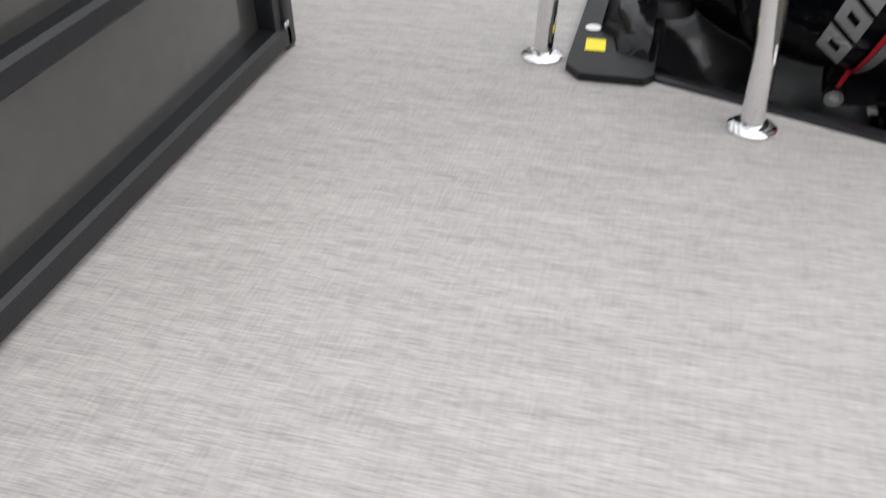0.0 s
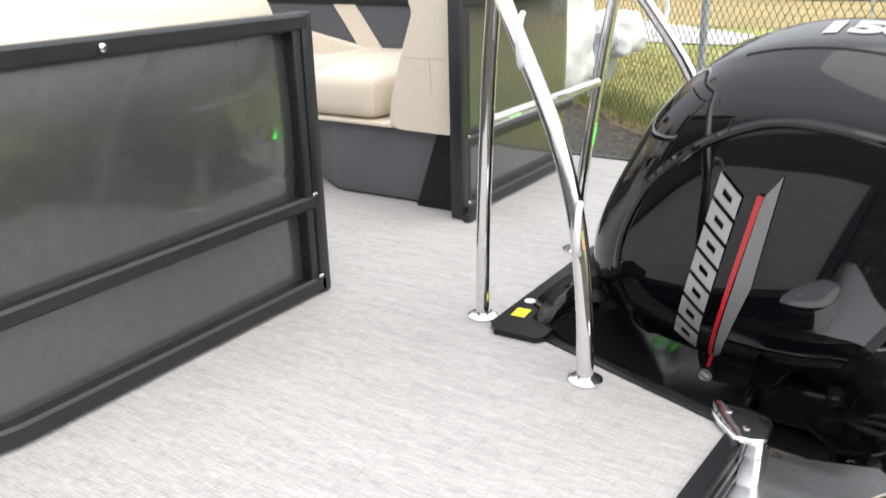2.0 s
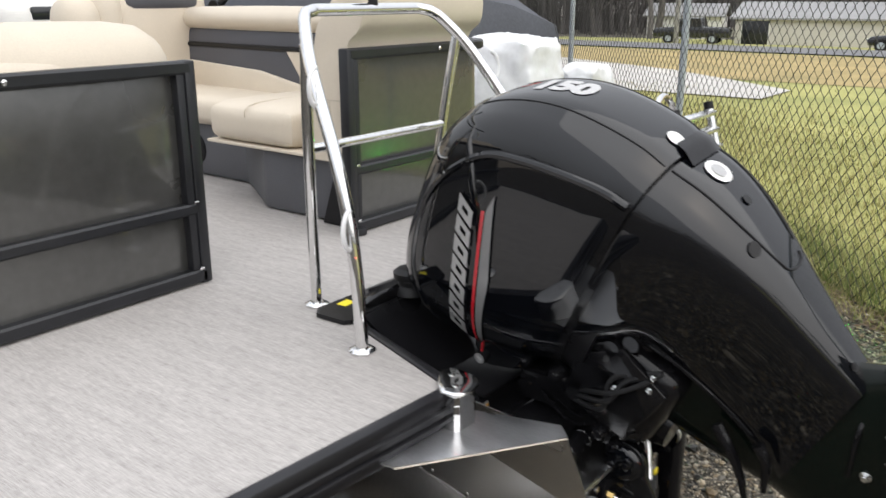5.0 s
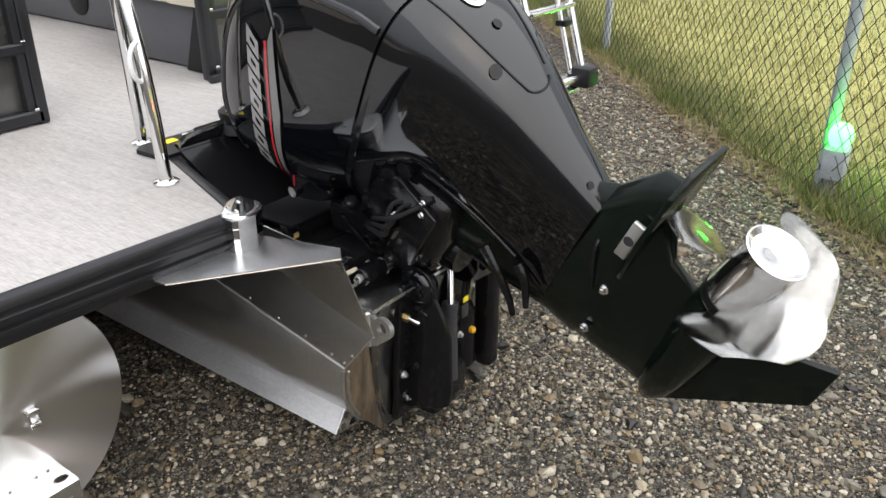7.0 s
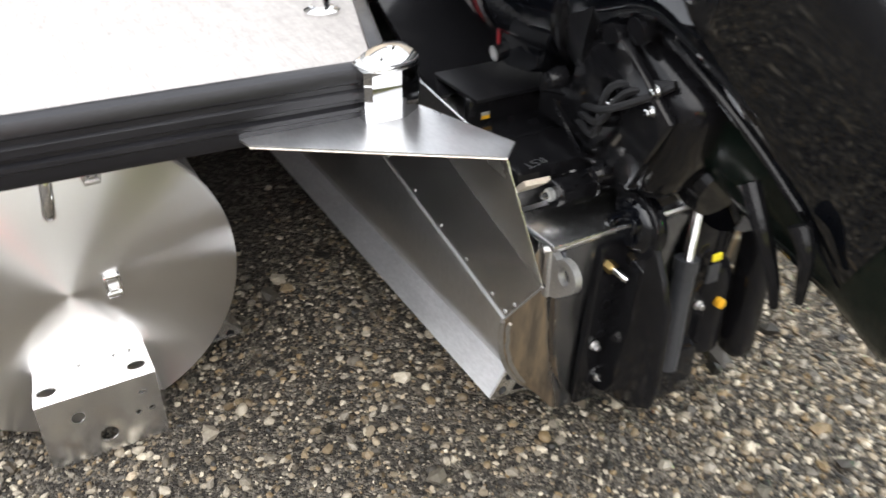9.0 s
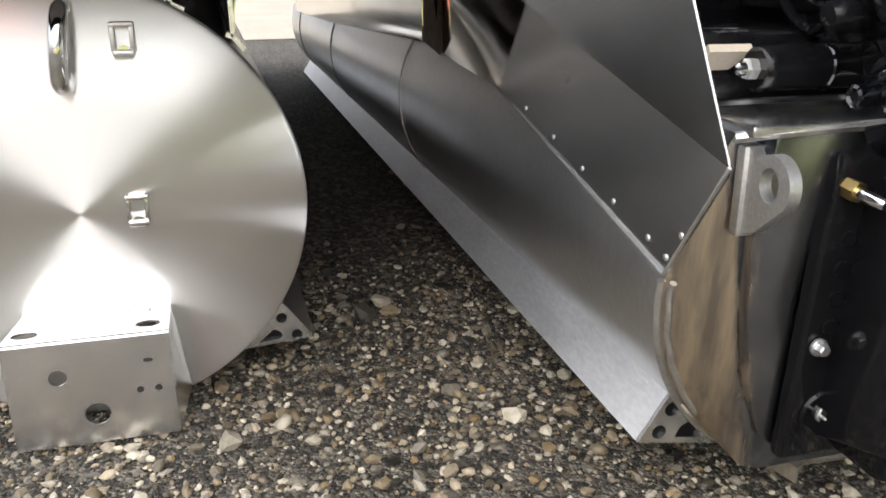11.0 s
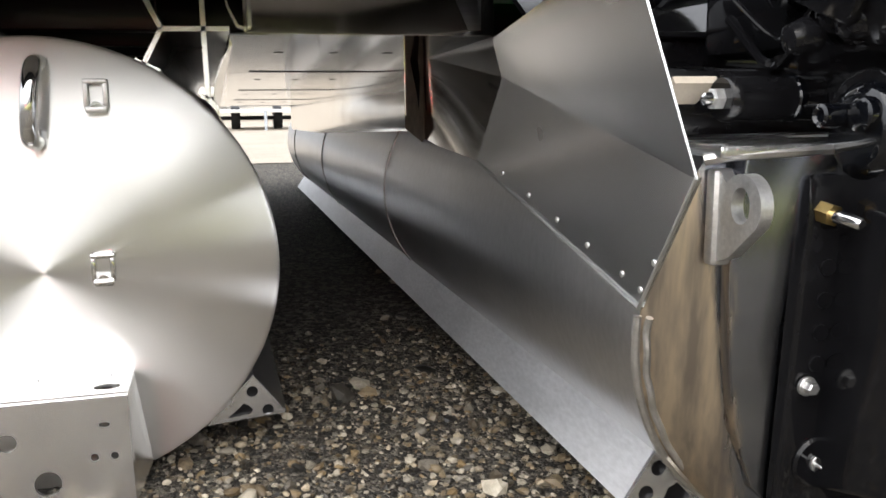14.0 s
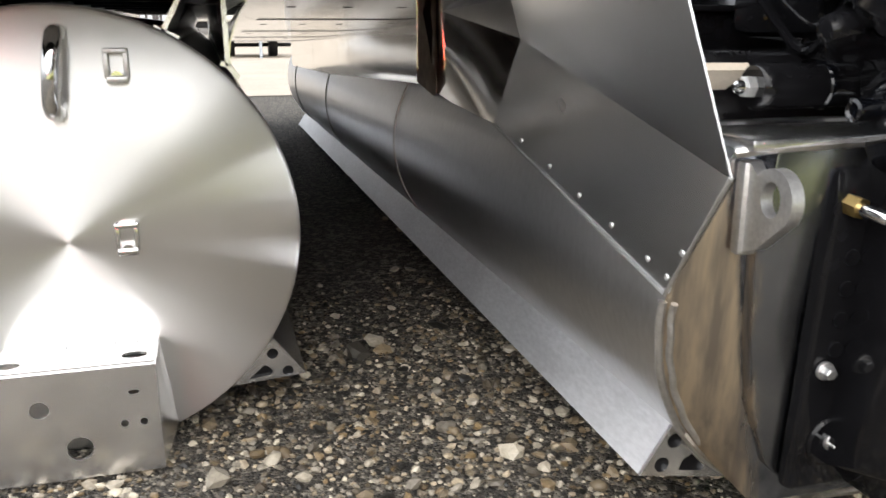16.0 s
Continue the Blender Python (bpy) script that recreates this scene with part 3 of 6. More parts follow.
def ring2(x, y, rx, ry=None, n=20):
    return [(x + rx * math.cos(2 * math.pi * i / n), y + (ry or rx) * math.sin(2 * math.pi * i / n)) for i in range(n)]


# folded plate bracket at the foot of the port end cap
bracket = part("transducer_bracket", holed([[(-0.112, -0.1), (0.106, -0.1), (0.106, 0.0), (-0.1, 0.0)], ring2(-0.085, -0.072, 0.018, 0.012), ring2(0.078, -0.072, 0.018, 0.012)], 0.004,
               lambda a, b, d: (a, b, 0.168 + d)), ALU, port_tube, "folded aluminium bracket with drilled holes")
part("front_flange", holed([[(-0.112, 0.01), (0.108, 0.01), (0.106, 0.168), (-0.112, 0.168)], ring2(-0.045, 0.117, 0.012), ring2(0.0, 0.055, 0.017),
     ring2(0.06, 0.085, 0.005), ring2(0.085, 0.085, 0.005), ring2(0.075, 0.13, 0.007, 0.003)], 0.004, lambda a, b, d: (a, -0.1 - d, b)), ALU, bracket)
part("side_gusset", sheet([(0.107, -0.1, 0.01), (0.125, -0.004, 0.03), (0.107, -0.004, 0.168), (0.107, -0.1, 0.168)], 0.004), ALU, bracket)
for x in (-0.02, 0.045, 0.075):
    part("rivet", lathe([(0.005, 0.172), (0.004, 0.175), (0.002, 0.176)], 10, "z", (x, -0.018, 0.0)), CHROME, bracket)


def strake(x0, sx, y0, tb):
    """A three-sided lifting strake under a tube, closed by a drilled plate."""
    tri = [(x0 + sx * 0.277, 0.118), (x0 + sx * 0.328, 0.05), (x0 + sx * 0.2, 0.04)]
    ob = part("lifting_strake", loft([[(a, y, b) for a, b in tri] for y in (y0, 3.6)]), ALU, tb, "triangular aluminium lifting strake")
    gx, gz = sum(p[0] for p in tri) / 3, sum(p[1] for p in tri) / 3
    h = [ring2(gx + sx * 0.006, gz + 0.021, 0.009), ring2(gx + sx * 0.03, gz - 0.012, 0.009),
         [(gx + sx * a, gz + b) for a, b in ((-0.034, -0.02), (0.002, -0.016), (0.006, -0.01), (0.0, -0.002), (-0.008, 0.002))]]
    part("end_plate", holed([tri] + h, 0.004, lambda a, b, d: (a, y0 - 0.002 - d, b)), ALU, ob, "drilled triangular end plate")
    # black sheet behind the holes stands in for the dark hollow inside
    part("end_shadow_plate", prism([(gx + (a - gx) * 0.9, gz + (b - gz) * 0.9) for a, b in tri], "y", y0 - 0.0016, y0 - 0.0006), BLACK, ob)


strake(0.0, 1, 0.09, port_tube)
strake(0.0, -1, 0.09, port_tube)
strake(2 * C, -1, 0.09, star_tube)
strake(2 * C, 1, 0.09, star_tube)


def keel_strake(sx):
    """The larger strake along the middle tube."""
    def m(x):
        return C + sx * (x - C)
    tri = [(m(0.732), 0.138), (m(0.688), 0.07), (m(0.812), 0.05)]
    ob = part("lifting_strake", loft([[(a, y, b) for a, b in tri] for y in (-0.39, 3.6)]), ALU_STRAKE, mid_tube, "triangular aluminium lifting strake")
    h = [ring2(m(0.734), 0.112, 0.01), ring2(m(0.718), 0.081, 0.01), [(m(a), b) for a, b in ((0.742, 0.07), (0.775, 0.064), (0.779, 0.07), (0.76, 0.09), (0.748, 0.084))]]
    part("end_plate", holed([tri] + h, 0.004, lambda a, b, d: (a, -0.392 - d, b)), ALU, ob, "drilled triangular end plate")
    # shade seen through the drilled holes, made with a black sheet
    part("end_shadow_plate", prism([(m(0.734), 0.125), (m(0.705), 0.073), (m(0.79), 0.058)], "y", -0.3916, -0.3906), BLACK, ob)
    part("weld", tube([(m(0.728), y, 0.143) for y in (-0.39, 3.5)], 0.003, 6), WELD, ob)


keel_strake(1)
keel_strake(-1)

# the motor pod at the end of the middle tube
ringpts = [(C + (RM + 0.002) * math.cos(a), end_y(0.32 + RM * math.sin(a)) - 0.001, 0.32 + (RM + 0.002) * math.sin(a)) for a in [radians(179 + 182 * i / 60) for i in range(61)]]
part("weld", tube(ringpts, 0.005, 8), WELD, mid_tube, "thick weld bead round the tube end")


def rake(z):
    """How far aft the sloping transom stands at a height."""
    return -0.515 - 0.06 * (z - 0.44)


def pod_end():
    """The dished plate that turns the round tube into the flat transom."""
    n = 48
    r0, r1, r2 = [], [], []
    for i in range(n):
        a = 2 * math.pi * i / n
        c, s = math.cos(a), math.sin(a)
        e = end_y(min(0.469, 0.32 + RM * s)) - 0.002
        r0.append((C + RM * c, e, min(0.5, 0.32 + RM * s)))
        k = 1 / max(abs(c), abs(s) * 0.9)
        x = C + max(-0.175, min(0.175, 0.175 * c * k))
        z = 0.3 + max(-0.235, min(0.2, 0.225 * s * k))
        yt = rake(z) + 0.012
        r2.append((x, yt, z))
        r1.append(((C + RM * c) * 0.6 + x * 0.4, e * 0.5 + yt * 0.5, min(0.5, (0.32 + RM * s) * 0.6 + z * 0.4)))
    return loft([r0, r1, r2])


part("pod_end", pod_end(), POD, mid_tube, "aluminium pod end, heat-stained brown beside its weld")
half_face = [(0.738, 0.497), (0.738, 0.38), (0.746, 0.3), (0.762, 0.2), (0.79, 0.125), (0.84, 0.08)]
face = prism(half_face + [(2 * C - x, z) for x, z in reversed(half_face)], "y", 0.0, 0.05, 0.003)
for v in face.verts:
    v.co.y += rake(v.co.z) - (0.012 if v.co.z > 0.49 else 0.0)
part("transom_plate", face, POD, mid_tube, "raked aluminium transom face")
part("transom_top", box((0.706, -0.534, 0.494), (2 * C - 0.706, -0.412, 0.5065), 0.003), ALU, mid_tube, "flat bright transom cap")
part("weld", tube([(0.70, -0.515, 0.492), (0.722, -0.528, 0.497), (0.82, -0.53, 0.5), (2 * C - 0.82, -0.53, 0.5), (2 * C - 0.722, -0.528, 0.497)], 0.006, 8), WELD, mid_tube, "weld bead along the top of the transom")
part("weld", tube([(C + (RM - 0.006) * math.cos(a), end_y(0.32 + RM * math.sin(a)) - 0.0115 - 0.002 * math.sin(a * 37), 0.32 + (RM - 0.006) * math.sin(a)) for a in [radians(179 + 182 * i / 90) for i in range(91)]], 0.0042, 8), WELD, mid_tube)


def bottom_lip():
    """The tube's lower edge stands a little past the pod."""
    rings = []
    for i in range(31):
        u = i / 30
        a = radians(214 + 112 * u)
        d = 0.026 * math.sin(math.pi * u) ** 0.5 + 0.003 * math.sin(23 * u)
        c, s = math.cos(a), math.sin(a)
        e = end_y(0.32 + RM * s)
        r0, r1 = RM + 0.003, RM - 0.001
        rings.append([(C + r0 * c, e + 0.004, 0.32 + r0 * s), (C + r0 * c, e - d, 0.32 + r0 * s), (C + r1 * c, e - d, 0.32 + r1 * s), (C + r1 * c, e + 0.004, 0.32 + r1 * s)])
    return loft(rings)


part("bottom_lip", bottom_lip(), ALU_DULL, mid_tube, "curved aluminium lip under the pod")
part("bottom_tab", joined(sheet([(0.835, -0.42, 0.07), (0.862, -0.487, 0.06), (0.9, -0.475, 0.066), (0.885, -0.41, 0.075)], 0.004),
     sheet([(0.835, -0.42, 0.045), (0.862, -0.487, 0.037), (0.862, -0.487, 0.06), (0.835, -0.42, 0.07)], 0.004)), ALU_DULL, mid_tube, "bent aluminium tab")


def lifting_eye(sx):
    def m(x):
        return C + sx * (x - C)
    # outline in (y, z): foot, straight back and a round eye
    out = [(-0.5, 0.385), (-0.53, 0.395), (-0.572, 0.43)]
    out += [(-0.547 + 0.031 * math.cos(a), 0.449 + 0.031 * math.sin(a)) for a in [radians(200 - 10 * i) for i in range(17)]]
    out += [(-0.51, 0.48), (-0.5, 0.47)]
    eye = part("lifting_eye", holed([out, ring2(-0.546, 0.449, 0.015, 0.018)], 0.014, lambda a, b, d: (m(0.722 + d), a, b)), ALU_CAST, mid_tube, "cast aluminium lifting eye")
    part("eye_base", box((min(m(0.716), m(0.742)), -0.51, 0.383), (max(m(0.716), m(0.742)), -0.494, 0.482), 0.005), ALU_CAST, eye)


lifting_eye(1)
lifting_eye(-1)


def droop(y):
    """The underside runs slightly down towards the bow."""
    return -0.037 * (y - 0.17)


def pod_side(sx):
    def m(p):
        return (C + sx * (p[0] - C), p[1], p[2])
    tip, low, foot = (0.602, -0.538, 0.692), (0.647, -0.59, 0.482), (0.659, -0.473, 0.335)
    back, junc, high = (0.684, 0.17, 0.447), (0.731, 0.17, 0.593), (0.714, 0.17, 0.657)
    up = part("spray_plate_upper", sheet([m(p) for p in (tip, low, junc, high)][::sx], 0.0022), ALU, mid_tube, "folded sheet aluminium spray plate")
    dn = part("spray_plate_lower", patch(m(foot), m(back), m(junc), m(low), -0.004 * sx), ALU, mid_tube, "folded sheet aluminium spray plate")
    # top gusset plate between the deck edge and the spray plate
    top = [(0.275, -0.235, 0.686), (0.289, -0.31, 0.687), tip, (0.64, -0.5, 0.692), (0.57, -0.24, 0.687)]
    part("gusset_plate", sheet([m(p) for p in top][::-sx], 0.004), ALU_SATIN, mid_tube, "flat aluminium gusset plate")
    part("gusset_edge", tube([m((0.289, -0.31, 0.686)), m(tip)], 0.0013, 6), ALU_DULL, mid_tube)
    part("plate_edge", tube([m((p[0] - 0.002, p[1], p[2])) for p in (low, foot, back)], 0.0022, 6), ALU_CAST, dn)
    vf, vb, vl, vj = Vector(m(foot)), Vector(m(back)), Vector(m(low)), Vector(m(junc))
    nrm = (vb - vf).cross(vl - vf).normalized()
    nrm = nrm if nrm.x * sx < 0 else -nrm
    for u, v in ((0.02, 0.12), (0.015, 0.36), (0.09, 0.12), (0.24, 0.11), (0.4, 0.1), (0.58, 0.1), (0.78, 0.09)):
        p = vf.lerp(vb, u).lerp(vl.lerp(vj, u), v)
        part("rivet", lathe([(0.004, -0.002), (0.004, 0.0008), (0.0032, 0.0016), (0.001, 0.002)], 12, "z"), ALU_CAST, dn, at=Matrix.Translation(p) @ nrm.to_track_quat("Z", "Y").to_matrix().to_4x4())
    # recessed face ahead of the spray plates, and the riser along the tube
    fore_lo, fore_hi = (0.702, 0.63, 0.462), (0.698, 0.63, 0.652)
    part("riser_front", joined(patch(m(back), m(fore_lo), m(fore_hi), m(junc), -0.002 * sx), sheet([m(p) for p in (junc, fore_hi, (0.714, 0.17, 0.667))][::sx], 0.002)), SKIN, mid_tube)
    # slanting return plate between the two; a black crescent sheet imitates a shaded gap
    def on_return(u, z, off):
        return m((0.669 + 0.034 * u - off, 0.668 - 0.045 * u, z))
    part("riser_return", sheet([on_return(u, z, 0) for u, z in ((1, 0.455), (0, 0.49), (0, 0.66), (1, 0.66))][::sx], 0.003), ALU_DULL, mid_tube)
    part("riser_gap", sheet([on_return(u, z, 0.004) for u, z in ((0.82, 0.53), (0.68, 0.575), (0.52, 0.612), (0.32, 0.657), (0.74, 0.658), (0.88, 0.6))][::sx], 0.001), BLACK, mid_tube)
    for y0, y1 in ((0.662, 1.62), (1.625, 2.6), (2.605, 3.6)):
        sec = [(0.668, 0.662), (0.668, 0.545), (0.682, 0.505), (0.70, 0.498), (0.70, 0.496), (0.681, 0.502), (0.666, 0.545), (0.666, 0.662)]
        part("riser", loft([[m((x, y, z + droop(y))) for x, z in sec] for y in (y0, y1)]), SKIN, mid_tube, "mirror-bright aluminium riser plate", sharp=20)


pod_side(1)
pod_side(-1)

# extruded risers between the outer tubes and the deck, and the cross beams
for x0, sgn in ((0.0, 1), (0.0, -1), (2 * C, 1), (2 * C, -1)):
    def wall(pts):
        bm = bmesh.new()
        w = 0.0035
        for (ax, az), (bx, bz) in zip(pts, pts[1:]):
            d = Vector((bx - ax, bz - az)).normalized() * w
            q = [(ax - d.y, az + d.x), (bx - d.y, bz + d.x), (bx + d.y, bz - d.x), (ax + d.y, az - d.x)]
            vs = [[bm.verts.new((x0 + sgn * a, y, b)) for a, b in q] for y in (0.03, 4.2)]
            bm.faces.new(vs[0]), bm.faces.new(vs[1][::-1])
            for i in range(4):
                bm.faces.new((vs[0][i], vs[0][(i + 1) % 4], vs[1][(i + 1) % 4], vs[1][i]))
        return bm
    rise = part("deck_riser", wall([(0.15, 0.735), (0.15, 0.705), (0.173, 0.655), (0.147, 0.606), (0.135, 0.612)]), ALU, boat, "extruded aluminium deck riser")
    part("foot_flange", wall([(0.147, 0.606), (0.168, 0.596)]), ALU, rise)
    part("web", wall([(0.173, 0.655), (0.267, 0.656)]), ALU, rise)
    part("outer_wall", wall([(0.23, 0.735), (0.232, 0.558), (0.222, 0.562)]), ALU, rise)
    part("foot_flange", wall([(0.232, 0.558), (0.246, 0.54)]), ALU, rise)
for y in (0.35, 0.75, 1.15, 1.55, 1.95, 2.35, 2.75, 3.15, 3.55, 3.95):
    # aluminium beams coloured as dark trim, to stand for the shade under the deck
    part("cross_beam", box((-0.28, y - 0.025, 0.675), (2 * C + 0.28, y + 0.025, 0.735), 0.004), TRIM, boat)

# bright sheets under the deck between the tubes, closed by a fascia at the stern
for sx in (1, -1):
    def mx(x):
        return C + sx * (x - C)
    lo, hi = sorted((mx(0.292), mx(0.712)))
    fascia = part("underdeck_fascia", box((lo, 0.162, 0.661), (hi, 0.165, 0.734), 0.0005, 1), SKIN, boat, "vertical bright aluminium fascia")
    part("fascia_post", box((min(mx(0.296), mx(0.304)), 0.128, 0.668), (max(mx(0.296), mx(0.304)), 0.161, 0.734), 0.001, 1), ALU, fascia)
    part("fascia_curl", loft([[(mx(x), y, z) for x, z in ((0.262, 0.734), (0.266, 0.70), (0.281, 0.668), (0.297, 0.664), (0.297, 0.667), (0.283, 0.672), (0.269, 0.701), (0.265, 0.734))] for y in (0.14, 0.165)]), ALU, fascia)
    for k, (y0, y1) in enumerate(((0.166, 0.995), (1.0, 1.9), (1.905, 2.75), (2.755, 3.6))):
        ob = part("underdeck_sheet", loft([[(mx(x), y, z + droop(y)) for x, z in ((0.3, 0.66), (0.712, 0.66), (0.712, 0.662), (0.3, 0.662))] for y in (y0, y1)]), SKIN, boat, "mirror-bright aluminium underdeck sheet")
        part("lap_strip", loft([[(mx(x), y, z + droop(y)) for x, z in ((0.27, 0.658), (0.33, 0.658), (0.33, 0.6595), (0.27, 0.6595))] for y in (y0, y1)]), SKIN, ob)
        part("seam_gap", box((min(mx(0.3), mx(0.69)), y1 - 0.012, 0.6585 + droop(y1)), (max(mx(0.3), mx(0.69)), y1 + 0.008, 0.6597 + droop(y1)), 0), BLACK, ob)
        for x in (0.36, 0.47, 0.58):
            part("drain_slot", box((min(mx(x), mx(x + 0.018)), y0 + 0.3, 0.659 + droop(y0 + 0.3)), (max(mx(x), mx(x + 0.018)), y0 + 0.318, 0.6597 + droop(y0 + 0.3)), 0), BLACK, ob)
    side = smooth_line([(0.277, 0.658, 0), (0.258, 0.625, 0), (0.245, 0.585, 0), (0.246, 0.545, 0), (0.264, 0.497, 0)], 5)
    part("side_sheet", loft([[(mx(p.x), y, p.y + droop(y)) for p in side] + [(mx(p.x - 0.003), y, p.y + droop(y)) for p in reversed(side)] for y in (0.3, 1.2, 2.2, 3.4)]), SKIN, boat, "curved bright aluminium side sheet", sharp=60)

# added black sheet: hides the bright tube so the well reads as shaded
part("well_pan", box((0.745, -0.22, 0.632), (2 * C - 0.745, 0.168, 0.64), 0.002), BLACK, boat, "black sheet added to keep the motor well dark")

# black moulded tray ahead of the motor
tray = thing("motor_well_tray", "black moulded plastic tray set into the deck before the motor", "tray")
tx = 0.634
part("rim", holed([[(tx, 0.262), (tx + 0.004, 0.165), (tx + 0.02, 0.152), (2 * C - tx - 0.02, 0.152), (2 * C - tx, 0.17), (2 * C - tx, 0.262), (2 * C - tx - 0.03, 0.287), (tx + 0.03, 0.287)],
     [(tx + 0.07, 0.168), (2 * C - tx - 0.07, 0.168), (2 * C - tx - 0.07, 0.235), (2 * C - tx - 0.1, 0.25), (tx + 0.16, 0.25), (tx + 0.14, 0.225), (tx + 0.09, 0.215)]], 0.012, lambda a, b, d: (a, b, DZ + 0.002 + d)), BLACK, tray)
well = [(tx + 0.07, 0.168), (2 * C - tx - 0.07, 0.168), (2 * C - tx - 0.07, 0.235), (2 * C - tx - 0.1, 0.25), (tx + 0.16, 0.25), (tx + 0.14, 0.225), (tx + 0.09, 0.215)]
wc = (C, 0.2)
part("hump", loft([[(wc[0] + (x - wc[0]) * k, wc[1] + (y - wc[1]) * k - sh, DZ + z) for x, y in well] for k, z, sh in ((1.0, 0.004, 0), (0.97, 0.022, 0.004), (0.88, 0.038, 0.01), (0.6, 0.046, 0.016))]), BLACK_WET, tray, "glossy black moulded hump", sharp=70)
part("apron", sheet([(0.70, 0.166, DZ + 0.01), (2 * C - 0.70, 0.166, DZ + 0.01), (2 * C - 0.72, -0.1, 0.60), (0.72, -0.1, 0.60)], 0.01), BLACK_WET, tray)
part("safety_label", box((-0.022, -0.016, DZ + 0.0145), (0.022, 0.016, DZ + 0.0155), 0), YELLOW, tray, "yellow warning label", pose(0.738, 0.25, 0, 0, 0, 4))
part("white_label", lathe([(0.001, 0.0165), (0.013, 0.016), (0.013, 0.0145)], 20, "z", (0.805, 0.262, DZ)), WHITE, tray)
part("grommet", lathe([(0.05, 0.02), (0.045, 0.04), (0.036, 0.048), (0.036, 0.06), (0.05, 0.066), (0.052, 0.085), (0.04, 0.094), (0.02, 0.095)], 28, "z", (0.905, 0.15, DZ)), RUBBER, tray, "black rubber cable grommet")
part("rigging_hose", tube(smooth_line([(0.905, 0.15, DZ + 0.09), (0.93, 0.1, DZ + 0.13), (0.95, 0.02, DZ + 0.1), (0.955, -0.1, DZ + 0.02)], 6), 0.024, 12), RUBBER, tray)

# chrome corner cap at the deck's inner corner: a leaf-shaped plate with a skirt over the moulding
leaf = [(p.x, p.y) for p in smooth_line([(0.472, -0.288, 0), (0.478, -0.322, 0), (0.497, -0.336, 0), (0.535, -0.338, 0), (0.565, -0.328, 0), (0.583, -0.3, 0), (0.588, -0.248, 0), (0.577, -0.224, 0), (0.54, -0.232, 0), (0.505, -0.256, 0)], 4)]
facets = [(0.473, -0.3), (0.473, -0.326), (0.484, -0.334), (0.534, -0.337), (0.542, -0.335), (0.579, -0.308), (0.586, -0.298), (0.588, -0.25), (0.576, -0.232), (0.54, -0.245), (0.505, -0.268)]
for sx in (1, -1):
    cap = thing("corner_bumper", "chrome corner bumper screwed over the deck edge", "boat fitting", group="corner caps")
    cp = [(C + sx * (x - C), y) for x, y in leaf]
    cx, cy = sum(p[0] for p in cp) / len(cp), sum(p[1] for p in cp) / len(cp)
    def ringed(table, outline=None):
        line = [(C + sx * (x - C), y) for x, y in outline] if outline else cp
        return loft([[(cx + (x - cx) * k, cy + (y - cy) * k, DZ + z) for x, y in line] for k, z in table])
    part("top_plate", ringed(((0.98, 0.004), (1.0, 0.006), (1.0, 0.009), (0.975, 0.012), (0.9, 0.0135), (0.45, 0.014))), CHROME, cap, sharp=60)
    part("skirt", ringed(((0.99, 0.006), (0.99, -0.014), (0.975, -0.017), (0.975, -0.021), (0.985, -0.024), (0.985, -0.055), (0.97, -0.07), (0.94, -0.081), (0.88, -0.082)), facets), CHROME_DARK, cap, sharp=14)
    for x, y in ((0.512, -0.30), (0.552, -0.26)):
        part("screw", lathe([(0.0075, DZ + 0.012), (0.0065, DZ + 0.016), (0.002, DZ + 0.017)], 14, "z", (C + sx * (x - C), y, 0)), CHROME, cap)

# ---- tow bar ----
bar = thing("tow_bar", "polished stainless ski tow bar bolted to the deck", "tow bar")
leg_a = [(0.545, 0.01, DZ), (0.545, 0.02, 0.95), (0.547, 0.042, 1.1), (0.56, 0.095, 1.25), (0.612, 0.215, 1.44), (0.668, 0.29, 1.54), (0.70, 0.318, 1.568)]
hoop = smooth_line(leg_a, 5) + rounded([(0.70, 0.31, 1.568), (0.74, 0.335, 1.575), (2 * C - 0.74, 0.335, 1.575), (2 * C - 0.70, 0.31, 1.568)], 4)[1:-1]
hoop += [Vector((2 * C - p.x, p.y, p.z)) for p in reversed(smooth_line(leg_a, 5))]
part("hoop", tube(hoop, 0.0165, 16), CHROME, bar)
for sx in (1, -1):
    def m(x, y, z):
        return (C + sx * (x - C), y, z)
    part("brace", tube(smooth_line([m(0.703, 0.33, DZ), m(0.688, 0.318, 1.0), m(0.66, 0.288, 1.3), m(0.641, 0.262, 1.495)], 5), 0.0155, 16), CHROME, bar)
    for x, y in ((0.545, 0.01), (0.703, 0.33)):
        part("base_flange", lathe([(0.034, DZ), (0.034, DZ + 0.006), (0.026, DZ + 0.011), (0.018, DZ + 0.013)], 28, "z", m(x, y, 0)), CHROME, bar)
    for z, y, dx in ((1.08, 0.04, 0.002), (1.40, 0.187, 0.055)):
        loop = [m(0.545 + dx - 0.012 - 0.034 * math.sin(a), y - 0.012 - 0.01 * math.sin(a), z + 0.047 * math.cos(a)) for a in [math.pi * i / 14 for i in range(15)]]
        part("rope_loop", tube(loop, 0.006, 10), PLASTIC_WRAP, bar, "small white rope loop")
part("cross_tube", tube([(0.668, 0.295, 1.226), (2 * C - 0.668, 0.295, 1.226)], 0.0125, 14), CHROME, bar)
part("tow_knob", lathe([(0.014, 1.585), (0.014, 1.62), (0.022, 1.625), (0.022, 1.655), (0.01, 1.66)], 20, "z", (C + 0.02, 0.335, 0)), RUBBER, bar, "black tow knob")


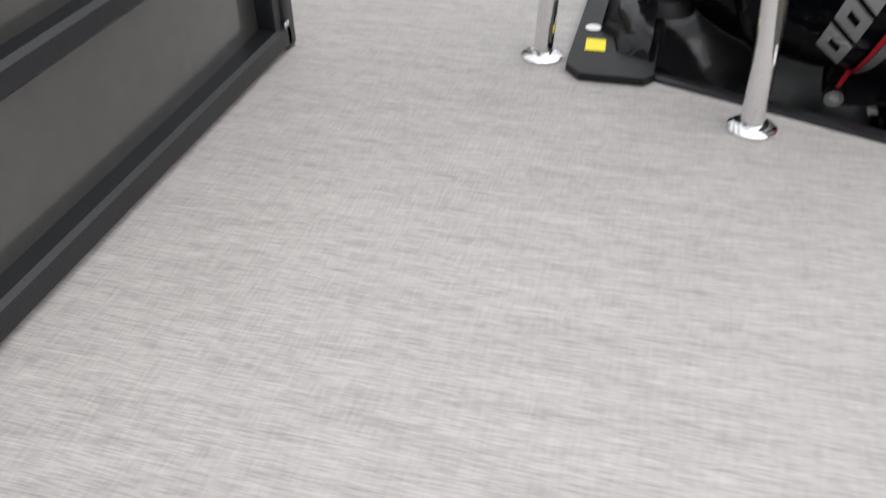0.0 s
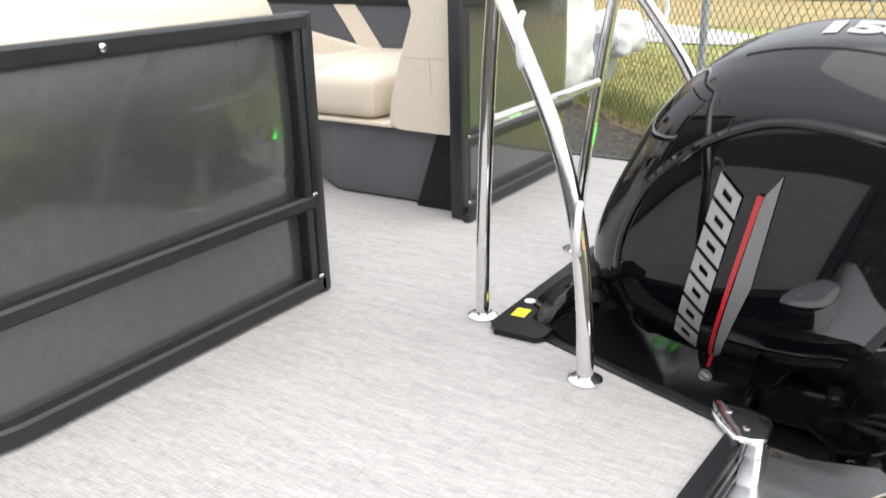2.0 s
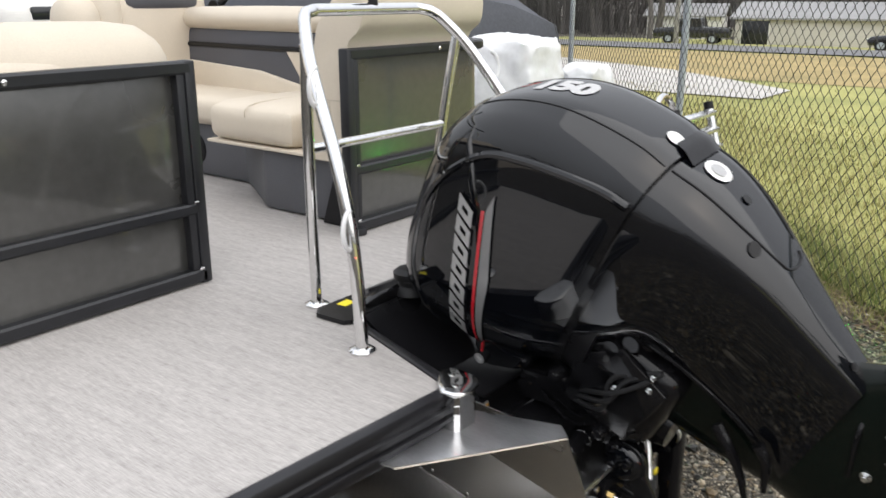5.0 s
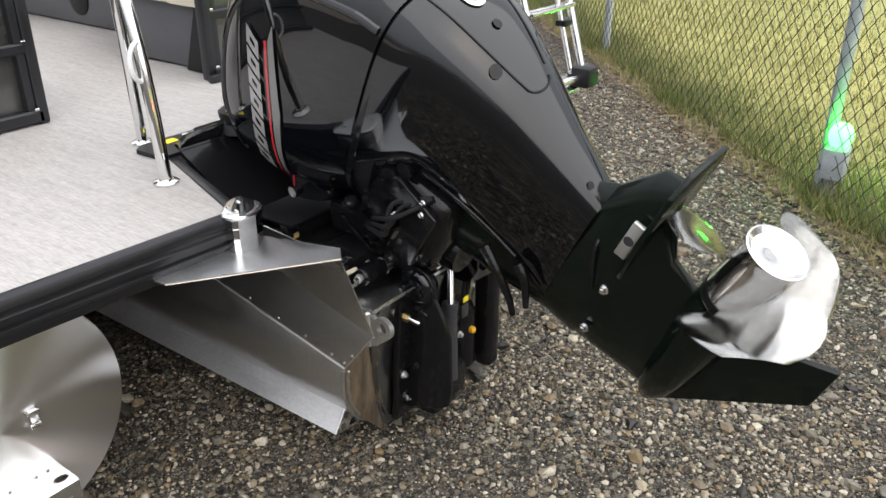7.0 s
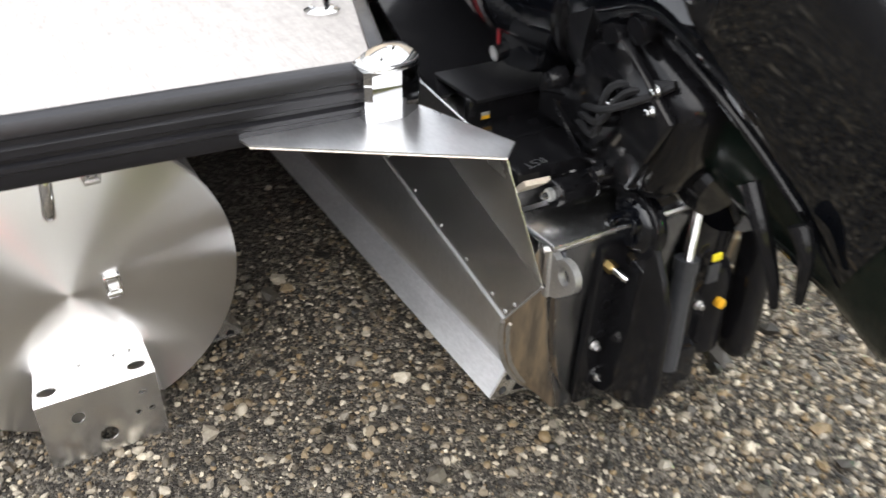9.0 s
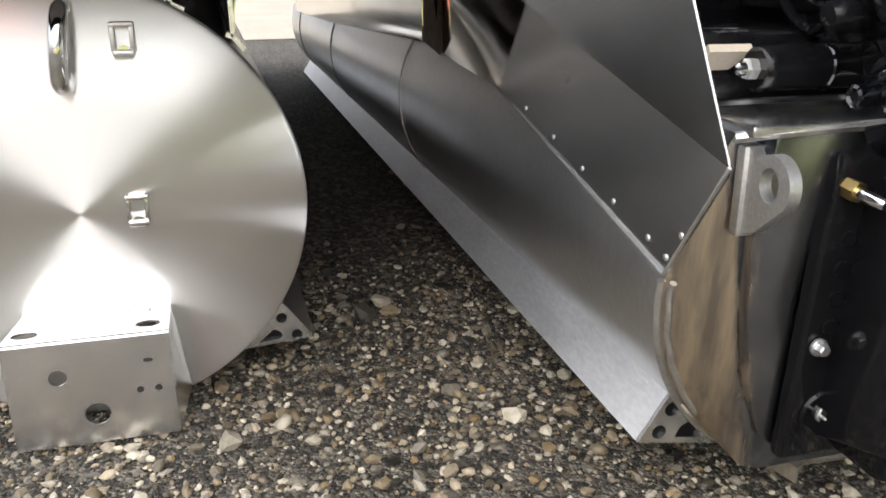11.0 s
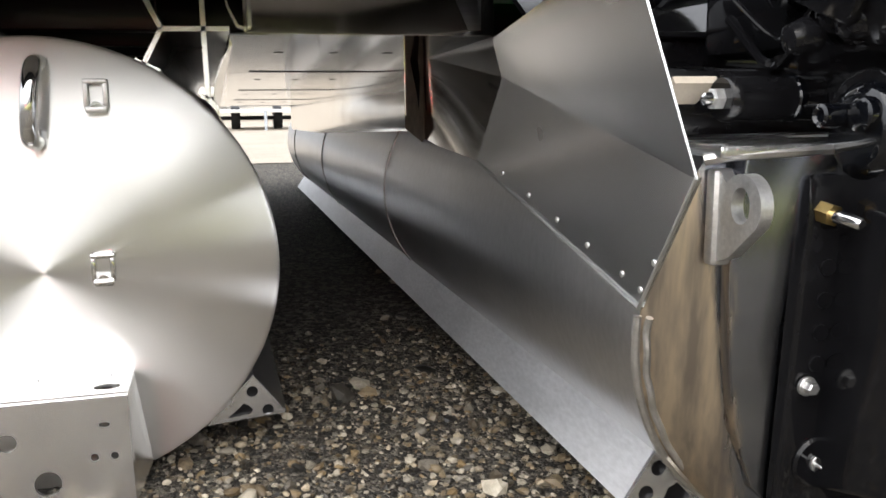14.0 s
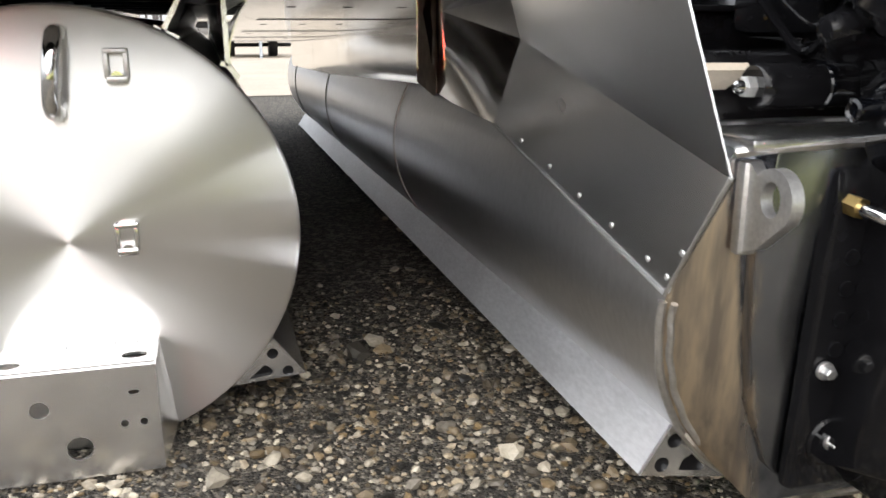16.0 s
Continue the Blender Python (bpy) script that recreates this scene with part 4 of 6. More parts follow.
# ---- fence panels of the boat ----
def strip(path, half, z0, z1, bev=0.0):
    """A bar of rectangular section that follows a line of the plan."""
    pts = [Vector((*p, 0)) for p in path]
    rings = []
    for i, p in enumerate(pts):
        t = (pts[min(i + 1, len(pts) - 1)] - pts[max(i - 1, 0)]).normalized()
        nr = Vector((t.y, -t.x, 0))
        prof = [(-half, z0 + bev), (-half + bev, z0), (half - bev, z0), (half, z0 + bev), (half, z1 - bev), (half - bev, z1), (-half + bev, z1), (-half, z1 - bev)] if bev else [(-half, z0), (half, z0), (half, z1), (-half, z1)]
        rings.append([tuple(p + nr * d + Vector((0, 0, z))) for d, z in prof])
    return loft(rings)


def bulged_skin(path, z0, z1, zm, swell):
    """A thin skin that swells towards its middle in the bay above the mid rail."""
    pts = [Vector((*path[0], 0)).lerp(Vector((*path[1], 0)), i / 28) for i in range(28)] + [Vector((*p, 0)) for p in path[1:]]
    run = [0.0]
    for a, b in zip(pts, pts[1:]):
        run.append(run[-1] + (b - a).length)
    half, zc, zh = 0.25, (zm + z1) / 2, (z1 - zm) / 2
    rows = [(z0, 0.25), ((z0 + zm) / 2, 0.35), (zm - 0.01, 0.25)] + [(zm + 0.01 + (z1 - zm - 0.01) * k / 10, 1 - 0.75 * ((zm + 0.01 + (z1 - zm - 0.01) * k / 10 - zc) / zh) ** 2) for k in range(11)]
    rings = []
    for i, p in enumerate(pts):
        t = (pts[min(i + 1, len(pts) - 1)] - pts[max(i - 1, 0)]).normalized()
        side = 1 if path[0][0] > path[-1][0] else -1
        nr = Vector((-t.y, t.x, 0)) * side
        u = min(1.0, abs(run[i] - half) / half) if run[i] < half else 0.0
        d = swell * (1 - u ** 2)
        rings.append([tuple(p + nr * (d * k - 0.017) + Vector((0, 0, z))) for z, k in rows] +
                     [tuple(p - nr * 0.021 + Vector((0, 0, z))) for z in (z1, (z0 + z1) / 2, z0)])
    return loft(rings)


def rail_panel(sx, label):
    """A framed boat rail panel across the stern that turns round the corner along the side."""
    def m(x):
        return C + sx * (x - C)
    p = thing("rail_panel", label, "boat railing", group="boat rail panels")
    e = 0.657 if sx == 1 else 2 * C - 1.28
    arc = [(-0.14 - 0.13 * math.sin(a), 0.888 - 0.13 * math.cos(a)) for a in [math.pi / 2 * i / 10 for i in range(11)]]
    plan = [(m(x), y) for x, y in [(e - 0.02, 0.758), (0.3, 0.758)] + arc + [(-0.27, 2.4), (-0.27, 4.2)]]
    top, mid = 1.433, 1.005
    part("top_rail", strip(plan, 0.023, top - 0.036, top + 0.002, 0.007), POWDER, p)
    part("bottom_rail", strip(plan, 0.022, DZ + 0.006, DZ + 0.046, 0.006), POWDER, p)
    part("mid_rail", strip(plan, 0.021, mid - 0.017, mid + 0.017, 0.006), POWDER, p)
    # the skin bulges a little between its rails
    part("skin", bulged_skin(plan, DZ + 0.03, top - 0.02, mid, 0.027 if sx == 1 else 0.006), PANEL, p, "grey glossy panel skin", sharp=60)
    lo, hi = sorted((m(e), m(e - 0.036)))
    part("post", box((lo, 0.736, DZ + 0.002), (hi, 0.78, top + 0.003), 0.006), POWDER, p)
    lo, hi = sorted((m(e - 0.036), m(e - 0.062)))
    part("inner_post", box((lo, 0.741, DZ + 0.046), (hi, 0.773, top - 0.034), 0.003), POWDER, p)
    part("post", box((min(m(-0.29), m(-0.25)), 2.38, DZ + 0.002), (max(m(-0.29), m(-0.25)), 2.42, top), 0.005), POWDER, p)
    for z in (DZ + 0.05, mid + 0.02):
        lo, hi = sorted((m(e - 0.045), m(e - 0.03)))
        part("corner_screw", box((lo, 0.732, z - 0.004), (hi, 0.7355, z + 0.004), 0.001, 1), CHROME, p)
    part("snap_stud", lathe([(0.008, -0.024), (0.008, -0.028), (0.004, -0.032)], 14, "y", (m(0.115), 0.758, 1.415)), CHROME, p)
    return p


rail_panel(1, "black-framed grey rail panel round the port stern corner")
ps = rail_panel(-1, "black-framed grey rail panel round the starboard stern corner")
part("foot_plate", box((1.262, 0.705, DZ + 0.002), (1.325, 0.727, DZ + 0.03), 0.004), POWDER, ps)

# ---- seats ----
port_seat = thing("stern_lounge", "cream and charcoal vinyl stern lounge behind the port panel", "boat seat")
part("backrest", cushion((-0.18, 0.785, 1.1), (0.66, 1.05, 1.535), 0.128), CREAM, port_seat, "cream padded backrest")
part("bolster", loft([[(x, 0.86 + 0.1 * w * math.cos(a), 1.435 + 0.036 * w * math.sin(a)) for a in [2 * math.pi * i / 16 for i in range(16)]] for x, w in ((-0.2, 1.0), (-0.05, 1.0), (0.1, 0.97), (0.2, 0.9), (0.3, 0.78), (0.36, 0.6), (0.38, 0.4))]), CREAM, port_seat)
for x in (0.1, 0.4):
    part("seam", tube([(x, 0.914 - 0.13 * math.cos(t), 1.408 + 0.13 * math.sin(t)) for t in [radians(8 * i) for i in range(0, 12)]], 0.002, 6), CREAM_SEAM, port_seat)
part("seat_cushion", cushion((-0.12, 1.02, 1.05), (0.62, 1.6, 1.18), 0.05), CREAM, port_seat)
part("seat_base", box((-0.1, 0.80, DZ + 0.003), (0.6, 1.58, 1.05), 0.02), SEAT_BASE, port_seat)

def bolster_mesh():
    """A leaning arm-rest end: broad at the foot, waisted, with a rounded top."""
    side = smooth_line([(0.80, 1.02, 0), (0.93, 1.02, 0), (1.03, 1.025, 0), (1.045, 1.06, 0), (1.03, 1.13, 0), (0.985, 1.27, 0), (0.955, 1.35, 0), (0.945, 1.39, 0), (0.955, 1.43, 0), (0.93, 1.52, 0), (0.87, 1.59, 0), (0.80, 1.635, 0),
                        (0.74, 1.645, 0), (0.70, 1.61, 0), (0.71, 1.52, 0), (0.775, 1.45, 0), (0.785, 1.25, 0)], 4)
    rings = []
    for x, k in ((1.33, 0.9), (1.333, 0.95), (1.342, 0.985), (1.36, 1.0), (1.7, 1.0), (2.02, 1.0), (2.05, 0.95)):
        rings.append([(x, 0.87 + (p.x - 0.87) * k, 1.3 + (p.y - 1.3) * k if p.y > 1.1 else p.y) for p in side])
    return loft(rings)


star = thing("corner_lounge", "L-shaped cream lounge with charcoal bands along the starboard rail", "boat seat")
part("seat_base", prism([(1.36, 1.30), (1.37, 0.80), (2.05, 0.80), (2.05, 3.6), (1.62, 3.6), (1.62, 1.72)], "z", DZ + 0.003, 1.03, 0.02), SEAT_BASE, star, "grey moulded seat base")
part("kick_panel", sheet([(1.35, 0.80, DZ + 0.004), (1.35, 0.95, DZ + 0.004), (1.35, 0.86, 1.03), (1.35, 0.80, 1.03)], 0.008), BLACK, star)
part("seat_cushion", cushion((1.34, 1.1, 1.03), (1.98, 1.62, 1.19), 0.05), CREAM, star)
part("seat_cushion", cushion((1.56, 1.63, 1.03), (1.98, 3.6, 1.16), 0.05), CREAM, star)
part("end_bolster", bolster_mesh(), CREAM, star, "cream end bolster")
part("cushion_lip", box((1.337, 1.03, 1.02), (1.99, 1.625, 1.033), 0.004), CREAM, star, "cream piped lower edge")
for pts in (((1.35, 1.36, 1.045), (1.338, 1.36, 1.11), (1.352, 1.36, 1.186), (1.6, 1.36, 1.2), (1.85, 1.36, 1.197)),
            ((1.331, 0.82, 1.247), (1.331, 0.975, 1.247)), ((1.338, 0.865, 1.03), (1.3315, 0.872, 1.14), (1.331, 0.88, 1.247))):
    part("seam", tube(smooth_line(pts, 4), 0.0022, 6), CREAM_SEAM, star)
part("backrest", cushion((1.90, 0.95, 1.12), (2.07, 3.6, 1.47), 0.05), GREY_VINYL, star, "charcoal padded backrest")
part("top_roll", cushion((1.87, 0.95, 1.45), (2.09, 2.62, 1.55), 0.05), CREAM, star, "cream top roll")
part("piping", tube([(1.893, 1.0, 1.366), (1.893, 2.6, 1.372)], 0.013, 10), BLACK, star)
part("stripe", sheet([(1.886, 1.60, 1.36), (1.886, 1.71, 1.36), (1.886, 1.57, 1.17), (1.886, 1.46, 1.17)], 0.01), CREAM, star)
part("lower_band", prism([(1.1, 1.14), (2.6, 1.14), (2.6, 1.30), (1.9, 1.262), (1.5, 1.185), (1.1, 1.2)], "x", 1.875, 1.93, 0.012, 3), CREAM, star)
part("cup_speaker", lathe([(0.07, 1.61), (0.08, 1.615), (0.08, 1.622)], 28, "x", (0, 2.1, 0.9)), BLACK, star, "round black speaker")
part("stud", lathe([(0.016, 1.86), (0.012, 1.85)], 12, "x", (0, 1.22, 1.19)), CHROME, star)

part("end_back", cushion((1.48, 2.46, 1.1), (2.06, 2.66, 1.655), 0.095), CREAM, star, "cream forward end backrest")
part("end_panel", cushion((1.55, 2.448, 1.53), (1.98, 2.655, 1.668), 0.05), GREY_VINYL, star, "charcoal inset panel")
part("end_roll", cushion((1.24, 2.44, 1.1), (1.44, 2.66, 1.60), 0.09), CREAM, star)
part("end_roll", cushion((1.38, 2.45, 1.1), (1.56, 2.66, 1.65), 0.085), CREAM, star)

helm = thing("helm_chair", "high-backed cream helm chair with a chrome pedestal", "chair")
part("pedestal", lathe([(0.16, DZ + 0.002), (0.15, DZ + 0.02), (0.05, DZ + 0.04), (0.05, 1.05)], 24, "z", (1.9, 3.4, 0)), CHROME, helm)
part("seat", cushion((1.66, 3.2, 1.05), (2.16, 3.62, 1.2), 0.06), CREAM, helm)
part("backrest", cushion((1.84, 3.08, 1.15), (2.14, 3.24, 1.82), 0.07), CREAM, helm)
part("side_wing", prism([(1.66, 1.45), (1.72, 1.62), (1.86, 1.76), (1.92, 1.76), (1.92, 1.66), (1.80, 1.55), (1.74, 1.42)], "y", 3.09, 3.2, 0.025, 3), CREAM, helm)

lounge = thing("bow_seat", "cream bow seat with a rounded backrest", "boat seat")
part("backrest", cushion((0.2, 4.05, 1.1), (0.8, 4.2, 1.45), 0.07), CREAM, lounge)
part("seat_base", box((0.15, 3.75, DZ + 0.003), (0.85, 4.2, 1.05), 0.02), SEAT_BASE, lounge)
part("seat_cushion", cushion((0.14, 3.72, 1.03), (0.86, 4.05, 1.15), 0.05), CREAM, lounge)

bimini = thing("bimini_frame", "folded black bimini top frame hinged on the starboard rail", "boat fitting")
for (ya, za), (yb, zb) in (((2.69, 1.56), (2.0, 2.2)), ((2.51, 1.54), (1.72, 2.2))):
    part("arm", tube([(2.13, ya, za), (2.2, yb, zb)], 0.02, 12), POWDER, bimini)
    part("hinge", lathe([(0.045, 2.105), (0.05, 2.11), (0.05, 2.14), (0.045, 2.145)], 20, "x", (0, ya, za)), BLACK, bimini)
part("cross_bar", tube([(2.2, 2.0, 2.2), (-0.2, 2.0, 2.2)], 0.018, 12), POWDER, bimini)
part("base", box((2.1, 2.46, 1.43), (2.15, 2.74, 1.53), 0.01), BLACK, bimini)

# ---- outboard motor: built upright, then steered and tilted up ----
M_MOTOR = Matrix.Translation((0.955, -0.43, 0.752)) @ pose(0, 0, 0, -62, 0, 0) @ pose(0, 0, 0, 0, 0, -11)
motor = thing("outboard_motor", "black four-stroke outboard motor tilted up on the pod", "outboard motor", M_MOTOR)


def blend(table, w):
    """Smooth values between the rows of a table."""
    if w <= table[0][0]:
        return list(table[0][1:])
    if w >= table[-1][0]:
        return list(table[-1][1:])
    i = max(k for k in range(len(table) - 1) if table[k][0] <= w)
    p1, p2 = table[i], table[i + 1]
    h = p2[0] - p1[0]
    k = (w - p1[0]) / h
    out = []
    for c in range(1, len(p1)):
        m1 = (p2[c] - table[i - 1][c]) / (p2[0] - table[i - 1][0]) * h if i > 0 else p2[c] - p1[c]
        m2 = (table[i + 2][c] - p1[c]) / (table[i + 2][0] - p1[0]) * h if i + 2 < len(table) else p2[c] - p1[c]
        out.append((2 * k ** 3 - 3 * k * k + 1) * p1[c] + (k ** 3 - 2 * k * k + k) * m1 + (3 * k * k - 2 * k ** 3) * p2[c] + (k ** 3 - k * k) * m2)
    return out


# height, front, back, half width of the top cowl
COWL = [(0.045, -0.02, 0.608, 0.195), (0.12, -0.08, 0.617, 0.203), (0.25, -0.155, 0.603, 0.206), (0.35, -0.195, 0.573, 0.203), (0.45, -0.21, 0.515, 0.19),
        (0.53, -0.19, 0.44, 0.165), (0.58, -0.14, 0.36, 0.125), (0.61, -0.06, 0.27, 0.08), (0.622, 0.04, 0.18, 0.03)]
CHAPS = [(-0.50, 0.07, 0.42, 0.062), (-0.40, 0.12, 0.462, 0.085), (-0.30, 0.16, 0.508, 0.11), (-0.20, 0.19, 0.553, 0.14), (-0.10, 0.2, 0.587, 0.166), (-0.03, 0.12, 0.602, 0.183), (0.04, 0.04, 0.605, 0.19)]


# outline of one side: place from front to back, and share of the half width; flat across the back
HALF = smooth_line([(0.0, 0.0, 0), (0.0, 0.3, 0), (0.02, 0.58, 0), (0.09, 0.83, 0), (0.22, 0.97, 0), (0.40, 1.0, 0), (0.60, 1.0, 0), (0.74, 0.975, 0), (0.84, 0.915, 0), (0.905, 0.82, 0), (0.945, 0.71, 0), (0.97, 0.585, 0)], 4)
HALF = [(max(0.0, p.x), p.y) for p in HALF] + [(0.985, 0.5), (0.993, 0.44), (1.0, 0.3), (1.0, 0.0)]


def side_of(s):
    """Share of the half width at a place between front and back."""
    for (s0, k0), (s1, k1) in zip(HALF[6:], HALF[7:]):
        if s0 <= s <= s1 and s1 > s0:
            return k0 + (k1 - k0) * (s - s0) / (s1 - s0)
    return HALF[6][1] if s < HALF[6][0] else 0.3


def shell(table, w):
    v0, v1, hw = blend(table, w)
    port = [(-hw * k, -(v0 + (v1 - v0) * s), w) for s, k in HALF]
    return port + [(-x, y, z) for x, y, z in reversed(port[1:-1])]


def shell_mesh(table, lo, hi, n):
    return loft([shell(table, lo + (hi - lo) * i / n) for i in range(n + 1)])


def on_cowl(v, w, lift=0.002, table=None):
    """A point of the port side of the cowl."""
    v0, v1, hw = blend(table or COWL, w)
    return (-hw * side_of((v - v0) / (v1 - v0)) - lift, -v, w)


def decal(name, quad, material, parent, label="", nu=10, nv=3, lift=0.003, table=None):
    """A thin sticker that follows the cowl; its four corners are given as (aft, up)."""
    bm = bmesh.new()
    a, b, c, d = quad
    g = {}
    for i in range(nu + 1):
        for j in range(nv + 1):
            s, t = i / nu, j / nv
            v = (a[0] * (1 - s) + b[0] * s) * (1 - t) + (d[0] * (1 - s) + c[0] * s) * t
            w = (a[1] * (1 - s) + b[1] * s) * (1 - t) + (d[1] * (1 - s) + c[1] * s) * t
            g[i, j] = bm.verts.new(on_cowl(v, w, lift, table))
    for i in range(nu):
        for j in range(nv):
            bm.faces.new((g[i, j], g[i + 1, j], g[i + 1, j + 1], g[i, j + 1]))
    return part(name, bm, material, parent, label)


cowl = part("top_cowl", shell_mesh(COWL, 0.05, 0.622, 60), MOTOR, motor, "glossy black top cowl", sharp=50)
chaps = part("lower_cowl", shell_mesh(CHAPS, -0.50, 0.043, 30), MOTOR, motor, "glossy black lower cowl", sharp=50)
part("cowl_seal", loft([[(x * 0.972, y * 0.98, w) for x, y, w0 in shell(COWL, 0.05)] for w in (0.03, 0.055)]), BLACK_WET, motor, "black rubber seam")
# side panel, stripe and lettering blocks
decal("silver_flash", [(-0.118, 0.231), (0.1, 0.287), (0.128, 0.262), (-0.075, 0.229)], SMOKE, cowl, "silver flash", 20, 5, 0.005)
decal("silver_flash", [(0.1, 0.287), (0.298, 0.34), (0.352, 0.333), (0.128, 0.262)], SMOKE, cowl, "", 20, 5, 0.005)
stripe = decal("stripe", [(-0.108, 0.2435), (-0.106, 0.2365), (0.302, 0.341), (0.297, 0.3505)], RED, cowl, "red stripe", 3, 40, 0.0075)
# squared flank at the cowl's front foot, which carries the bolt and the stripe's end
flank = [(0.02, 0.1), (0.02, 0.27), (0.1, 0.275), (0.145, 0.262), (0.172, 0.24), (0.18, 0.212), (0.168, 0.19), (0.12, 0.13), (0.08, 0.095)]
part("front_flank", loft([[(x, 0.09 + (y - 0.09) * k, 0.19 + (w - 0.19) * k) for y, w in flank] for x, k in ((-0.148, 0.84), (-0.146, 0.93), (-0.138, 1.0), (0.138, 1.0), (0.146, 0.93), (0.148, 0.84))]), MOTOR, cowl, sharp=40)
part("stripe_end", prism([(0.102, 0.2365), (0.106, 0.2445), (0.15, 0.233), (0.148, 0.2265)], "x", -0.1495, -0.1475), RED, cowl)
knob = part("side_bolt", lathe([(0.017, 0.004), (0.018, -0.008), (0.0165, -0.012), (0.0155, -0.011), (0.001, -0.011)], 24, "x", (-0.148, 0.16, 0.224)), BLACK_WET, cowl, "round black cowl bolt with a pale badge")
part("bolt_ring", lathe([(0.0152, -0.0112), (0.0152, -0.0125), (0.0135, -0.0125), (0.0135, -0.0112)], 24, "x", (-0.148, 0.16, 0.224)), SILVER, knob)
part("bolt_mark", box((-0.1605, 0.156, 0.215), (-0.1592, 0.164, 0.233), 0.0005, 1), OFF_WHITE, knob)
# brand lettering as plain slanted blocks
for i in range(7):
    a, b = Vector((-0.105, 0.272)), Vector((0.278, 0.372))
    u = b - a
    p, q = a + u * (0.02 + i * 0.142), a + u * (0.02 + i * 0.142 + 0.118)
    up = Vector((0.016, 0.056))
    for k0, k1, e0, e1 in ((0.0, 0.3, 0.0, 1.0), (0.3, 0.7, 0.0, 0.36), (0.3, 0.7, 0.64, 1.0), (0.7, 1.0, 0.0, 1.0)):
        p2, q2 = p.lerp(q, e0), p.lerp(q, e1)
        decal("brand_block", [p2 + up * k0, q2 + up * k0, q2 + up * k1, p2 + up * k1], SILVER, cowl, "", 4, 3, 0.006)


def on_back(w, x, lift=0.003):
    """A point of the cowl's rear face, x metres off its middle."""
    tab = COWL if w > 0.045 else CHAPS
    v0, v1, hw = blend(tab, w)
    share = abs(x) / hw
    for (s0, k0), (s1, k1) in zip(HALF[::-1], HALF[-2::-1]):
        if k0 <= share <= k1:
            lo = s0 + (s1 - s0) * (share - k0) / max(1e-6, k1 - k0)
            break
    else:
        lo = 0.5
    return (x, -(v0 + (v1 - v0) * lo) - lift, w)


def back_disc(name, w, x, r, material, label="", parent=None, sq=1.0, lift=0.004):
    bm = bmesh.new()
    c = bm.verts.new(on_back(w, x, lift))
    ring = [bm.verts.new(on_back(w + r * sq * math.sin(a), x + r * math.cos(a), lift)) for a in [2 * math.pi * i / 24 for i in range(24)]]
    for i in range(24):
        bm.faces.new((c, ring[i], ring[(i + 1) % 24]))
    return part(name, bm, material, parent or cowl, label)


back_disc("round_badge", -0.02, 0.0, 0.031, WHITE, "round white sticker", chaps)
back_disc("round_badge_inner", -0.02, 0.0, 0.018, SILVER, "", chaps, lift=0.006)
back_disc("small_badge", 0.088, -0.01, 0.021, WHITE, "small white badge", cowl)
for w, x, r in ((-0.1, 0.0, 0.011), (-0.178, -0.08, 0.014)):
    back_disc("latch_hole", w, x, r, BLACK, "", chaps)
# dark lines of the rear access panel
def back_line(name, pts, r=0.003):
    part(name, tube([on_back(w, x, 0.0005) for w, x in pts], r, 6), BLACK, chaps)


seam_l = [(0.04 - 0.28 * i / 20, -0.09 + 0.05 * (i / 20) ** 2) for i in range(19)]
tip_arc = [(-0.235 - 0.02 * math.sin(a), -0.04 * math.cos(a)) for a in [math.pi * i / 10 for i in range(11)]]
back_line("panel_seam", seam_l + tip_arc)
back_line("panel_seam", [(w, -x) for w, x in seam_l])
for sx in (-1, 1):
    pts = []
    for i in range(26):
        w = 0.055 + 0.46 * i / 25
        pts.append(on_back(w, sx * 0.49 * blend(COWL, w)[2], 0.0005))
    part("cowl_crease", tube(pts, 0.0022, 6), BLACK, cowl)
# rim of the side recess
rim = [(-0.19, 0.36), (-0.05, 0.50), (0.12, 0.535), (0.27, 0.50), (0.40, 0.415), (0.465, 0.305), (0.515, 0.14), (0.52, 0.06)]
part("recess_rim", tube([on_cowl(v, w, -0.004) for v, w, _ in smooth_line([(a, b, 0) for a, b in rim], 8)], 0.011, 10), MOTOR, cowl)
# horsepower number on the back of the cowl
txt = bpy.data.curves.new("number", "FONT")
txt.offset = 0.008
txt.body, txt.size, txt.extrude, txt.align_x, txt.align_y = "150", 0.125, 0.0, "CENTER", "CENTER"
tob = bpy.data.objects.new("number", txt)
scene.collection.objects.link(tob)
bpy.context.view_layer.update()
tme = bpy.data.meshes.new_from_object(tob)
bpy.data.objects.remove(tob)
tbm = bmesh.new()
tbm.from_mesh(tme)
bmesh.ops.subdivide_edges(tbm, edges=[e for e in tbm.edges if e.calc_length() > 0.012], cuts=2)
for v in tbm.verts:
    x, w = v.co.y * 0.8, 0.375 - v.co.x * 0.75
    v.co = Vector(on_back(w, x, 0.0022))
part("number", tbm, OFF_WHITE, cowl, "white horsepower number")

# midsection and gearcase
def leg_ring(w, v0, v1, hw, n=14, nose=0.5):
    ss = [(1 - math.cos(math.pi * i / n)) / 2 for i in range(n + 1)]
    def wd(s):
        return hw * (math.sin(math.pi * min(1, max(0, s)) ** 0.75)) ** nose
    port = [(-wd(s), -(v0 + (v1 - v0) * s), w) for s in ss]
    return port + [(-x, y, z) for x, y, z in reversed(port[1:-1])]


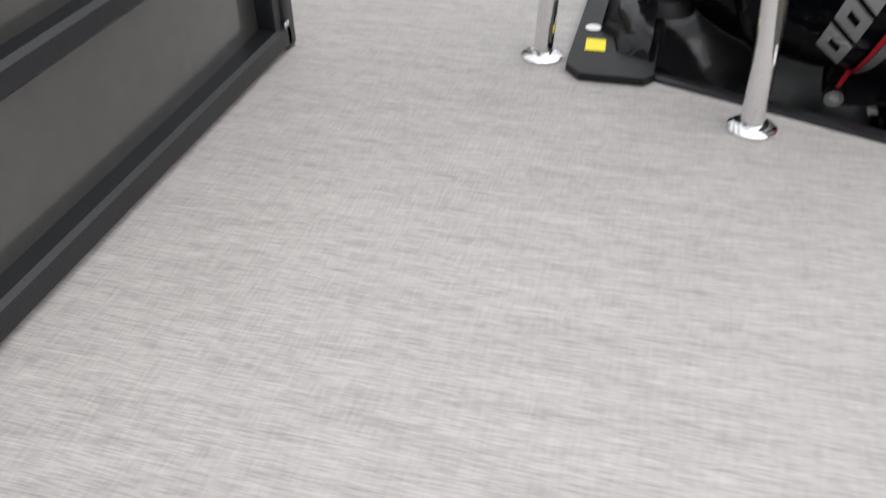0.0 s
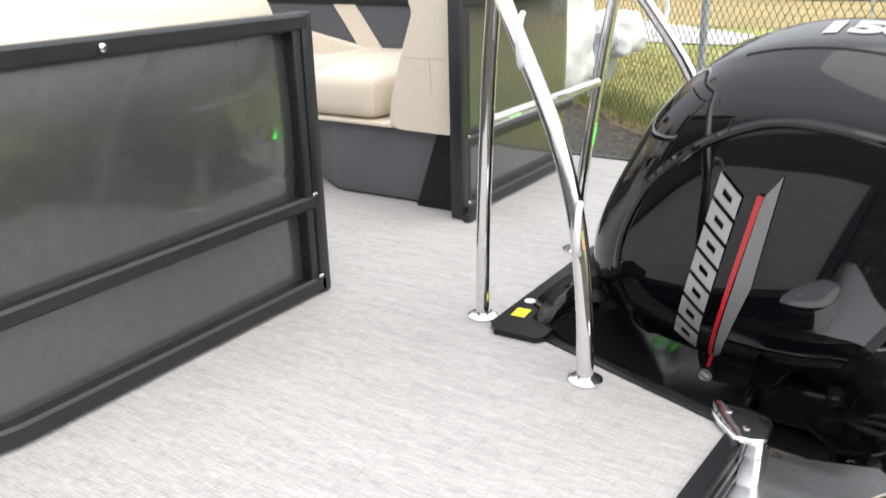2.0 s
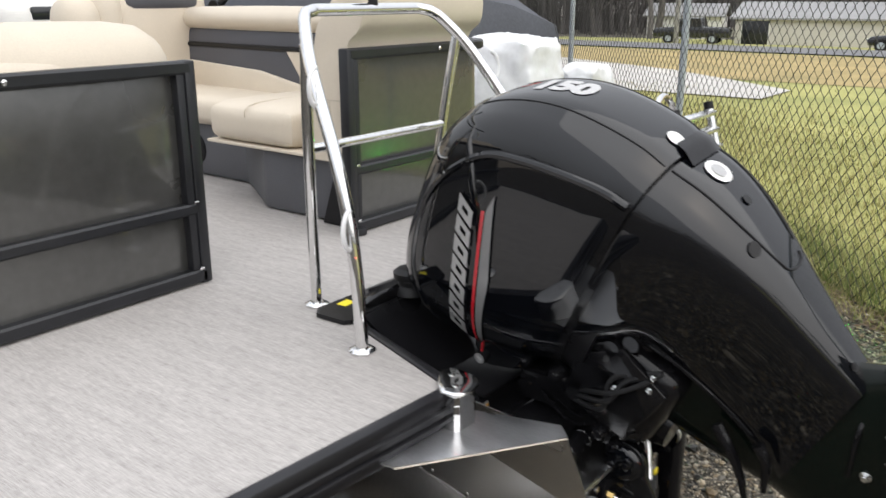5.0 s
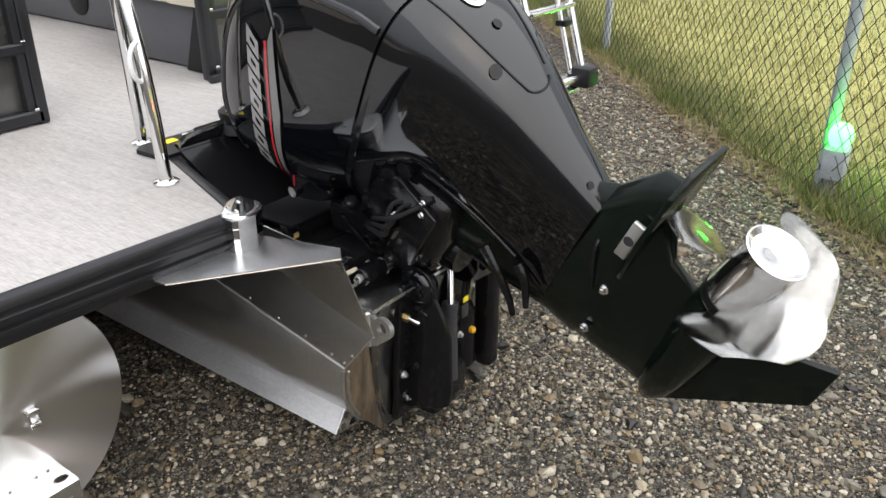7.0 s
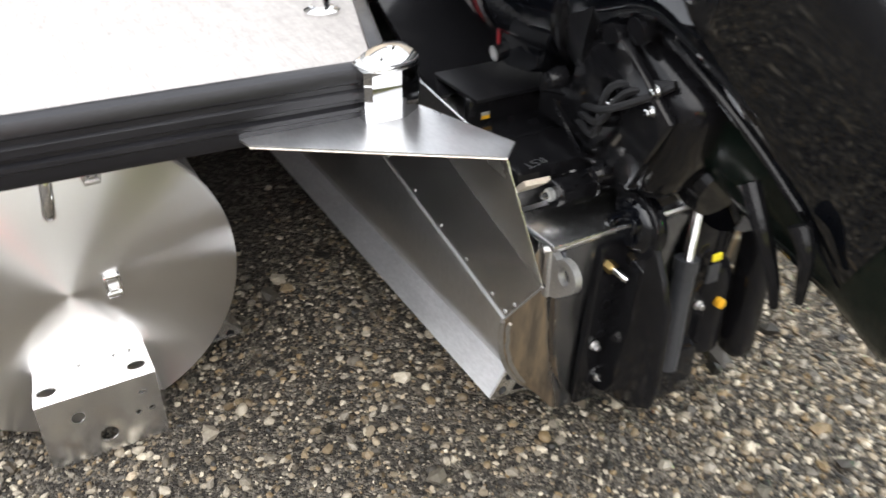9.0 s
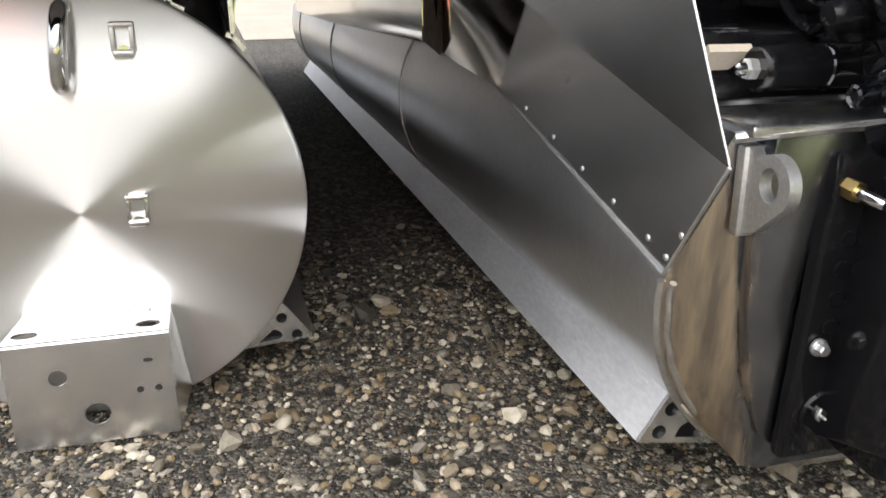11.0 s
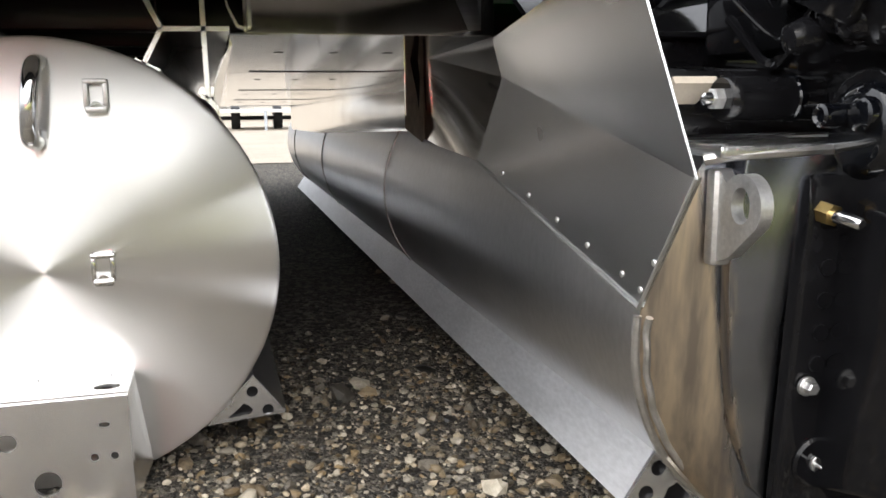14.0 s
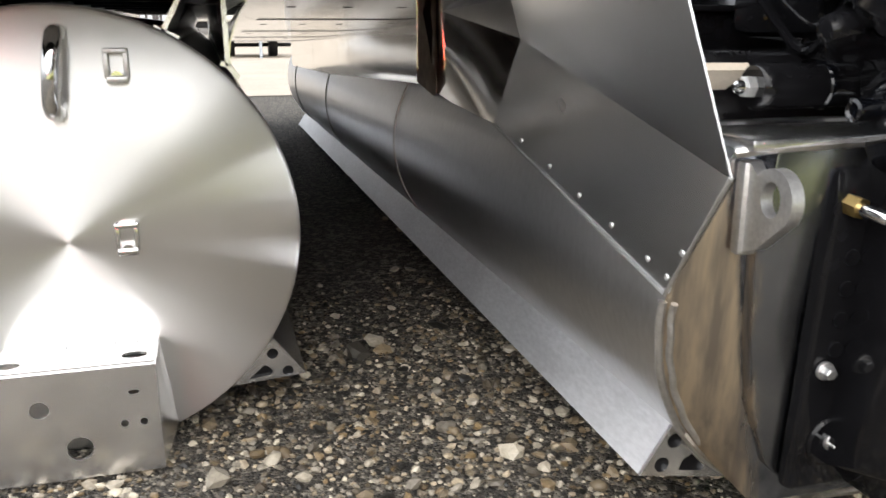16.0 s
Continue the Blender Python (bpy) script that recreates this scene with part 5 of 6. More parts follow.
part("midsection", loft([leg_ring(w, a, b, h) for w, a, b, h in ((-0.60, 0.03, 0.50, 0.055), (-0.50, 0.03, 0.47, 0.06), (-0.35, 0.0, 0.35, 0.07), (-0.1, -0.02, 0.3, 0.09), (0.03, -0.02, 0.3, 0.12))]), MOTOR_DARK, motor)
gear = part("gearcase", loft([leg_ring(w, a, b, h) for w, a, b, h in ((-0.80, 0.05, 0.40, 0.03), (-0.75, 0.05, 0.385, 0.035), (-0.68, 0.045, 0.41, 0.045), (-0.63, 0.04, 0.50, 0.055),
            (-0.615, 0.04, 0.585, 0.06), (-0.56, 0.035, 0.57, 0.06), (-0.50, 0.03, 0.47, 0.06))]), MOTOR_DARK, motor, "black gearcase")
part("cavitation_plate", prism([(-0.035, -0.25), (-0.075, -0.36), (-0.11, -0.47), (-0.105, -0.60), (-0.07, -0.645), (0.07, -0.645), (0.105, -0.60), (0.11, -0.47), (0.075, -0.36), (0.035, -0.25)], "z", -0.622, -0.61, 0.003), MOTOR_DARK, gear)
part("torpedo", lathe([(0.004, -0.02), (0.022, -0.035), (0.042, -0.08), (0.054, -0.15), (0.062, -0.25), (0.068, -0.36), (0.066, -0.405), (0.05, -0.41)], 28, "y", (0, 0, -0.816)), MOTOR_DARK, gear)
part("skeg", prism([(-0.03, -0.83), (-0.34, -1.06), (-0.455, -1.05), (-0.33, -0.83)], "x", -0.009, 0.009, 0.006), MOTOR_DARK, gear)
part("anode", box((-0.07, -0.475, -0.605), (-0.058, -0.375, -0.578), 0.003), ALU_CAST, gear, "pale zinc anode")
for v, w in ((0.262, -0.607), (0.125, -0.621)):
    part("gearcase_bolt", bolt(0.0078, -0.013, "x", (-0.058, -v, w)), CHROME, gear)
part("case_groove", tube(smooth_line([(-0.045, -0.36, -0.533), (-0.062, -0.33, -0.545), (-0.062, -0.25, -0.578), (-0.045, -0.21, -0.592)], 6), 0.005, 8), BLACK_WET, gear, "dark groove above the gearcase")
part("anode_recess", lathe([(0.001, -0.0705), (0.011, -0.0708), (0.012, -0.07)], 18, "x", (0, -0.425, -0.5915)), GREY_RAM, gear)
back_disc("hole", -0.455, -0.03, 0.008, BLACK, "", chaps)

prop = part("propeller", lathe([(0.05, -0.412), (0.066, -0.415), (0.067, -0.45), (0.061, -0.515), (0.059, -0.55), (0.061, -0.572), (0.065, -0.582), (0.061, -0.583), (0.05, -0.574), (0.012, -0.574), (0.01, -0.573)], 40, "y", (0, 0, -0.816)), PROP, motor, "polished steel three-bladed propeller")


def blade(turn):
    bm = bmesh.new()
    nr, nc = 14, 14
    g = {}
    for i in range(nr + 1):
        rr = 0.056 + 0.146 * i / nr
        spread = math.sin(math.pi * (0.2 + 0.77 * (i / nr) ** 1.1)) ** 0.55
        for j in range(nc + 1):
            s = j / nc - 0.5
            ang = turn + s * 1.85 * spread + 0.12 * i / nr
            pitch = -s * 0.15 * spread
            y = -0.478 - 0.035 * (i / nr) ** 1.4 + pitch + 0.016 * s * s * 4 * (i / nr)
            g[i, j] = bm.verts.new((rr * math.cos(ang), y, -0.816 + rr * math.sin(ang)))
    for i in range(nr):
        for j in range(nc):
            bm.faces.new((g[i, j], g[i + 1, j], g[i + 1, j + 1], g[i, j + 1]))
    bmesh.ops.solidify(bm, geom=bm.faces[:], thickness=0.005)
    return bm


for k in range(3):
    part("blade", blade(radians(202 + 120 * k)), PROP, prop, sharp=60)

part("hub_band", lathe([(0.0685, -0.42), (0.0685, -0.438), (0.066, -0.439), (0.066, -0.419)], 36, "y", (0, 0, -0.816)), BLACK, prop, "dark stamped band")

# clamp bracket, trim rams and hoses: these stay with the transom
inv = M_MOTOR.inverted()
clamp = thing("motor_bracket", "black outboard clamp and swivel bracket bolted to the pod", "motor bracket")


def w_part(name, bm, material, label="", parent=None):
    return part(name, bm, material, parent or clamp, label)


def raked(bm):
    """Leans a part with the transom."""
    for v in bm.verts:
        v.co.y -= 0.06 * (v.co.z - 0.44)
    return bm


for sx in (1, -1):
    def m(x, y, z):
        return (C + sx * (x - C), y, z)
    def span(a, b):
        return sorted((m(a, 0, 0)[0], m(b, 0, 0)[0]))
    arm = [(-0.52, 0.13), (-0.52, 0.47), (-0.515, 0.50)]
    arm += [(-0.56 + 0.06 * math.cos(t), 0.52 + 0.06 * math.sin(t)) for t in [radians(30 + 15 * i) for i in range(12)]]
    arm += [(-0.645, 0.46), (-0.668, 0.40), (-0.672, 0.24), (-0.664, 0.19), (-0.63, 0.165)]
    lo, hi = span(0.846, 0.862)
    w_part("clamp_arm", prism([(y if sx == 1 else -0.52 + (y + 0.52) * 0.12, z) for y, z in arm], "x", lo, hi, 0.005, 3), BLACK_WET, "black cast clamp arm")
    lo, hi = span(0.806, 0.886)
    w_part("flange", raked(prism([(-0.517, 0.1), (-0.517, 0.475), (-0.535, 0.475), (-0.54, 0.44), (-0.538, 0.1)], "x", lo, hi, 0.006)), BLACK_WET)
    lo, hi = span(0.835, 0.85)
    face, back = (lo, 1) if sx == 1 else (hi, -1)
    w_part("ear", lathe([(r, face + back * d) for r, d in ((0.004, -0.001), (0.03, -0.001), (0.037, 0.001), (0.045, 0.007), (0.052, 0.015), (0.058, 0.026), (0.06, 0.034))], 40, "x", (0, -0.56, 0.52)), MOTOR, "glossy rounded bracket ear")
    w_part("ear_boss", lathe([(r, face + back * d) for r, d in ((0.004, -0.012), (0.012, -0.012), (0.0165, -0.009), (0.0175, -0.004), (0.0175, 0.01))], 28, "x", (0, -0.575, 0.535)), MOTOR)
    w_part("pivot_pin", lathe([(r, face + back * d) for r, d in ((0.006, -0.03), (0.0085, -0.033), (0.0115, -0.031), (0.012, -0.026), (0.012, 0.01))], 24, "x", (0, -0.548, 0.534)), MOTOR)
    w_part("bolt_boss", raked(lathe([(0.03, -0.535), (0.031, -0.54), (0.028, -0.543), (0.016, -0.541), (0.002, -0.541)], 28, "y", m(0.852, 0, 0.16))), BLACK_WET)
    for z, x in ((0.16, 0.852), (0.252, 0.825)):
        w_part("mount_bolt", raked(bolt(0.0072, -0.014, "y", m(x, -0.541, z))), ALU_CAST, "dull hexagonal mounting bolt")
    for z in (0.275, 0.31, 0.345, 0.38):
        w_part("adjust_hole", raked(tube([m(0.836, -0.537, z), m(0.836, -0.542, z)], 0.009, 14)), BLACK)
w_part("tilt_ram", tube([(0.948, -0.60, 0.2), (0.972, -0.579, 0.405)], 0.02, 24), GREY_RAM, "grey hydraulic tilt ram")
w_part("ram_collar", tube([(0.9715, -0.5795, 0.4), (0.9745, -0.577, 0.425)], 0.0225, 24), GREY_RAM)
w_part("ram_rod", tube([(0.97, -0.583, 0.42), (1.034, -0.534, 0.575)], 0.0095, 14), CHROME, "polished ram rod")
w_part("brass_fitting", joined(tube([(0.82, -0.515, 0.441), (0.822, -0.533, 0.439)], 0.0085, 14), tube([(0.822, -0.533, 0.439), (0.824, -0.554, 0.436)], 0.0115, 6)), BRASS, "brass hose fitting")
w_part("fitting_stem", tube([(0.824, -0.552, 0.436), (0.827, -0.585, 0.432), (0.8275, -0.588, 0.4317)], [0.0068, 0.0068, 0.005], 14), CHROME)
w_part("tilt_tube", tube([(0.772, -0.45, 0.551), (1.138, -0.45, 0.551)], 0.024, 24), BLACK_WET, "black tilt tube")
w_part("tilt_stud", lathe([(0.003, 0.735), (0.0065, 0.738), (0.0075, 0.744), (0.0075, 0.775)], 16, "x", (0, -0.45, 0.551)), CHROME, "bright threaded stud")
w_part("tilt_nut", lathe([(0.009, 0.746), (0.012, 0.748), (0.012, 0.76)], 6, "x", (0, -0.45, 0.551)), ALU_CAST, "dull tilt tube nut")
w_part("tube_flange", lathe([(0.01, 0.758), (0.022, 0.758), (0.0245, 0.761), (0.0255, 0.77), (0.022, 0.775)], 32, "x", (0, -0.45, 0.551)), BLACK_WET)
w_part("tube_ring", lathe([(0.0245, 0.838), (0.0262, 0.84), (0.0262, 0.846), (0.0245, 0.848)], 32, "x", (0, -0.45, 0.551)), MOTOR)
w_part("steering_cylinder", tube([(0.83, -0.40, 0.555), (1.08, -0.40, 0.57)], 0.022, 18), BLACK_WET, "black steering cylinder")
w_part("cylinder_cap", tube([(0.805, -0.398, 0.553), (0.835, -0.40, 0.555)], 0.014, 6), CHROME)
w_part("lower_block", box((0.90, -0.58, 0.08), (1.06, -0.47, 0.2), 0.02), BLACK_WET)
w_part("trim_pump", lathe([(0.04, 0.12), (0.048, 0.13), (0.048, 0.30), (0.038, 0.33), (0.02, 0.34)], 24, "z", (1.13, -0.50, 0)), BLACK_WET, "black trim pump")
w_part("pump_cap", lathe([(0.011, 0.0), (0.011, -0.012), (0.006, -0.015)], 16, "y", (1.12, -0.547, 0.259)), ORANGE, "amber filler cap")
w_part("pump_motor", lathe([(0.04, 0.32), (0.042, 0.34), (0.042, 0.44), (0.03, 0.46)], 24, "z", (1.13, -0.48, 0)), BLACK_WET)
w_part("pump_bracket", box((1.175, -0.58, 0.095), (1.24, -0.51, 0.5), 0.025, 4), BLACK_WET)
w_part("pump_label", box((1.07, -0.556, 0.372), (1.094, -0.552, 0.388), 0.001), YELLOW)
w_part("pump_label_frame", box((1.064, -0.556, 0.322), (1.096, -0.55, 0.364), 0.004), GREY_RAM)
# swivel housing along the steering axis
a_dir = Vector((0, math.sin(radians(62)), math.cos(radians(62))))
b_dir = Vector((0, -math.cos(radians(62)), math.sin(radians(62))))
P0 = Vector((C, -0.43, 0.752))
w_part("swivel_housing", tube([P0 - 0.26 * a_dir - 0.03 * b_dir, P0 - 0.2 * a_dir - 0.04 * b_dir, P0 + 0.08 * a_dir - 0.04 * b_dir], [0.06, 0.075, 0.085], 20), BLACK_WET, "black swivel housing")
w_part("swivel_web", joined(box((C - 0.08, -0.56, 0.53), (C + 0.08, -0.36, 0.64), 0.02), box((C - 0.1, -0.42, 0.6), (C + 0.1, -0.25, 0.70), 0.02)), BLACK_WET)
tag = part("warning_tag", lathe([(0.001, 0.003), (0.0135, 0.0028), (0.014, 0.001)], 20, "z"), WHITE, clamp, "round white and red warning tag", at=pose(0.799, -0.109, 0.636))
part("tag_ring", lathe([(0.0142, 0.001), (0.0175, 0.001), (0.0175, -0.001)], 20, "z"), RED, tag)
part("tag_mark", box((-0.006, -0.003, 0.003), (0.006, 0.003, 0.0036), 0), RED, tag)
w_part("tag_block", box((0.775, -0.135, 0.60), (0.83, -0.085, 0.634), 0.008), BLACK_WET)
for x, y in ((0.785, -0.137), (0.808, -0.137)):
    w_part("block_bolt", bolt(0.007, -0.012, "y", (x, y, 0.615)), CHROME)
w_part("splash_box", box((0.712, -0.41, 0.508), (1.198, -0.19, 0.585), 0.012), BLACK_WET, "black splash box ahead of the tilt tube", None)
w_part("box_label", box((0.766, -0.2065, 0.592), (0.784, -0.2045, 0.606), 0.0005, 1), SILVER, "white and orange label")
w_part("label_band", box((0.766, -0.2075, 0.592), (0.784, -0.2066, 0.599), 0.0002, 1), ORANGE)
w_part("box_ridge", box((0.74, -0.204, 0.58), (1.17, -0.18, 0.635), 0.006), BLACK_WET)
chalk = bpy.data.curves.new("chalk", "FONT")
chalk.body, chalk.size, chalk.offset, chalk.align_x = "RST", 0.03, -0.0006, "CENTER"
cob = bpy.data.objects.new("chalk", chalk)
scene.collection.objects.link(cob)
bpy.context.view_layer.update()
cme = bpy.data.meshes.new_from_object(cob)
bpy.data.objects.remove(cob)
chm = bmesh.new()
chm.from_mesh(cme)
part("chalk_mark", chm, ALU_CAST, clamp, "hand-chalked letters", at=pose(0.757, -0.385, 0.5858, 0, 0, 190))
w_part("pale_wedge", sheet([(0.715, -0.425, 0.575), (0.765, -0.43, 0.575), (0.752, -0.40, 0.55), (0.715, -0.40, 0.55)], 0.01), CREAM, "pale plastic wedge")
w_part("pin_plate", prism([(-0.50, 0.60), (-0.575, 0.585), (-0.60, 0.66), (-0.56, 0.70), (-0.47, 0.69)], "x", 0.872, 0.886, 0.005), BLACK_WET, "black swivel cheek plate")
for y, z in ((-0.571, 0.659), (-0.555, 0.618), (-0.588, 0.622)):
    w_part("cheek_bolt", bolt(0.0065, -0.01, "x", (0.872, y, z)), CHROME)
w_part("cheek_loop", tube(smooth_line([(0.866, -0.505, 0.61), (0.862, -0.535, 0.655), (0.864, -0.565, 0.668), (0.864, -0.545, 0.64), (0.866, -0.52, 0.605)], 6), 0.0045, 8), GREY_RAM)
rnd = random.Random(5)
for k in range(11):
    x = 0.82 + 0.026 * k
    p0 = Vector((x, -0.36 + rnd.uniform(-0.04, 0.04), 0.66 + rnd.uniform(-0.02, 0.03)))
    p3 = Vector((x + rnd.uniform(-0.03, 0.03), -0.55 - rnd.uniform(0, 0.07), 0.63 + rnd.uniform(-0.03, 0.05)))
    mid1, mid2 = p0.lerp(p3, 0.35) + Vector((rnd.uniform(-0.02, 0.02), 0, rnd.uniform(-0.06, 0.03))), p0.lerp(p3, 0.7) + Vector((rnd.uniform(-0.03, 0.03), 0, rnd.uniform(-0.05, 0.04)))
    w_part("hose", tube(smooth_line([p0, mid1, mid2, p3], 6), rnd.choice((0.003, 0.004, 0.005, 0.006)), 8), BLACK_WET)
# underside of the powerhead
part("powerhead_tray", loft([[(x * 0.9, y * 0.95 - 0.01, w) for x, y, _ in shell(COWL, 0.06)] for w in (-0.02, 0.05)]), BLACK, motor)
part("engine_block", box((-0.12, -0.22, -0.14), (0.12, 0.02, 0.0), 0.03), BLACK_WET, motor)
for i in range(6):
    part("block_boss", lathe([(0.02, 0.0), (0.022, 0.01), (0.016, 0.03), (0.006, 0.034)], 14, "x", (-0.165 + 0.01 * (i % 2), -0.02 - 0.04 * i, -0.03 - 0.03 * (i % 3))), BLACK_WET, motor)
lip = [on_cowl(v, w, 0.002, CHAPS) for v, w in ((0.12, 0.03), (0.16, -0.03), (0.215, -0.09), (0.235, -0.16), (0.225, -0.24), (0.20, -0.32), (0.17, -0.40))]
part("cowl_lip", tube(smooth_line(lip, 6), 0.006, 10), BLACK_WET, chaps, "rolled lower lip of the cowl")
rq = random.Random(8)
for i in range(16):
    x, y, z = -0.15 + rq.uniform(-0.015, 0.05), -rq.uniform(-0.06, 0.2), rq.uniform(-0.2, 0.02)
    if i % 2:
        part("casting_boss", lathe([(0.018, 0.0), (0.02, -0.012), (0.014, -0.03), (0.005, -0.034)], 14, "x", (x, y, z)), BLACK_WET, motor)
    else:
        part("bracket_bolt", bolt(0.006, -0.012, "x", (x - 0.01, y, z)), CHROME, motor)
part("casting", cushion((-0.15, -0.2, -0.24), (0.15, 0.06, 0.02), 0.05, 0.0), BLACK_WET, motor)
part("casting_rib", prism([(0.04, -0.02), (-0.1, 0.0), (-0.2, -0.08), (-0.17, -0.22), (0.02, -0.2)], "x", -0.165, -0.15, 0.005), BLACK_WET, motor)
for k in range(3):
    part("cable", tube(smooth_line([(-0.16, 0.03 - 0.02 * k, -0.05), (-0.19, -0.04 - 0.03 * k, -0.12), (-0.17, -0.12 - 0.02 * k, -0.1 - 0.03 * k), (-0.14, -0.2, -0.18)], 6), 0.006, 8), RUBBER, motor)
# recessed tilt latch across the seam at the back
bm = bmesh.new()
g = [[bm.verts.new(on_back(0.018 + 0.06 * j / 4, -0.045 + 0.13 * i / 8 + 0.02 * j / 4, 0.004 + 0.006 * math.sin(math.pi * j / 4))) for j in range(5)] for i in range(9)]
for i in range(8):
    for j in range(4):
        bm.faces.new((g[i][j], g[i + 1][j], g[i + 1][j + 1], g[i][j + 1]))
part("tilt_latch", bm, BLACK_WET, motor, "black tilt latch across the cowl seam")
# two drooping rubber flaps at the lower end of the cowl
for pts in (((-0.1, -0.15, -0.33), (-0.105, -0.12, -0.385), (-0.1, -0.07, -0.44), (-0.1, -0.03, -0.472)), ((-0.1, -0.18, -0.42), (-0.102, -0.155, -0.455), (-0.1, -0.085, -0.49))):
    part("drain_flap", tube(smooth_line(pts, 5), [0.015 - 0.008 * i / (5 * (len(pts) - 1)) for i in range(5 * (len(pts) - 1) + 1)], 10), BLACK_WET, motor)

# ---- beyond the boat ----
H = math.sqrt(0.5)


def on_fence(s, z, d=0.0):
    x, y = along_fence(s, d)
    return (x, y, z + ground_z(x, y))


fence = thing("chain_link_fence", "grey galvanised chain-link fence on steel posts", "fence")
for k in range(-4, 8):
    s = -1.36 + 3.25 * k
    part("fence_post", tube([on_fence(s, -0.02), on_fence(s, 1.86)], 0.03, 14), GALV, fence)
    part("post_cap", lathe([(0.034, 1.84), (0.034, 1.87), (0.02, 1.9), (0.003, 1.905)], 14, "z", on_fence(s, 0)), GALV, fence)
part("top_rail", tube([on_fence(-14.4, 1.8), on_fence(6, 1.8), on_fence(21.4, 1.8)], 0.021, 12), GALV, fence)


def chain_mesh(s0, s1, lo, hi, pw=0.088, ph=0.102, r=0.0027):
    """Woven zigzag wires, as three-sided bars."""
    verts, faces = [], []
    rows = int((hi - lo) / (ph / 2))
    h = H
    n = int((s1 - s0) / (pw / 2))
    for i in range(n):
        base = len(verts)
        for j in range(rows + 1):
            s = s0 + i * pw / 2 + (pw / 4) * (1 if (j + i) % 2 else -1)
            d = 0.034 + 0.003 * (1 if (j + i) % 2 else -1)
            x, y, z = on_fence(s, lo + j * ph / 2, -d)
            for k in range(3):
                a = 2 * math.pi * k / 3
                verts.append((x + r * math.cos(a) * h, y + r * math.cos(a) * h, z + r * math.sin(a)) if False else (x + r * math.cos(a), y + r * math.sin(a), z))
        for j in range(rows):
            for k in range(3):
                p = base + j * 3
                faces.append((p + k, p + (k + 1) % 3, p + 3 + (k + 1) % 3, p + 3 + k))
    me = bpy.data.meshes.new("mesh_wire")
    me.from_pydata(verts, [], faces)
    me.materials.append(WIRE)
    return me


wires = new("mesh_wire", chain_mesh(-8.0, 15.0, 0.02, 1.8))
wires.parent = fence
tagged(wires, "diamond mesh of thin grey wire", kind="stuff")

# green lamp on a stake box at the fence foot
lx, ly = 3.454, -1.018
lamp = thing("stake_light", "small box light glowing bright green at a fence post", "light", Matrix.Translation((lx, ly, 0)))
part("stake", loft([[(a * k, b * k, z) for a, b in ((-0.03, -0.02), (0.03, -0.02), (0.03, 0.02), (-0.03, 0.02))] for z, k in ((-0.05, 0.3), (0.14, 1.0))]), WOOD, lamp)
part("box", box((-0.055, -0.05, 0.14), (0.055, 0.05, 0.29), 0.008), GALV, lamp, "grey green-tinted metal box")
part("globe", lathe([(0.03, 0.288), (0.045, 0.305), (0.055, 0.335), (0.055, 0.36), (0.042, 0.39), (0.02, 0.405), (0.002, 0.407)], 24, "z"), GREEN, lamp, "glowing green globe")

red_lamp = copy_thing(lamp, Matrix.Translation((-1.28, -4.9, 0)) @ Matrix.Diagonal((2.3, 2.3, 1.5, 1)))
tagged(red_lamp, "small box light glowing bright red on the gravel")
for ch in red_lamp.children:
    if ch.name.startswith("globe"):
        ch.data = ch.data.copy()
        ch.data.materials[0] = RED_GLOW
        ch["label"] = "glowing red globe"

# folded boarding ladder on the starboard stern corner of the deck
lad = thing("boarding_ladder", "folded aluminium boarding ladder with black hinge blocks on the stern deck", "ladder")
part("hinge_plate", box((1.68, -0.40, DZ + 0.006), (2.1, -0.25, DZ + 0.014), 0.003), ALU, lad)
for x in (1.73, 2.02):
    part("stile", tube([(x, -0.40, 0.80), (x, -0.27, 1.24)], 0.014, 12), ALU, lad)
    part("slide", tube([(x - 0.045, -0.37, 0.83), (x - 0.045, -0.275, 1.16)], 0.009, 10), ALU, lad)
    part("hinge_block", box((x - 0.05, -0.445, DZ + 0.014), (x + 0.03, -0.355, DZ + 0.085), 0.012), RUBBER, lad, "black hinge block")
    part("hinge_pin", lathe([(0.006, -0.452), (0.006, -0.445)], 12, "y", (x + 0.012, 0, DZ + 0.065)), CHROME, lad)
    part("strap", box((x - 0.062, -0.345, 0.99), (x + 0.02, -0.305, 1.01), 0.004), BLACK, lad)
    part("stile_cap", tube([(x, -0.272, 1.235), (x, -0.265, 1.26)], 0.016, 12), BLACK, lad)
for z in (1.06, 1.115, 1.17, 1.225):
    y = -0.40 + 0.13 * (z - 0.8) / 0.44
    part("rung", box((1.73, y - 0.028, z - 0.008), (2.02, y + 0.012, z + 0.008), 0.005), ALU, lad)
part("grab_loop", tube(smooth_line([(1.76, -0.2, 1.1), (1.80, -0.17, 1.24), (1.92, -0.15, 1.28), (1.99, -0.17, 1.2), (2.0, -0.2, 1.08)], 6), 0.011, 10), CHROME, lad)
part("cross_bar", tube([(1.73, -0.40, 0.82), (2.02, -0.40, 0.82)], 0.012, 10), ALU, lad)

# a neighbour's drive leg wrapped in white plastic beyond the boat
wrap = thing("wrapped_outboard", "outboard leg wrapped in crumpled white plastic", "outboard motor", Matrix.Translation((4.3, 1.75, 0.0)))


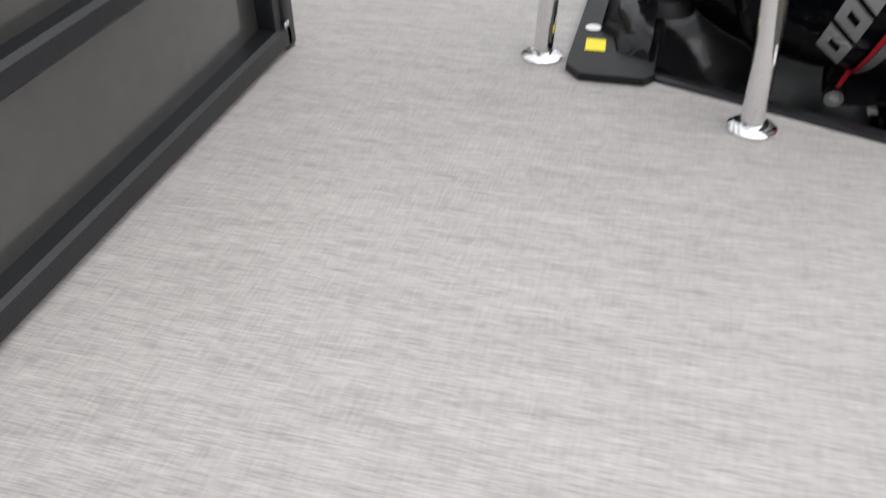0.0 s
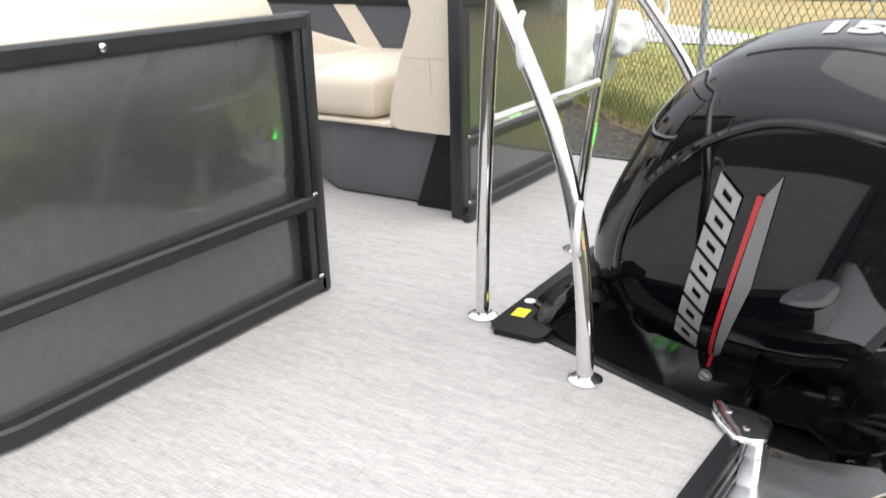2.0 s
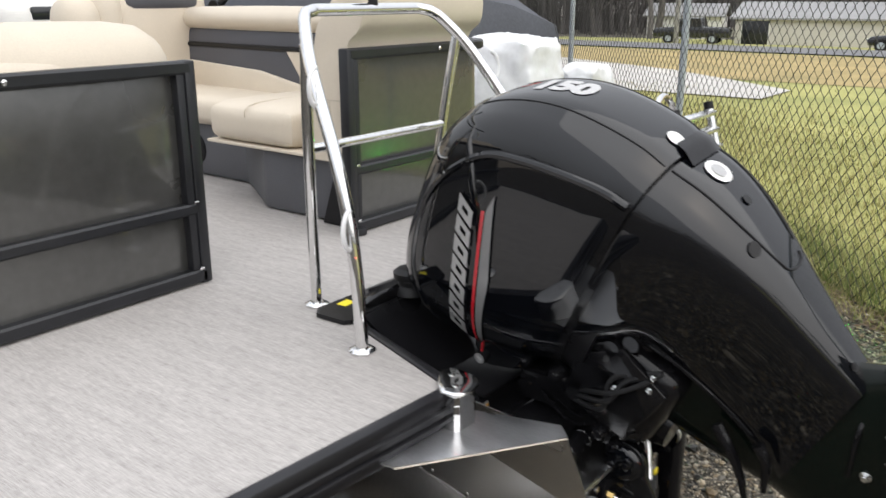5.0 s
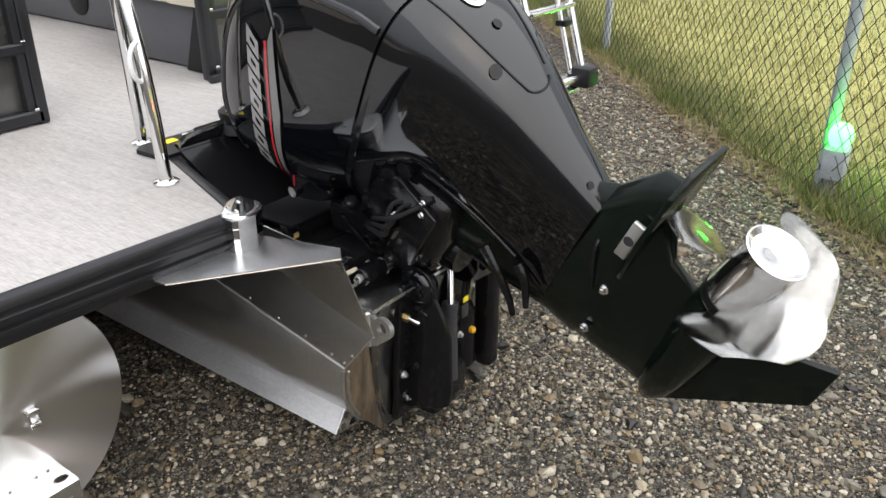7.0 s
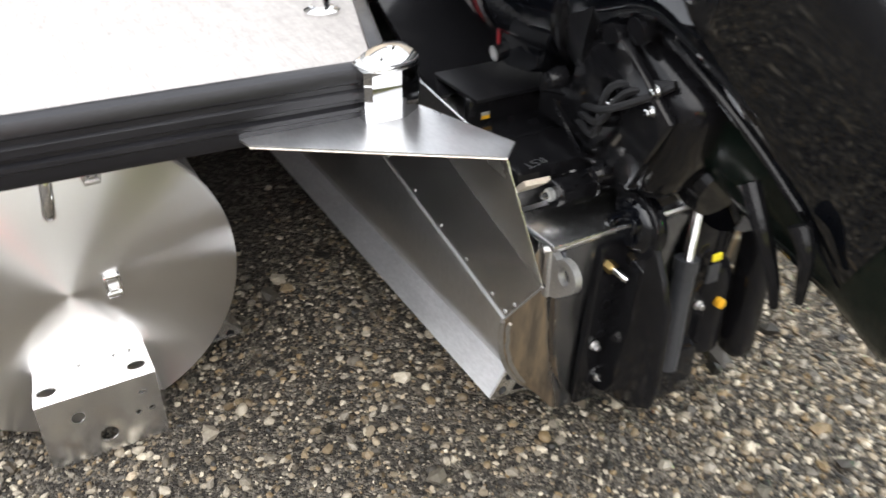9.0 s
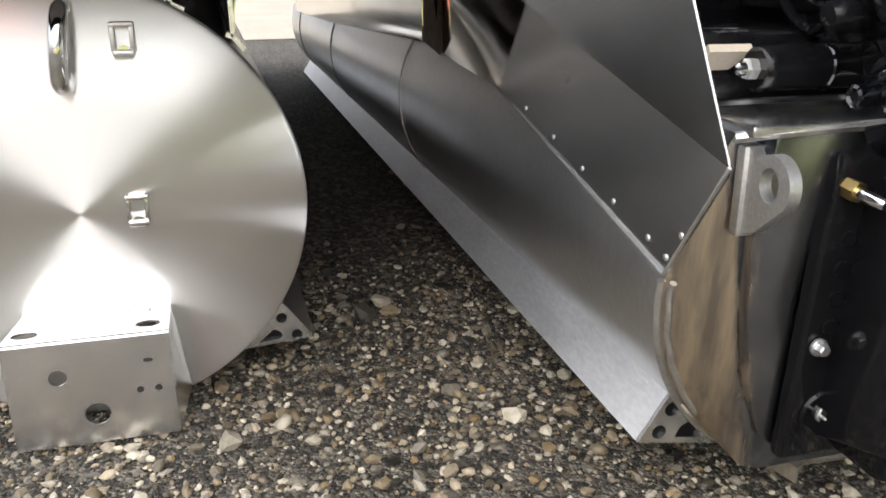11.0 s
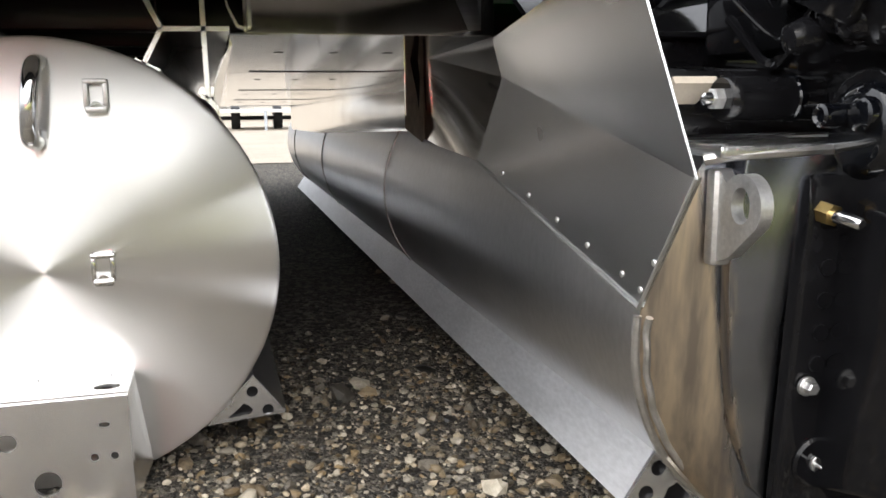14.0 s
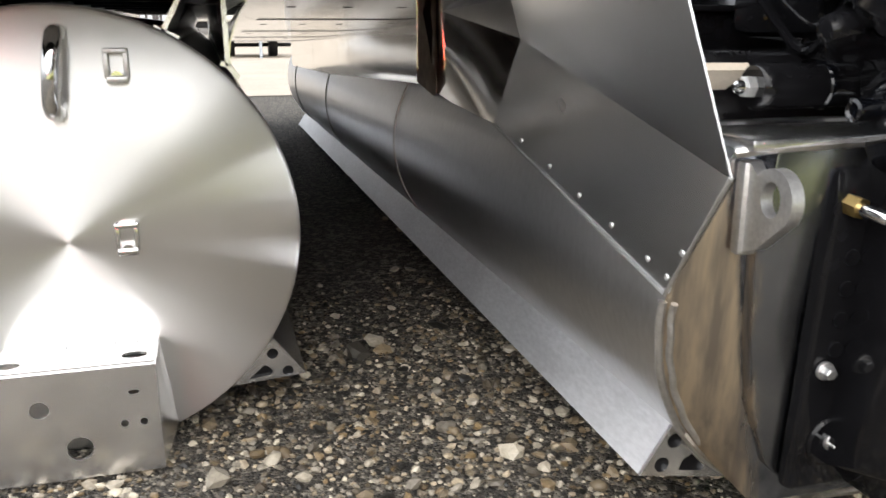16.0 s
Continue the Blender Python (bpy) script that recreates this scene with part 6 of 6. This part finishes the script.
def crumpled(lo, hi, r, amp, seed):
    bm = cushion(lo, hi, r, 0.02)
    bmesh.ops.subdivide_edges(bm, edges=bm.edges[:], cuts=1, use_grid_fill=True)
    for v in bm.verts:
        n = noise.noise_vector(v.co * 6 + Vector((seed, 0, 0))) + 0.5 * noise.noise_vector(v.co * 17 + Vector((seed, 3, 0)))
        v.co += n * amp
    return bm


part("wrapping", crumpled((-0.45, -0.15, 0.7), (0.05, 0.45, 1.33), 0.07, 0.032, 3), PLASTIC_WRAP, wrap, sharp=60)
part("wrapped_hub", crumpled((0.22, -0.3, 0.86), (0.55, 0.0, 1.12), 0.06, 0.03, 9), PLASTIC_WRAP, wrap, sharp=60)
part("hub", tube([(0.1, -0.15, 0.95), (0.34, -0.18, 0.99)], 0.07, 16), GALV, wrap)
part("fin", prism([(0.0, 0.62), (0.42, 0.72), (0.46, 0.92), (0.1, 0.94)], "y", -0.14, -0.11, 0.004), GALV, wrap, "grey drive fin")
part("leg", tube([(-0.2, 0.15, 0.0), (-0.2, 0.15, 0.75)], [0.16, 0.12], 14), GALV, wrap)

# covered boat and gear in the yard
cov = thing("covered_boat", "neighbouring boat under a charcoal cover", "boat")
def cover_ring(x, h, w):
    return [(x, -w, 0.55), (x, -w, 1.0), (x, -w * 0.85, 1.0 + (h - 1) * 0.55), (x, 0, h), (x, w * 0.85, 1.0 + (h - 1) * 0.55), (x, w, 1.0), (x, w, 0.55)]
cbm = loft([cover_ring(x, h, w) for x, h, w in ((-3.0, 1.3, 0.9), (-2.2, 2.0, 1.2), (-0.6, 2.35, 1.25), (1.2, 2.1, 1.25), (2.6, 1.6, 1.1), (3.2, 1.2, 0.7))])
bmesh.ops.transform(cbm, matrix=Matrix.Translation((6.2, 7.0, 0)) @ pose(0, 0, 0, 0, 0, -40) @ Matrix.Diagonal((1.15, 1.1, 1.12, 1)), verts=cbm.verts)
part("cover", cbm, TARP, cov)
hull = loft([[(x, y, z) for y, z in ((-w, 0.6), (-w * 0.7, 0.25), (0, 0.1), (w * 0.7, 0.25), (w, 0.6))] for x, w in ((-3.0, 0.85), (0, 1.15), (2.4, 1.0), (3.3, 0.2))])
bmesh.ops.transform(hull, matrix=Matrix.Translation((6.2, 7.0, 0)) @ pose(0, 0, 0, 0, 0, -40) @ Matrix.Diagonal((1.15, 1.1, 1.12, 1)), verts=hull.verts)
part("hull", hull, HOUSE_WHITE, cov)
bow = thing("white_bow_rail", "bright bow rail of a boat behind the lounge", "boat fitting")
part("rail", tube(rounded([(6.7, 5.3, 1.2), (6.55, 5.3, 1.7), (7.75, 5.1, 1.7), (8.1, 5.0, 1.2)], 5, 0.2), 0.03, 10), HOUSE_WHITE, bow)
part("foot", box((6.6, 4.9, 0.0), (8.2, 5.4, 1.2), 0.08), HOUSE_WHITE, bow)
con = thing("boat_console", "white boat console with a dark windscreen", "boat fitting")
part("body", cushion((2.2, 5.0, 0.6), (2.85, 5.5, 1.575), 0.12), HOUSE_WHITE, con)
part("screen", box((2.38, 4.985, 1.43), (2.72, 5.03, 1.53), 0.02), DARK_GLASS, con)
part("stand", box((2.35, 5.1, 0.0), (2.7, 5.4, 0.65), 0.03), GALV, con)

# houses and cars across the road
def house(name, x, y, w, d, h, roof_h, wall_m, label, turn=0, windows=()):
    z = ground_z(x, y)
    o = thing(name, label, "house", Matrix.Translation((x, y, z)) @ pose(0, 0, 0, 0, 0, turn))
    part("wall", box((-d / 2, -w / 2, -0.3), (d / 2, w / 2, h), 0.02), wall_m, o)
    rp = [(-d / 2 - 0.4, h - 0.05), (0, h + roof_h), (d / 2 + 0.4, h - 0.05), (d / 2 + 0.4, h + 0.08), (0, h + roof_h + 0.14), (-d / 2 - 0.4, h + 0.08)]
    part("roof", prism(rp, "y", -w / 2 - 0.35, w / 2 + 0.35), ROOF, o)
    for yy, zz, ww, hh in windows:
        wi = part("window", box((-d / 2 - 0.05, yy - ww / 2, zz), (-d / 2 - 0.01, yy + ww / 2, zz + hh), 0.01), DARK_GLASS, o)
        part("frame", box((-d / 2 - 0.04, yy - ww / 2 - 0.1, zz - 0.1), (-d / 2 - 0.005, yy + ww / 2 + 0.1, zz + hh + 0.1), 0.01), HOUSE_WHITE, wi)
    return o


house("garage", 78, 29.8, 6.6, 6, 2.1, 1.0, HOUSE_WHITE, "small white garage with a grey gable roof", 14, ((-1.2, 0.2, 0.8, 1.2),))
house("long_house", 66, 13.2, 14, 8, 1.95, 1.0, HOUSE_CREAM, "long low cream house with a grey roof", 8, ((-4.6, 0.8, 0.9, 0.6), (5.6, 0.1, 1.8, 1.7)))
house("roadside_house", 58, -14, 14, 8, 2.4, 1.8, HOUSE_WHITE, "white bungalow with a grey roof", 0, ((-3, 0.8, 1.6, 1.1), (3, 0.8, 1.6, 1.1)))
house("far_building", 10, 62, 16, 9, 3.0, 1.8, HOUSE_CREAM, "cream workshop building across the yard", -80, ((-4, 0.1, 2.4, 2.3), (3, 0.9, 1.5, 1.1)))


def car(x, y, turn, label, pickup=False):
    z = ground_z(x, y)
    o = thing("parked_pickup" if pickup else "parked_car", label, "pickup truck" if pickup else "car", Matrix.Translation((x, y, z)) @ pose(0, 0, 0, 0, 0, turn))
    if pickup:
        prof = [(-2.6, 0.45), (2.6, 0.45), (2.65, 0.8), (2.5, 1.05), (1.2, 1.12), (0.7, 1.75), (-0.7, 1.78), (-0.85, 1.15), (-2.6, 1.12), (-2.65, 0.8)]
    else:
        prof = [(-2.2, 0.35), (2.2, 0.35), (2.3, 0.65), (2.1, 0.85), (1.1, 0.95), (0.4, 1.4), (-1.0, 1.42), (-1.7, 1.0), (-2.25, 0.95), (-2.3, 0.6)]
    part("body", prism(prof, "y", -0.9, 0.9, 0.08), CAR_PAINT, o)
    zt = 1.7 if pickup else 1.36
    for s in (-1, 1):
        part("side_window", prism([(0.95 if pickup else 0.85, 1.15 if pickup else 0.98), (0.6 if pickup else 0.35, zt), (-0.65 if pickup else -0.95, zt), (-0.75 if pickup else -1.4, 1.15 if pickup else 0.98)], "y", s * 0.9 - 0.006, s * 0.9 + 0.006), DARK_GLASS, o)
        for wx in (-1.5, 1.5):
            wh = part("wheel", lathe([(0.2, -0.1), (0.34, -0.11), (0.36, -0.08), (0.36, 0.08), (0.34, 0.11), (0.2, 0.1)], 24, "y", (wx, s * 0.85, 0.36)), RUBBER, o)
            part("rim", lathe([(0.02, -0.105), (0.2, -0.1), (0.21, 0.1), (0.02, 0.105)], 18, "y", (wx, s * 0.85, 0.36)), GALV, wh)
        part("headlight", box((2.2 if not pickup else 2.55, s * 0.6 - 0.18, 0.62), (2.32 if not pickup else 2.68, s * 0.6 + 0.18, 0.76), 0.02), HOUSE_WHITE, o)
    return o


car(58, 21.5, 100, "black pickup truck parked across the road", True)
car(55, 7.2, 95, "black car parked at the roadside")
car(20, 26.5, 5, "dark pickup truck parked far off in the yard", True)

tr = thing("travel_trailer", "white travel trailer parked at the far end of the yard", "trailer", Matrix.Translation((4.5, 27, 0)))
part("body", box((-5, -1.2, 0.75), (4.2, 1.2, 2.9), 0.12, 3), HOUSE_WHITE, tr)
part("window", box((-3.0, -1.23, 1.7), (-1.6, -1.19, 2.3), 0.03), DARK_GLASS, tr)
part("door", box((1.2, -1.23, 0.85), (1.95, -1.19, 2.6), 0.02), HOUSE_CREAM, tr)
for wx in (-0.5, 0.4):
    for s in (-1, 1):
        part("wheel", lathe([(0.2, -0.1), (0.34, -0.11), (0.36, -0.08), (0.36, 0.08), (0.34, 0.11), (0.2, 0.1)], 24, "y", (wx, s * 1.05, 0.36)), RUBBER, tr)
part("axle_frame", box((-4.8, -0.9, 0.55), (5.5, 0.9, 0.75), 0.02), BLACK, tr)
part("skirt_stripe", box((-4.9, -1.225, 1.05), (4.1, -1.195, 1.2), 0.005), GALV, tr)

ut = thing("utility_trailer", "low white-framed utility trailer on black wheels in the lot", "trailer", Matrix.Translation((1.15, 17.0, 0)))
part("deck_frame", box((-0.75, -1.2, 0.36), (0.75, 1.2, 0.41), 0.01), HOUSE_WHITE, ut)
part("axle", tube([(-0.8, 0, 0.24), (0.8, 0, 0.24)], 0.04, 10), BLACK, ut)
part("jack", tube([(0.1, -1.25, 0.0), (0.1, -1.25, 0.4)], 0.03, 10), GALV, ut)
for x in (-0.45, 0.42):
    wh = part("wheel", lathe([(0.12, -0.08), (0.225, -0.09), (0.24, -0.06), (0.24, 0.06), (0.225, 0.09), (0.12, 0.08)], 22, "x", (x, 0.0, 0.24)), RUBBER, ut)
    part("rim", lathe([(0.02, -0.075), (0.13, -0.07), (0.13, 0.07), (0.02, 0.075)], 18, "x", (x, 0.0, 0.24)), GALV, wh)

# chevron road sign
sx_, sy_ = 26.0, 2.2
sg = thing("chevron_sign", "yellow road sign with a black chevron on a steel post", "road sign", Matrix.Translation((sx_, sy_, ground_z(sx_, sy_))) @ pose(0, 0, 0, 0, 0, -4))
part("post", tube([(0.03, -0.25, -0.1), (0.03, -0.25, 2.6)], 0.035, 8), GALV, sg)
part("post", tube([(0.03, 0.25, -0.1), (0.03, 0.25, 2.6)], 0.035, 8), GALV, sg)
part("plate", box((-0.03, -0.45, 1.72), (-0.01, 0.45, 2.85), 0.004), YELLOW, sg)
part("chevron", joined(sheet([(-0.034, 0.36, 2.83), (-0.034, 0.06, 2.83), (-0.034, -0.38, 2.28), (-0.034, -0.08, 2.28)], 0.002),
     sheet([(-0.034, -0.08, 2.28), (-0.034, -0.38, 2.28), (-0.034, 0.06, 1.74), (-0.034, 0.36, 1.74)], 0.002)), BLACK, sg)
flag = thing("flag", "red and white striped flag on a pole", "flag", Matrix.Translation((10.3, 6.5, 0)))
part("pole", tube([(0, 0, -0.05), (0, 0, 3.0)], 0.05, 12), HOUSE_WHITE, flag)
part("yard_arm", tube([(0, 0, 2.9), (1.1, 0, 2.9)], 0.02, 8), HOUSE_WHITE, flag)
for k in range(5):
    part("stripe", prism([(0.35 + 0.13 * k, 1.74 + 0.02 * (k % 3)), (0.48 + 0.13 * k, 1.76 - 0.02 * (k % 2)), (0.46 + 0.13 * k, 2.9), (0.33 + 0.13 * k, 2.9)], "y", -0.008 + 0.02 * (k % 2), 0.008 + 0.02 * (k % 2)), RED if k % 2 == 0 else HOUSE_WHITE, flag)
board = thing("roadside_board", "white roadside board on a post", "sign", Matrix.Translation((60, 23.4, ground_z(60, 23.4))))
part("post", tube([(0, 0, -0.1), (0, 0, 4.6)], 0.07, 10), GALV, board)
part("panel", box((-0.12, -1.0, 3.75), (-0.07, 1.0, 4.35), 0.02), HOUSE_WHITE, board)
canopy = thing("folded_canopy", "bundle of folded black canvas and tubes on a post", "canopy", Matrix.Translation((3.85, 6.6, 0)))
part("post", tube([(0, 0, 0), (0, 0, 1.4)], 0.04, 12), POWDER, canopy)
part("roll", crumpled((-0.3, -0.15, 1.25), (0.2, 0.15, 1.66), 0.08, 0.07, 5), TARP_BLACK, canopy, sharp=20)
for k in (0, 1):
    part("tube", tube([(0.1, 0.05 * k, 1.5 + 0.08 * k), (0.9, 0.1, 1.78 + 0.08 * k)], 0.02, 10), POWDER, canopy)
up_ = thing("utility_pole", "weathered wooden utility pole", "pole", Matrix.Translation((55, 21.5, ground_z(55, 21))))
part("pole", tube([(0, 0, -0.3), (0, 0, 9)], [0.17, 0.12], 12), WOOD, up_)
part("crossarm", box((-0.06, -1.1, 8.2), (0.06, 1.1, 8.35), 0.01), WOOD, up_)

# bare trees
def bare_tree(seed, h):
    rr = random.Random(seed)
    bm = bmesh.new()
    def limb(p, d, length, r, depth):
        pts = [p]
        for _ in range(4):
            d = (d + Vector((rr.uniform(-0.2, 0.2), rr.uniform(-0.2, 0.2), 0.06))).normalized()
            pts.append(pts[-1] + d * length / 4)
        tube(pts, [r, r * 0.85, r * 0.7, r * 0.58, r * 0.45], 7 if depth == 0 else (5 if depth == 1 else 3), True, bm)
        if depth < 3:
            for k in range((9, 6, 5)[depth]):
                q = pts[1 + k % 4].lerp(pts[min(4, 2 + k % 4)], rr.random())
                a = rr.uniform(0, 2 * math.pi)
                nd = (d * 0.55 + Vector((math.cos(a), math.sin(a), rr.uniform(0.1, 0.6))) * 0.8).normalized()
                limb(q, nd, length * rr.uniform(0.4, 0.62), r * 0.42, depth + 1)
    limb(Vector((0, 0, -0.2)), Vector((0, 0, 1)), h * 0.62, h * 0.022, 0)
    return bm


rt = random.Random(11)
trees = []
for i in range(3):
    t = thing("bare_tree", "bare leafless deciduous tree beyond the road", "tree", Matrix.Translation((70 + 4 * i, 30 - 16 * i, ground_z(70, 0))), "bare trees")
    part("trunk", bare_tree(20 + i, 13 + 2 * i), BARK, t)
    trees.append(t)
for i in range(22):
    x, y = rt.uniform(66, 90), -32 + 4.6 * i + rt.uniform(-2, 2)
    copy_thing(trees[i % 3], Matrix.Translation((x, y, ground_z(x, y))) @ pose(0, 0, 0, 0, 0, rt.uniform(0, 360)))


def far_woods():
    rr = random.Random(4)
    bm = bmesh.new()
    for i in range(2600):
        a = rr.uniform(-math.pi, math.pi) if i < 1000 else rr.uniform(-0.5, 1.5)
        rad = rr.uniform(95, 135)
        x, y = rad * math.cos(a), rad * math.sin(a)
        z, h = ground_z(x, y), rr.uniform(8, 15)
        lean = Vector((rr.uniform(-0.6, 0.6), rr.uniform(-0.6, 0.6), h))
        p = Vector((x, y, z - 0.3))
        tube([p, p + lean], [0.22, 0.05], 4, False, bm)
        for k in range(13):
            q = p + lean * rr.uniform(0.15, 0.95)
            b = rr.uniform(0, 2 * math.pi)
            tube([q, q + Vector((math.cos(b), math.sin(b), rr.uniform(0.5, 1.4))) * rr.uniform(1.0, 3.2)], [0.09, 0.03], 3, False, bm)
    return bm


single("far_woods", far_woods(), BARK, "distant belt of bare grey-brown woods", "woods", kind="stuff")


# grass along the fence
def grass_blades(n, seed):
    rr = np.random.RandomState(seed)
    verts, faces = [], []
    for i in range(n):
        s = rr.uniform(-7, 13)
        d = abs(rr.normal(0, 1)) * 1.7 - 0.2
        x, y = along_fence(s, d)
        z = ground_z(x, y)
        a, hgt, w = rr.uniform(0, 6.283), rr.uniform(0.03, 0.1), 0.004 + 0.002 * d
        lx_, ly_ = rr.normal(0, 0.03), rr.normal(0, 0.03)
        k = len(verts)
        verts += [(x - w * math.cos(a), y - w * math.sin(a), z), (x + w * math.cos(a), y + w * math.sin(a), z), (x + lx_, y + ly_, z + hgt)]
        faces.append((k, k + 1, k + 2))
    me = bpy.data.meshes.new("grass")
    me.from_pydata(verts, [], faces)
    me.materials.append(BLADES)
    return me


tagged(new("grass", grass_blades(60000, 2)), "short yellow-green winter grass", "grass", kind="stuff")


def fence_grass(n, seed):
    """Longer green tufts that grow through the wire."""
    rr = np.random.RandomState(seed)
    verts, faces = [], []
    for i in range(n):
        s = rr.uniform(-5, 12)
        clump = 0.5 + 0.5 * math.sin(s * 5.1) * math.sin(s * 1.7 + 1)
        if rr.rand() > 0.25 + 0.75 * clump:
            continue
        x, y = along_fence(s, abs(rr.normal(0, 0.28)) - 0.1 * clump - 0.02)
        z = ground_z(x, y)
        a, hgt, w = rr.uniform(0, 6.283), rr.uniform(0.04, 0.15), rr.uniform(0.002, 0.004)
        lx_, ly_ = rr.normal(0, 0.045), rr.normal(0, 0.045)
        k = len(verts)
        verts += [(x - w * math.cos(a), y - w * math.sin(a), z), (x + w * math.cos(a), y + w * math.sin(a), z), (x + lx_, y + ly_, z + hgt)]
        faces.append((k, k + 1, k + 2))
    me = bpy.data.meshes.new("fence_grass")
    me.from_pydata(verts, [], faces)
    me.materials.append(BLADES_GREEN)
    return me


tagged(new("fence_grass", fence_grass(60000, 12)), "longer green grass tufts along the fence foot", "grass", kind="stuff")


def leaf_litter(n, seed):
    """Curled dead leaves and clippings blown against the fence foot."""
    rr = np.random.RandomState(seed)
    verts, faces = [], []
    for i in range(n):
        x, y = along_fence(rr.uniform(-7, 12), rr.normal(-0.05, 0.2))
        a, q, w, z = rr.uniform(0, 6.283), rr.uniform(0.012, 0.035), rr.uniform(0.004, 0.014), rr.uniform(0.006, 0.02)
        c, s = math.cos(a), math.sin(a)
        k = len(verts)
        verts += [(x - c * q, y - s * q, z), (x - s * w, y + c * w, z + 0.006), (x + c * q, y + s * q, z + rr.uniform(-0.004, 0.012)), (x + s * w, y - c * w, z + 0.002)]
        faces.append((k, k + 1, k + 2, k + 3))
    me = bpy.data.meshes.new("leaf_litter")
    me.from_pydata(verts, [], faces)
    me.materials.append(LEAVES)
    return me


tagged(new("leaf_litter", leaf_litter(9000, 6)), "brown dead leaves and clippings along the fence foot", "leaves", kind="stuff")


# ---- loose stones ----
def stone_mesh(seed, size):
    rr = random.Random(seed)
    bm = bmesh.new()
    bmesh.ops.create_icosphere(bm, subdivisions=1, radius=1)
    sx, sy, sz = rr.uniform(0.8, 1.3), rr.uniform(0.7, 1.0), rr.uniform(0.45, 0.75)
    for v in bm.verts:
        v.co = Vector((v.co.x * sx, v.co.y * sy, v.co.z * sz)) * size * rr.uniform(0.82, 1.15)
    return bm


stone_kinds = [finish("stone", stone_mesh(i, 1.0), STONE_EACH, 60) for i in range(8)]
rs = random.Random(77)
for i in range(300):
    x, y = rs.uniform(-0.25, 1.7), rs.uniform(-1.5, 0.1)
    r = rs.choice((0.005, 0.006, 0.007, 0.008, 0.01, 0.013)) * rs.uniform(0.8, 1.2)
    ob = new("stone", stone_kinds[i % 8])
    ob.parent = ground
    ob.matrix_world = Matrix.Translation((x, y, r * 0.25)) @ pose(0, 0, 0, rs.uniform(-25, 25), rs.uniform(-25, 25), rs.uniform(0, 360)) @ Matrix.Diagonal((r, r, r, 1))


def pebbles(n, seed, x0, x1, y0, y1, small):
    rr = np.random.RandomState(seed)
    src = finish("stone_tmp", stone_mesh(3, 1.0), STONES, 60)
    bv = np.array([v.co[:] for v in src.vertices])
    bf = np.array([p.vertices[:] for p in src.polygons])
    bpy.data.meshes.remove(src)
    pos = np.stack([rr.uniform(x0, x1, n), rr.uniform(y0, y1, n)], 1) + rr.normal(0, 0.16, (n, 2))
    rad = small * np.exp(rr.normal(0, 0.55, n))
    a = rr.uniform(0, 6.283, n)
    tilt = rr.normal(0, 0.35, n)
    jit = 1 + rr.uniform(-0.22, 0.22, (n, len(bv)))
    v = bv[None] * jit[..., None] * rad[:, None, None] * np.stack([rr.uniform(0.8, 1.3, n), rr.uniform(0.7, 1.1, n), rr.uniform(0.7, 1.2, n)], 1)[:, None]
    z = v[..., 2] * np.cos(tilt)[:, None] + v[..., 0] * np.sin(tilt)[:, None]
    x = v[..., 0] * np.cos(tilt)[:, None] - v[..., 2] * np.sin(tilt)[:, None]
    xx = x * np.cos(a)[:, None] - v[..., 1] * np.sin(a)[:, None] + pos[:, :1]
    yy = x * np.sin(a)[:, None] + v[..., 1] * np.cos(a)[:, None] + pos[:, 1:]
    zz = z + (rad * 0.2)[:, None]
    verts = np.stack([xx, yy, zz], -1).reshape(-1, 3)
    faces = (bf[None] + (np.arange(n) * len(bv))[:, None, None]).reshape(-1, 3)
    me = bpy.data.meshes.new("pebbles")
    me.from_pydata(verts.tolist(), [], faces.tolist())
    me.materials.append(STONES)
    ob = new("pebbles", me)
    ob.parent = ground
    return tagged(ob, "loose wet river pebbles", kind="stuff")


pebbles(46000, 1, -0.8, 1.8, -1.7, 0.5, 0.0038)
pebbles(76000, 2, 1.1, 5.0, -2.2, 1.4, 0.0048)
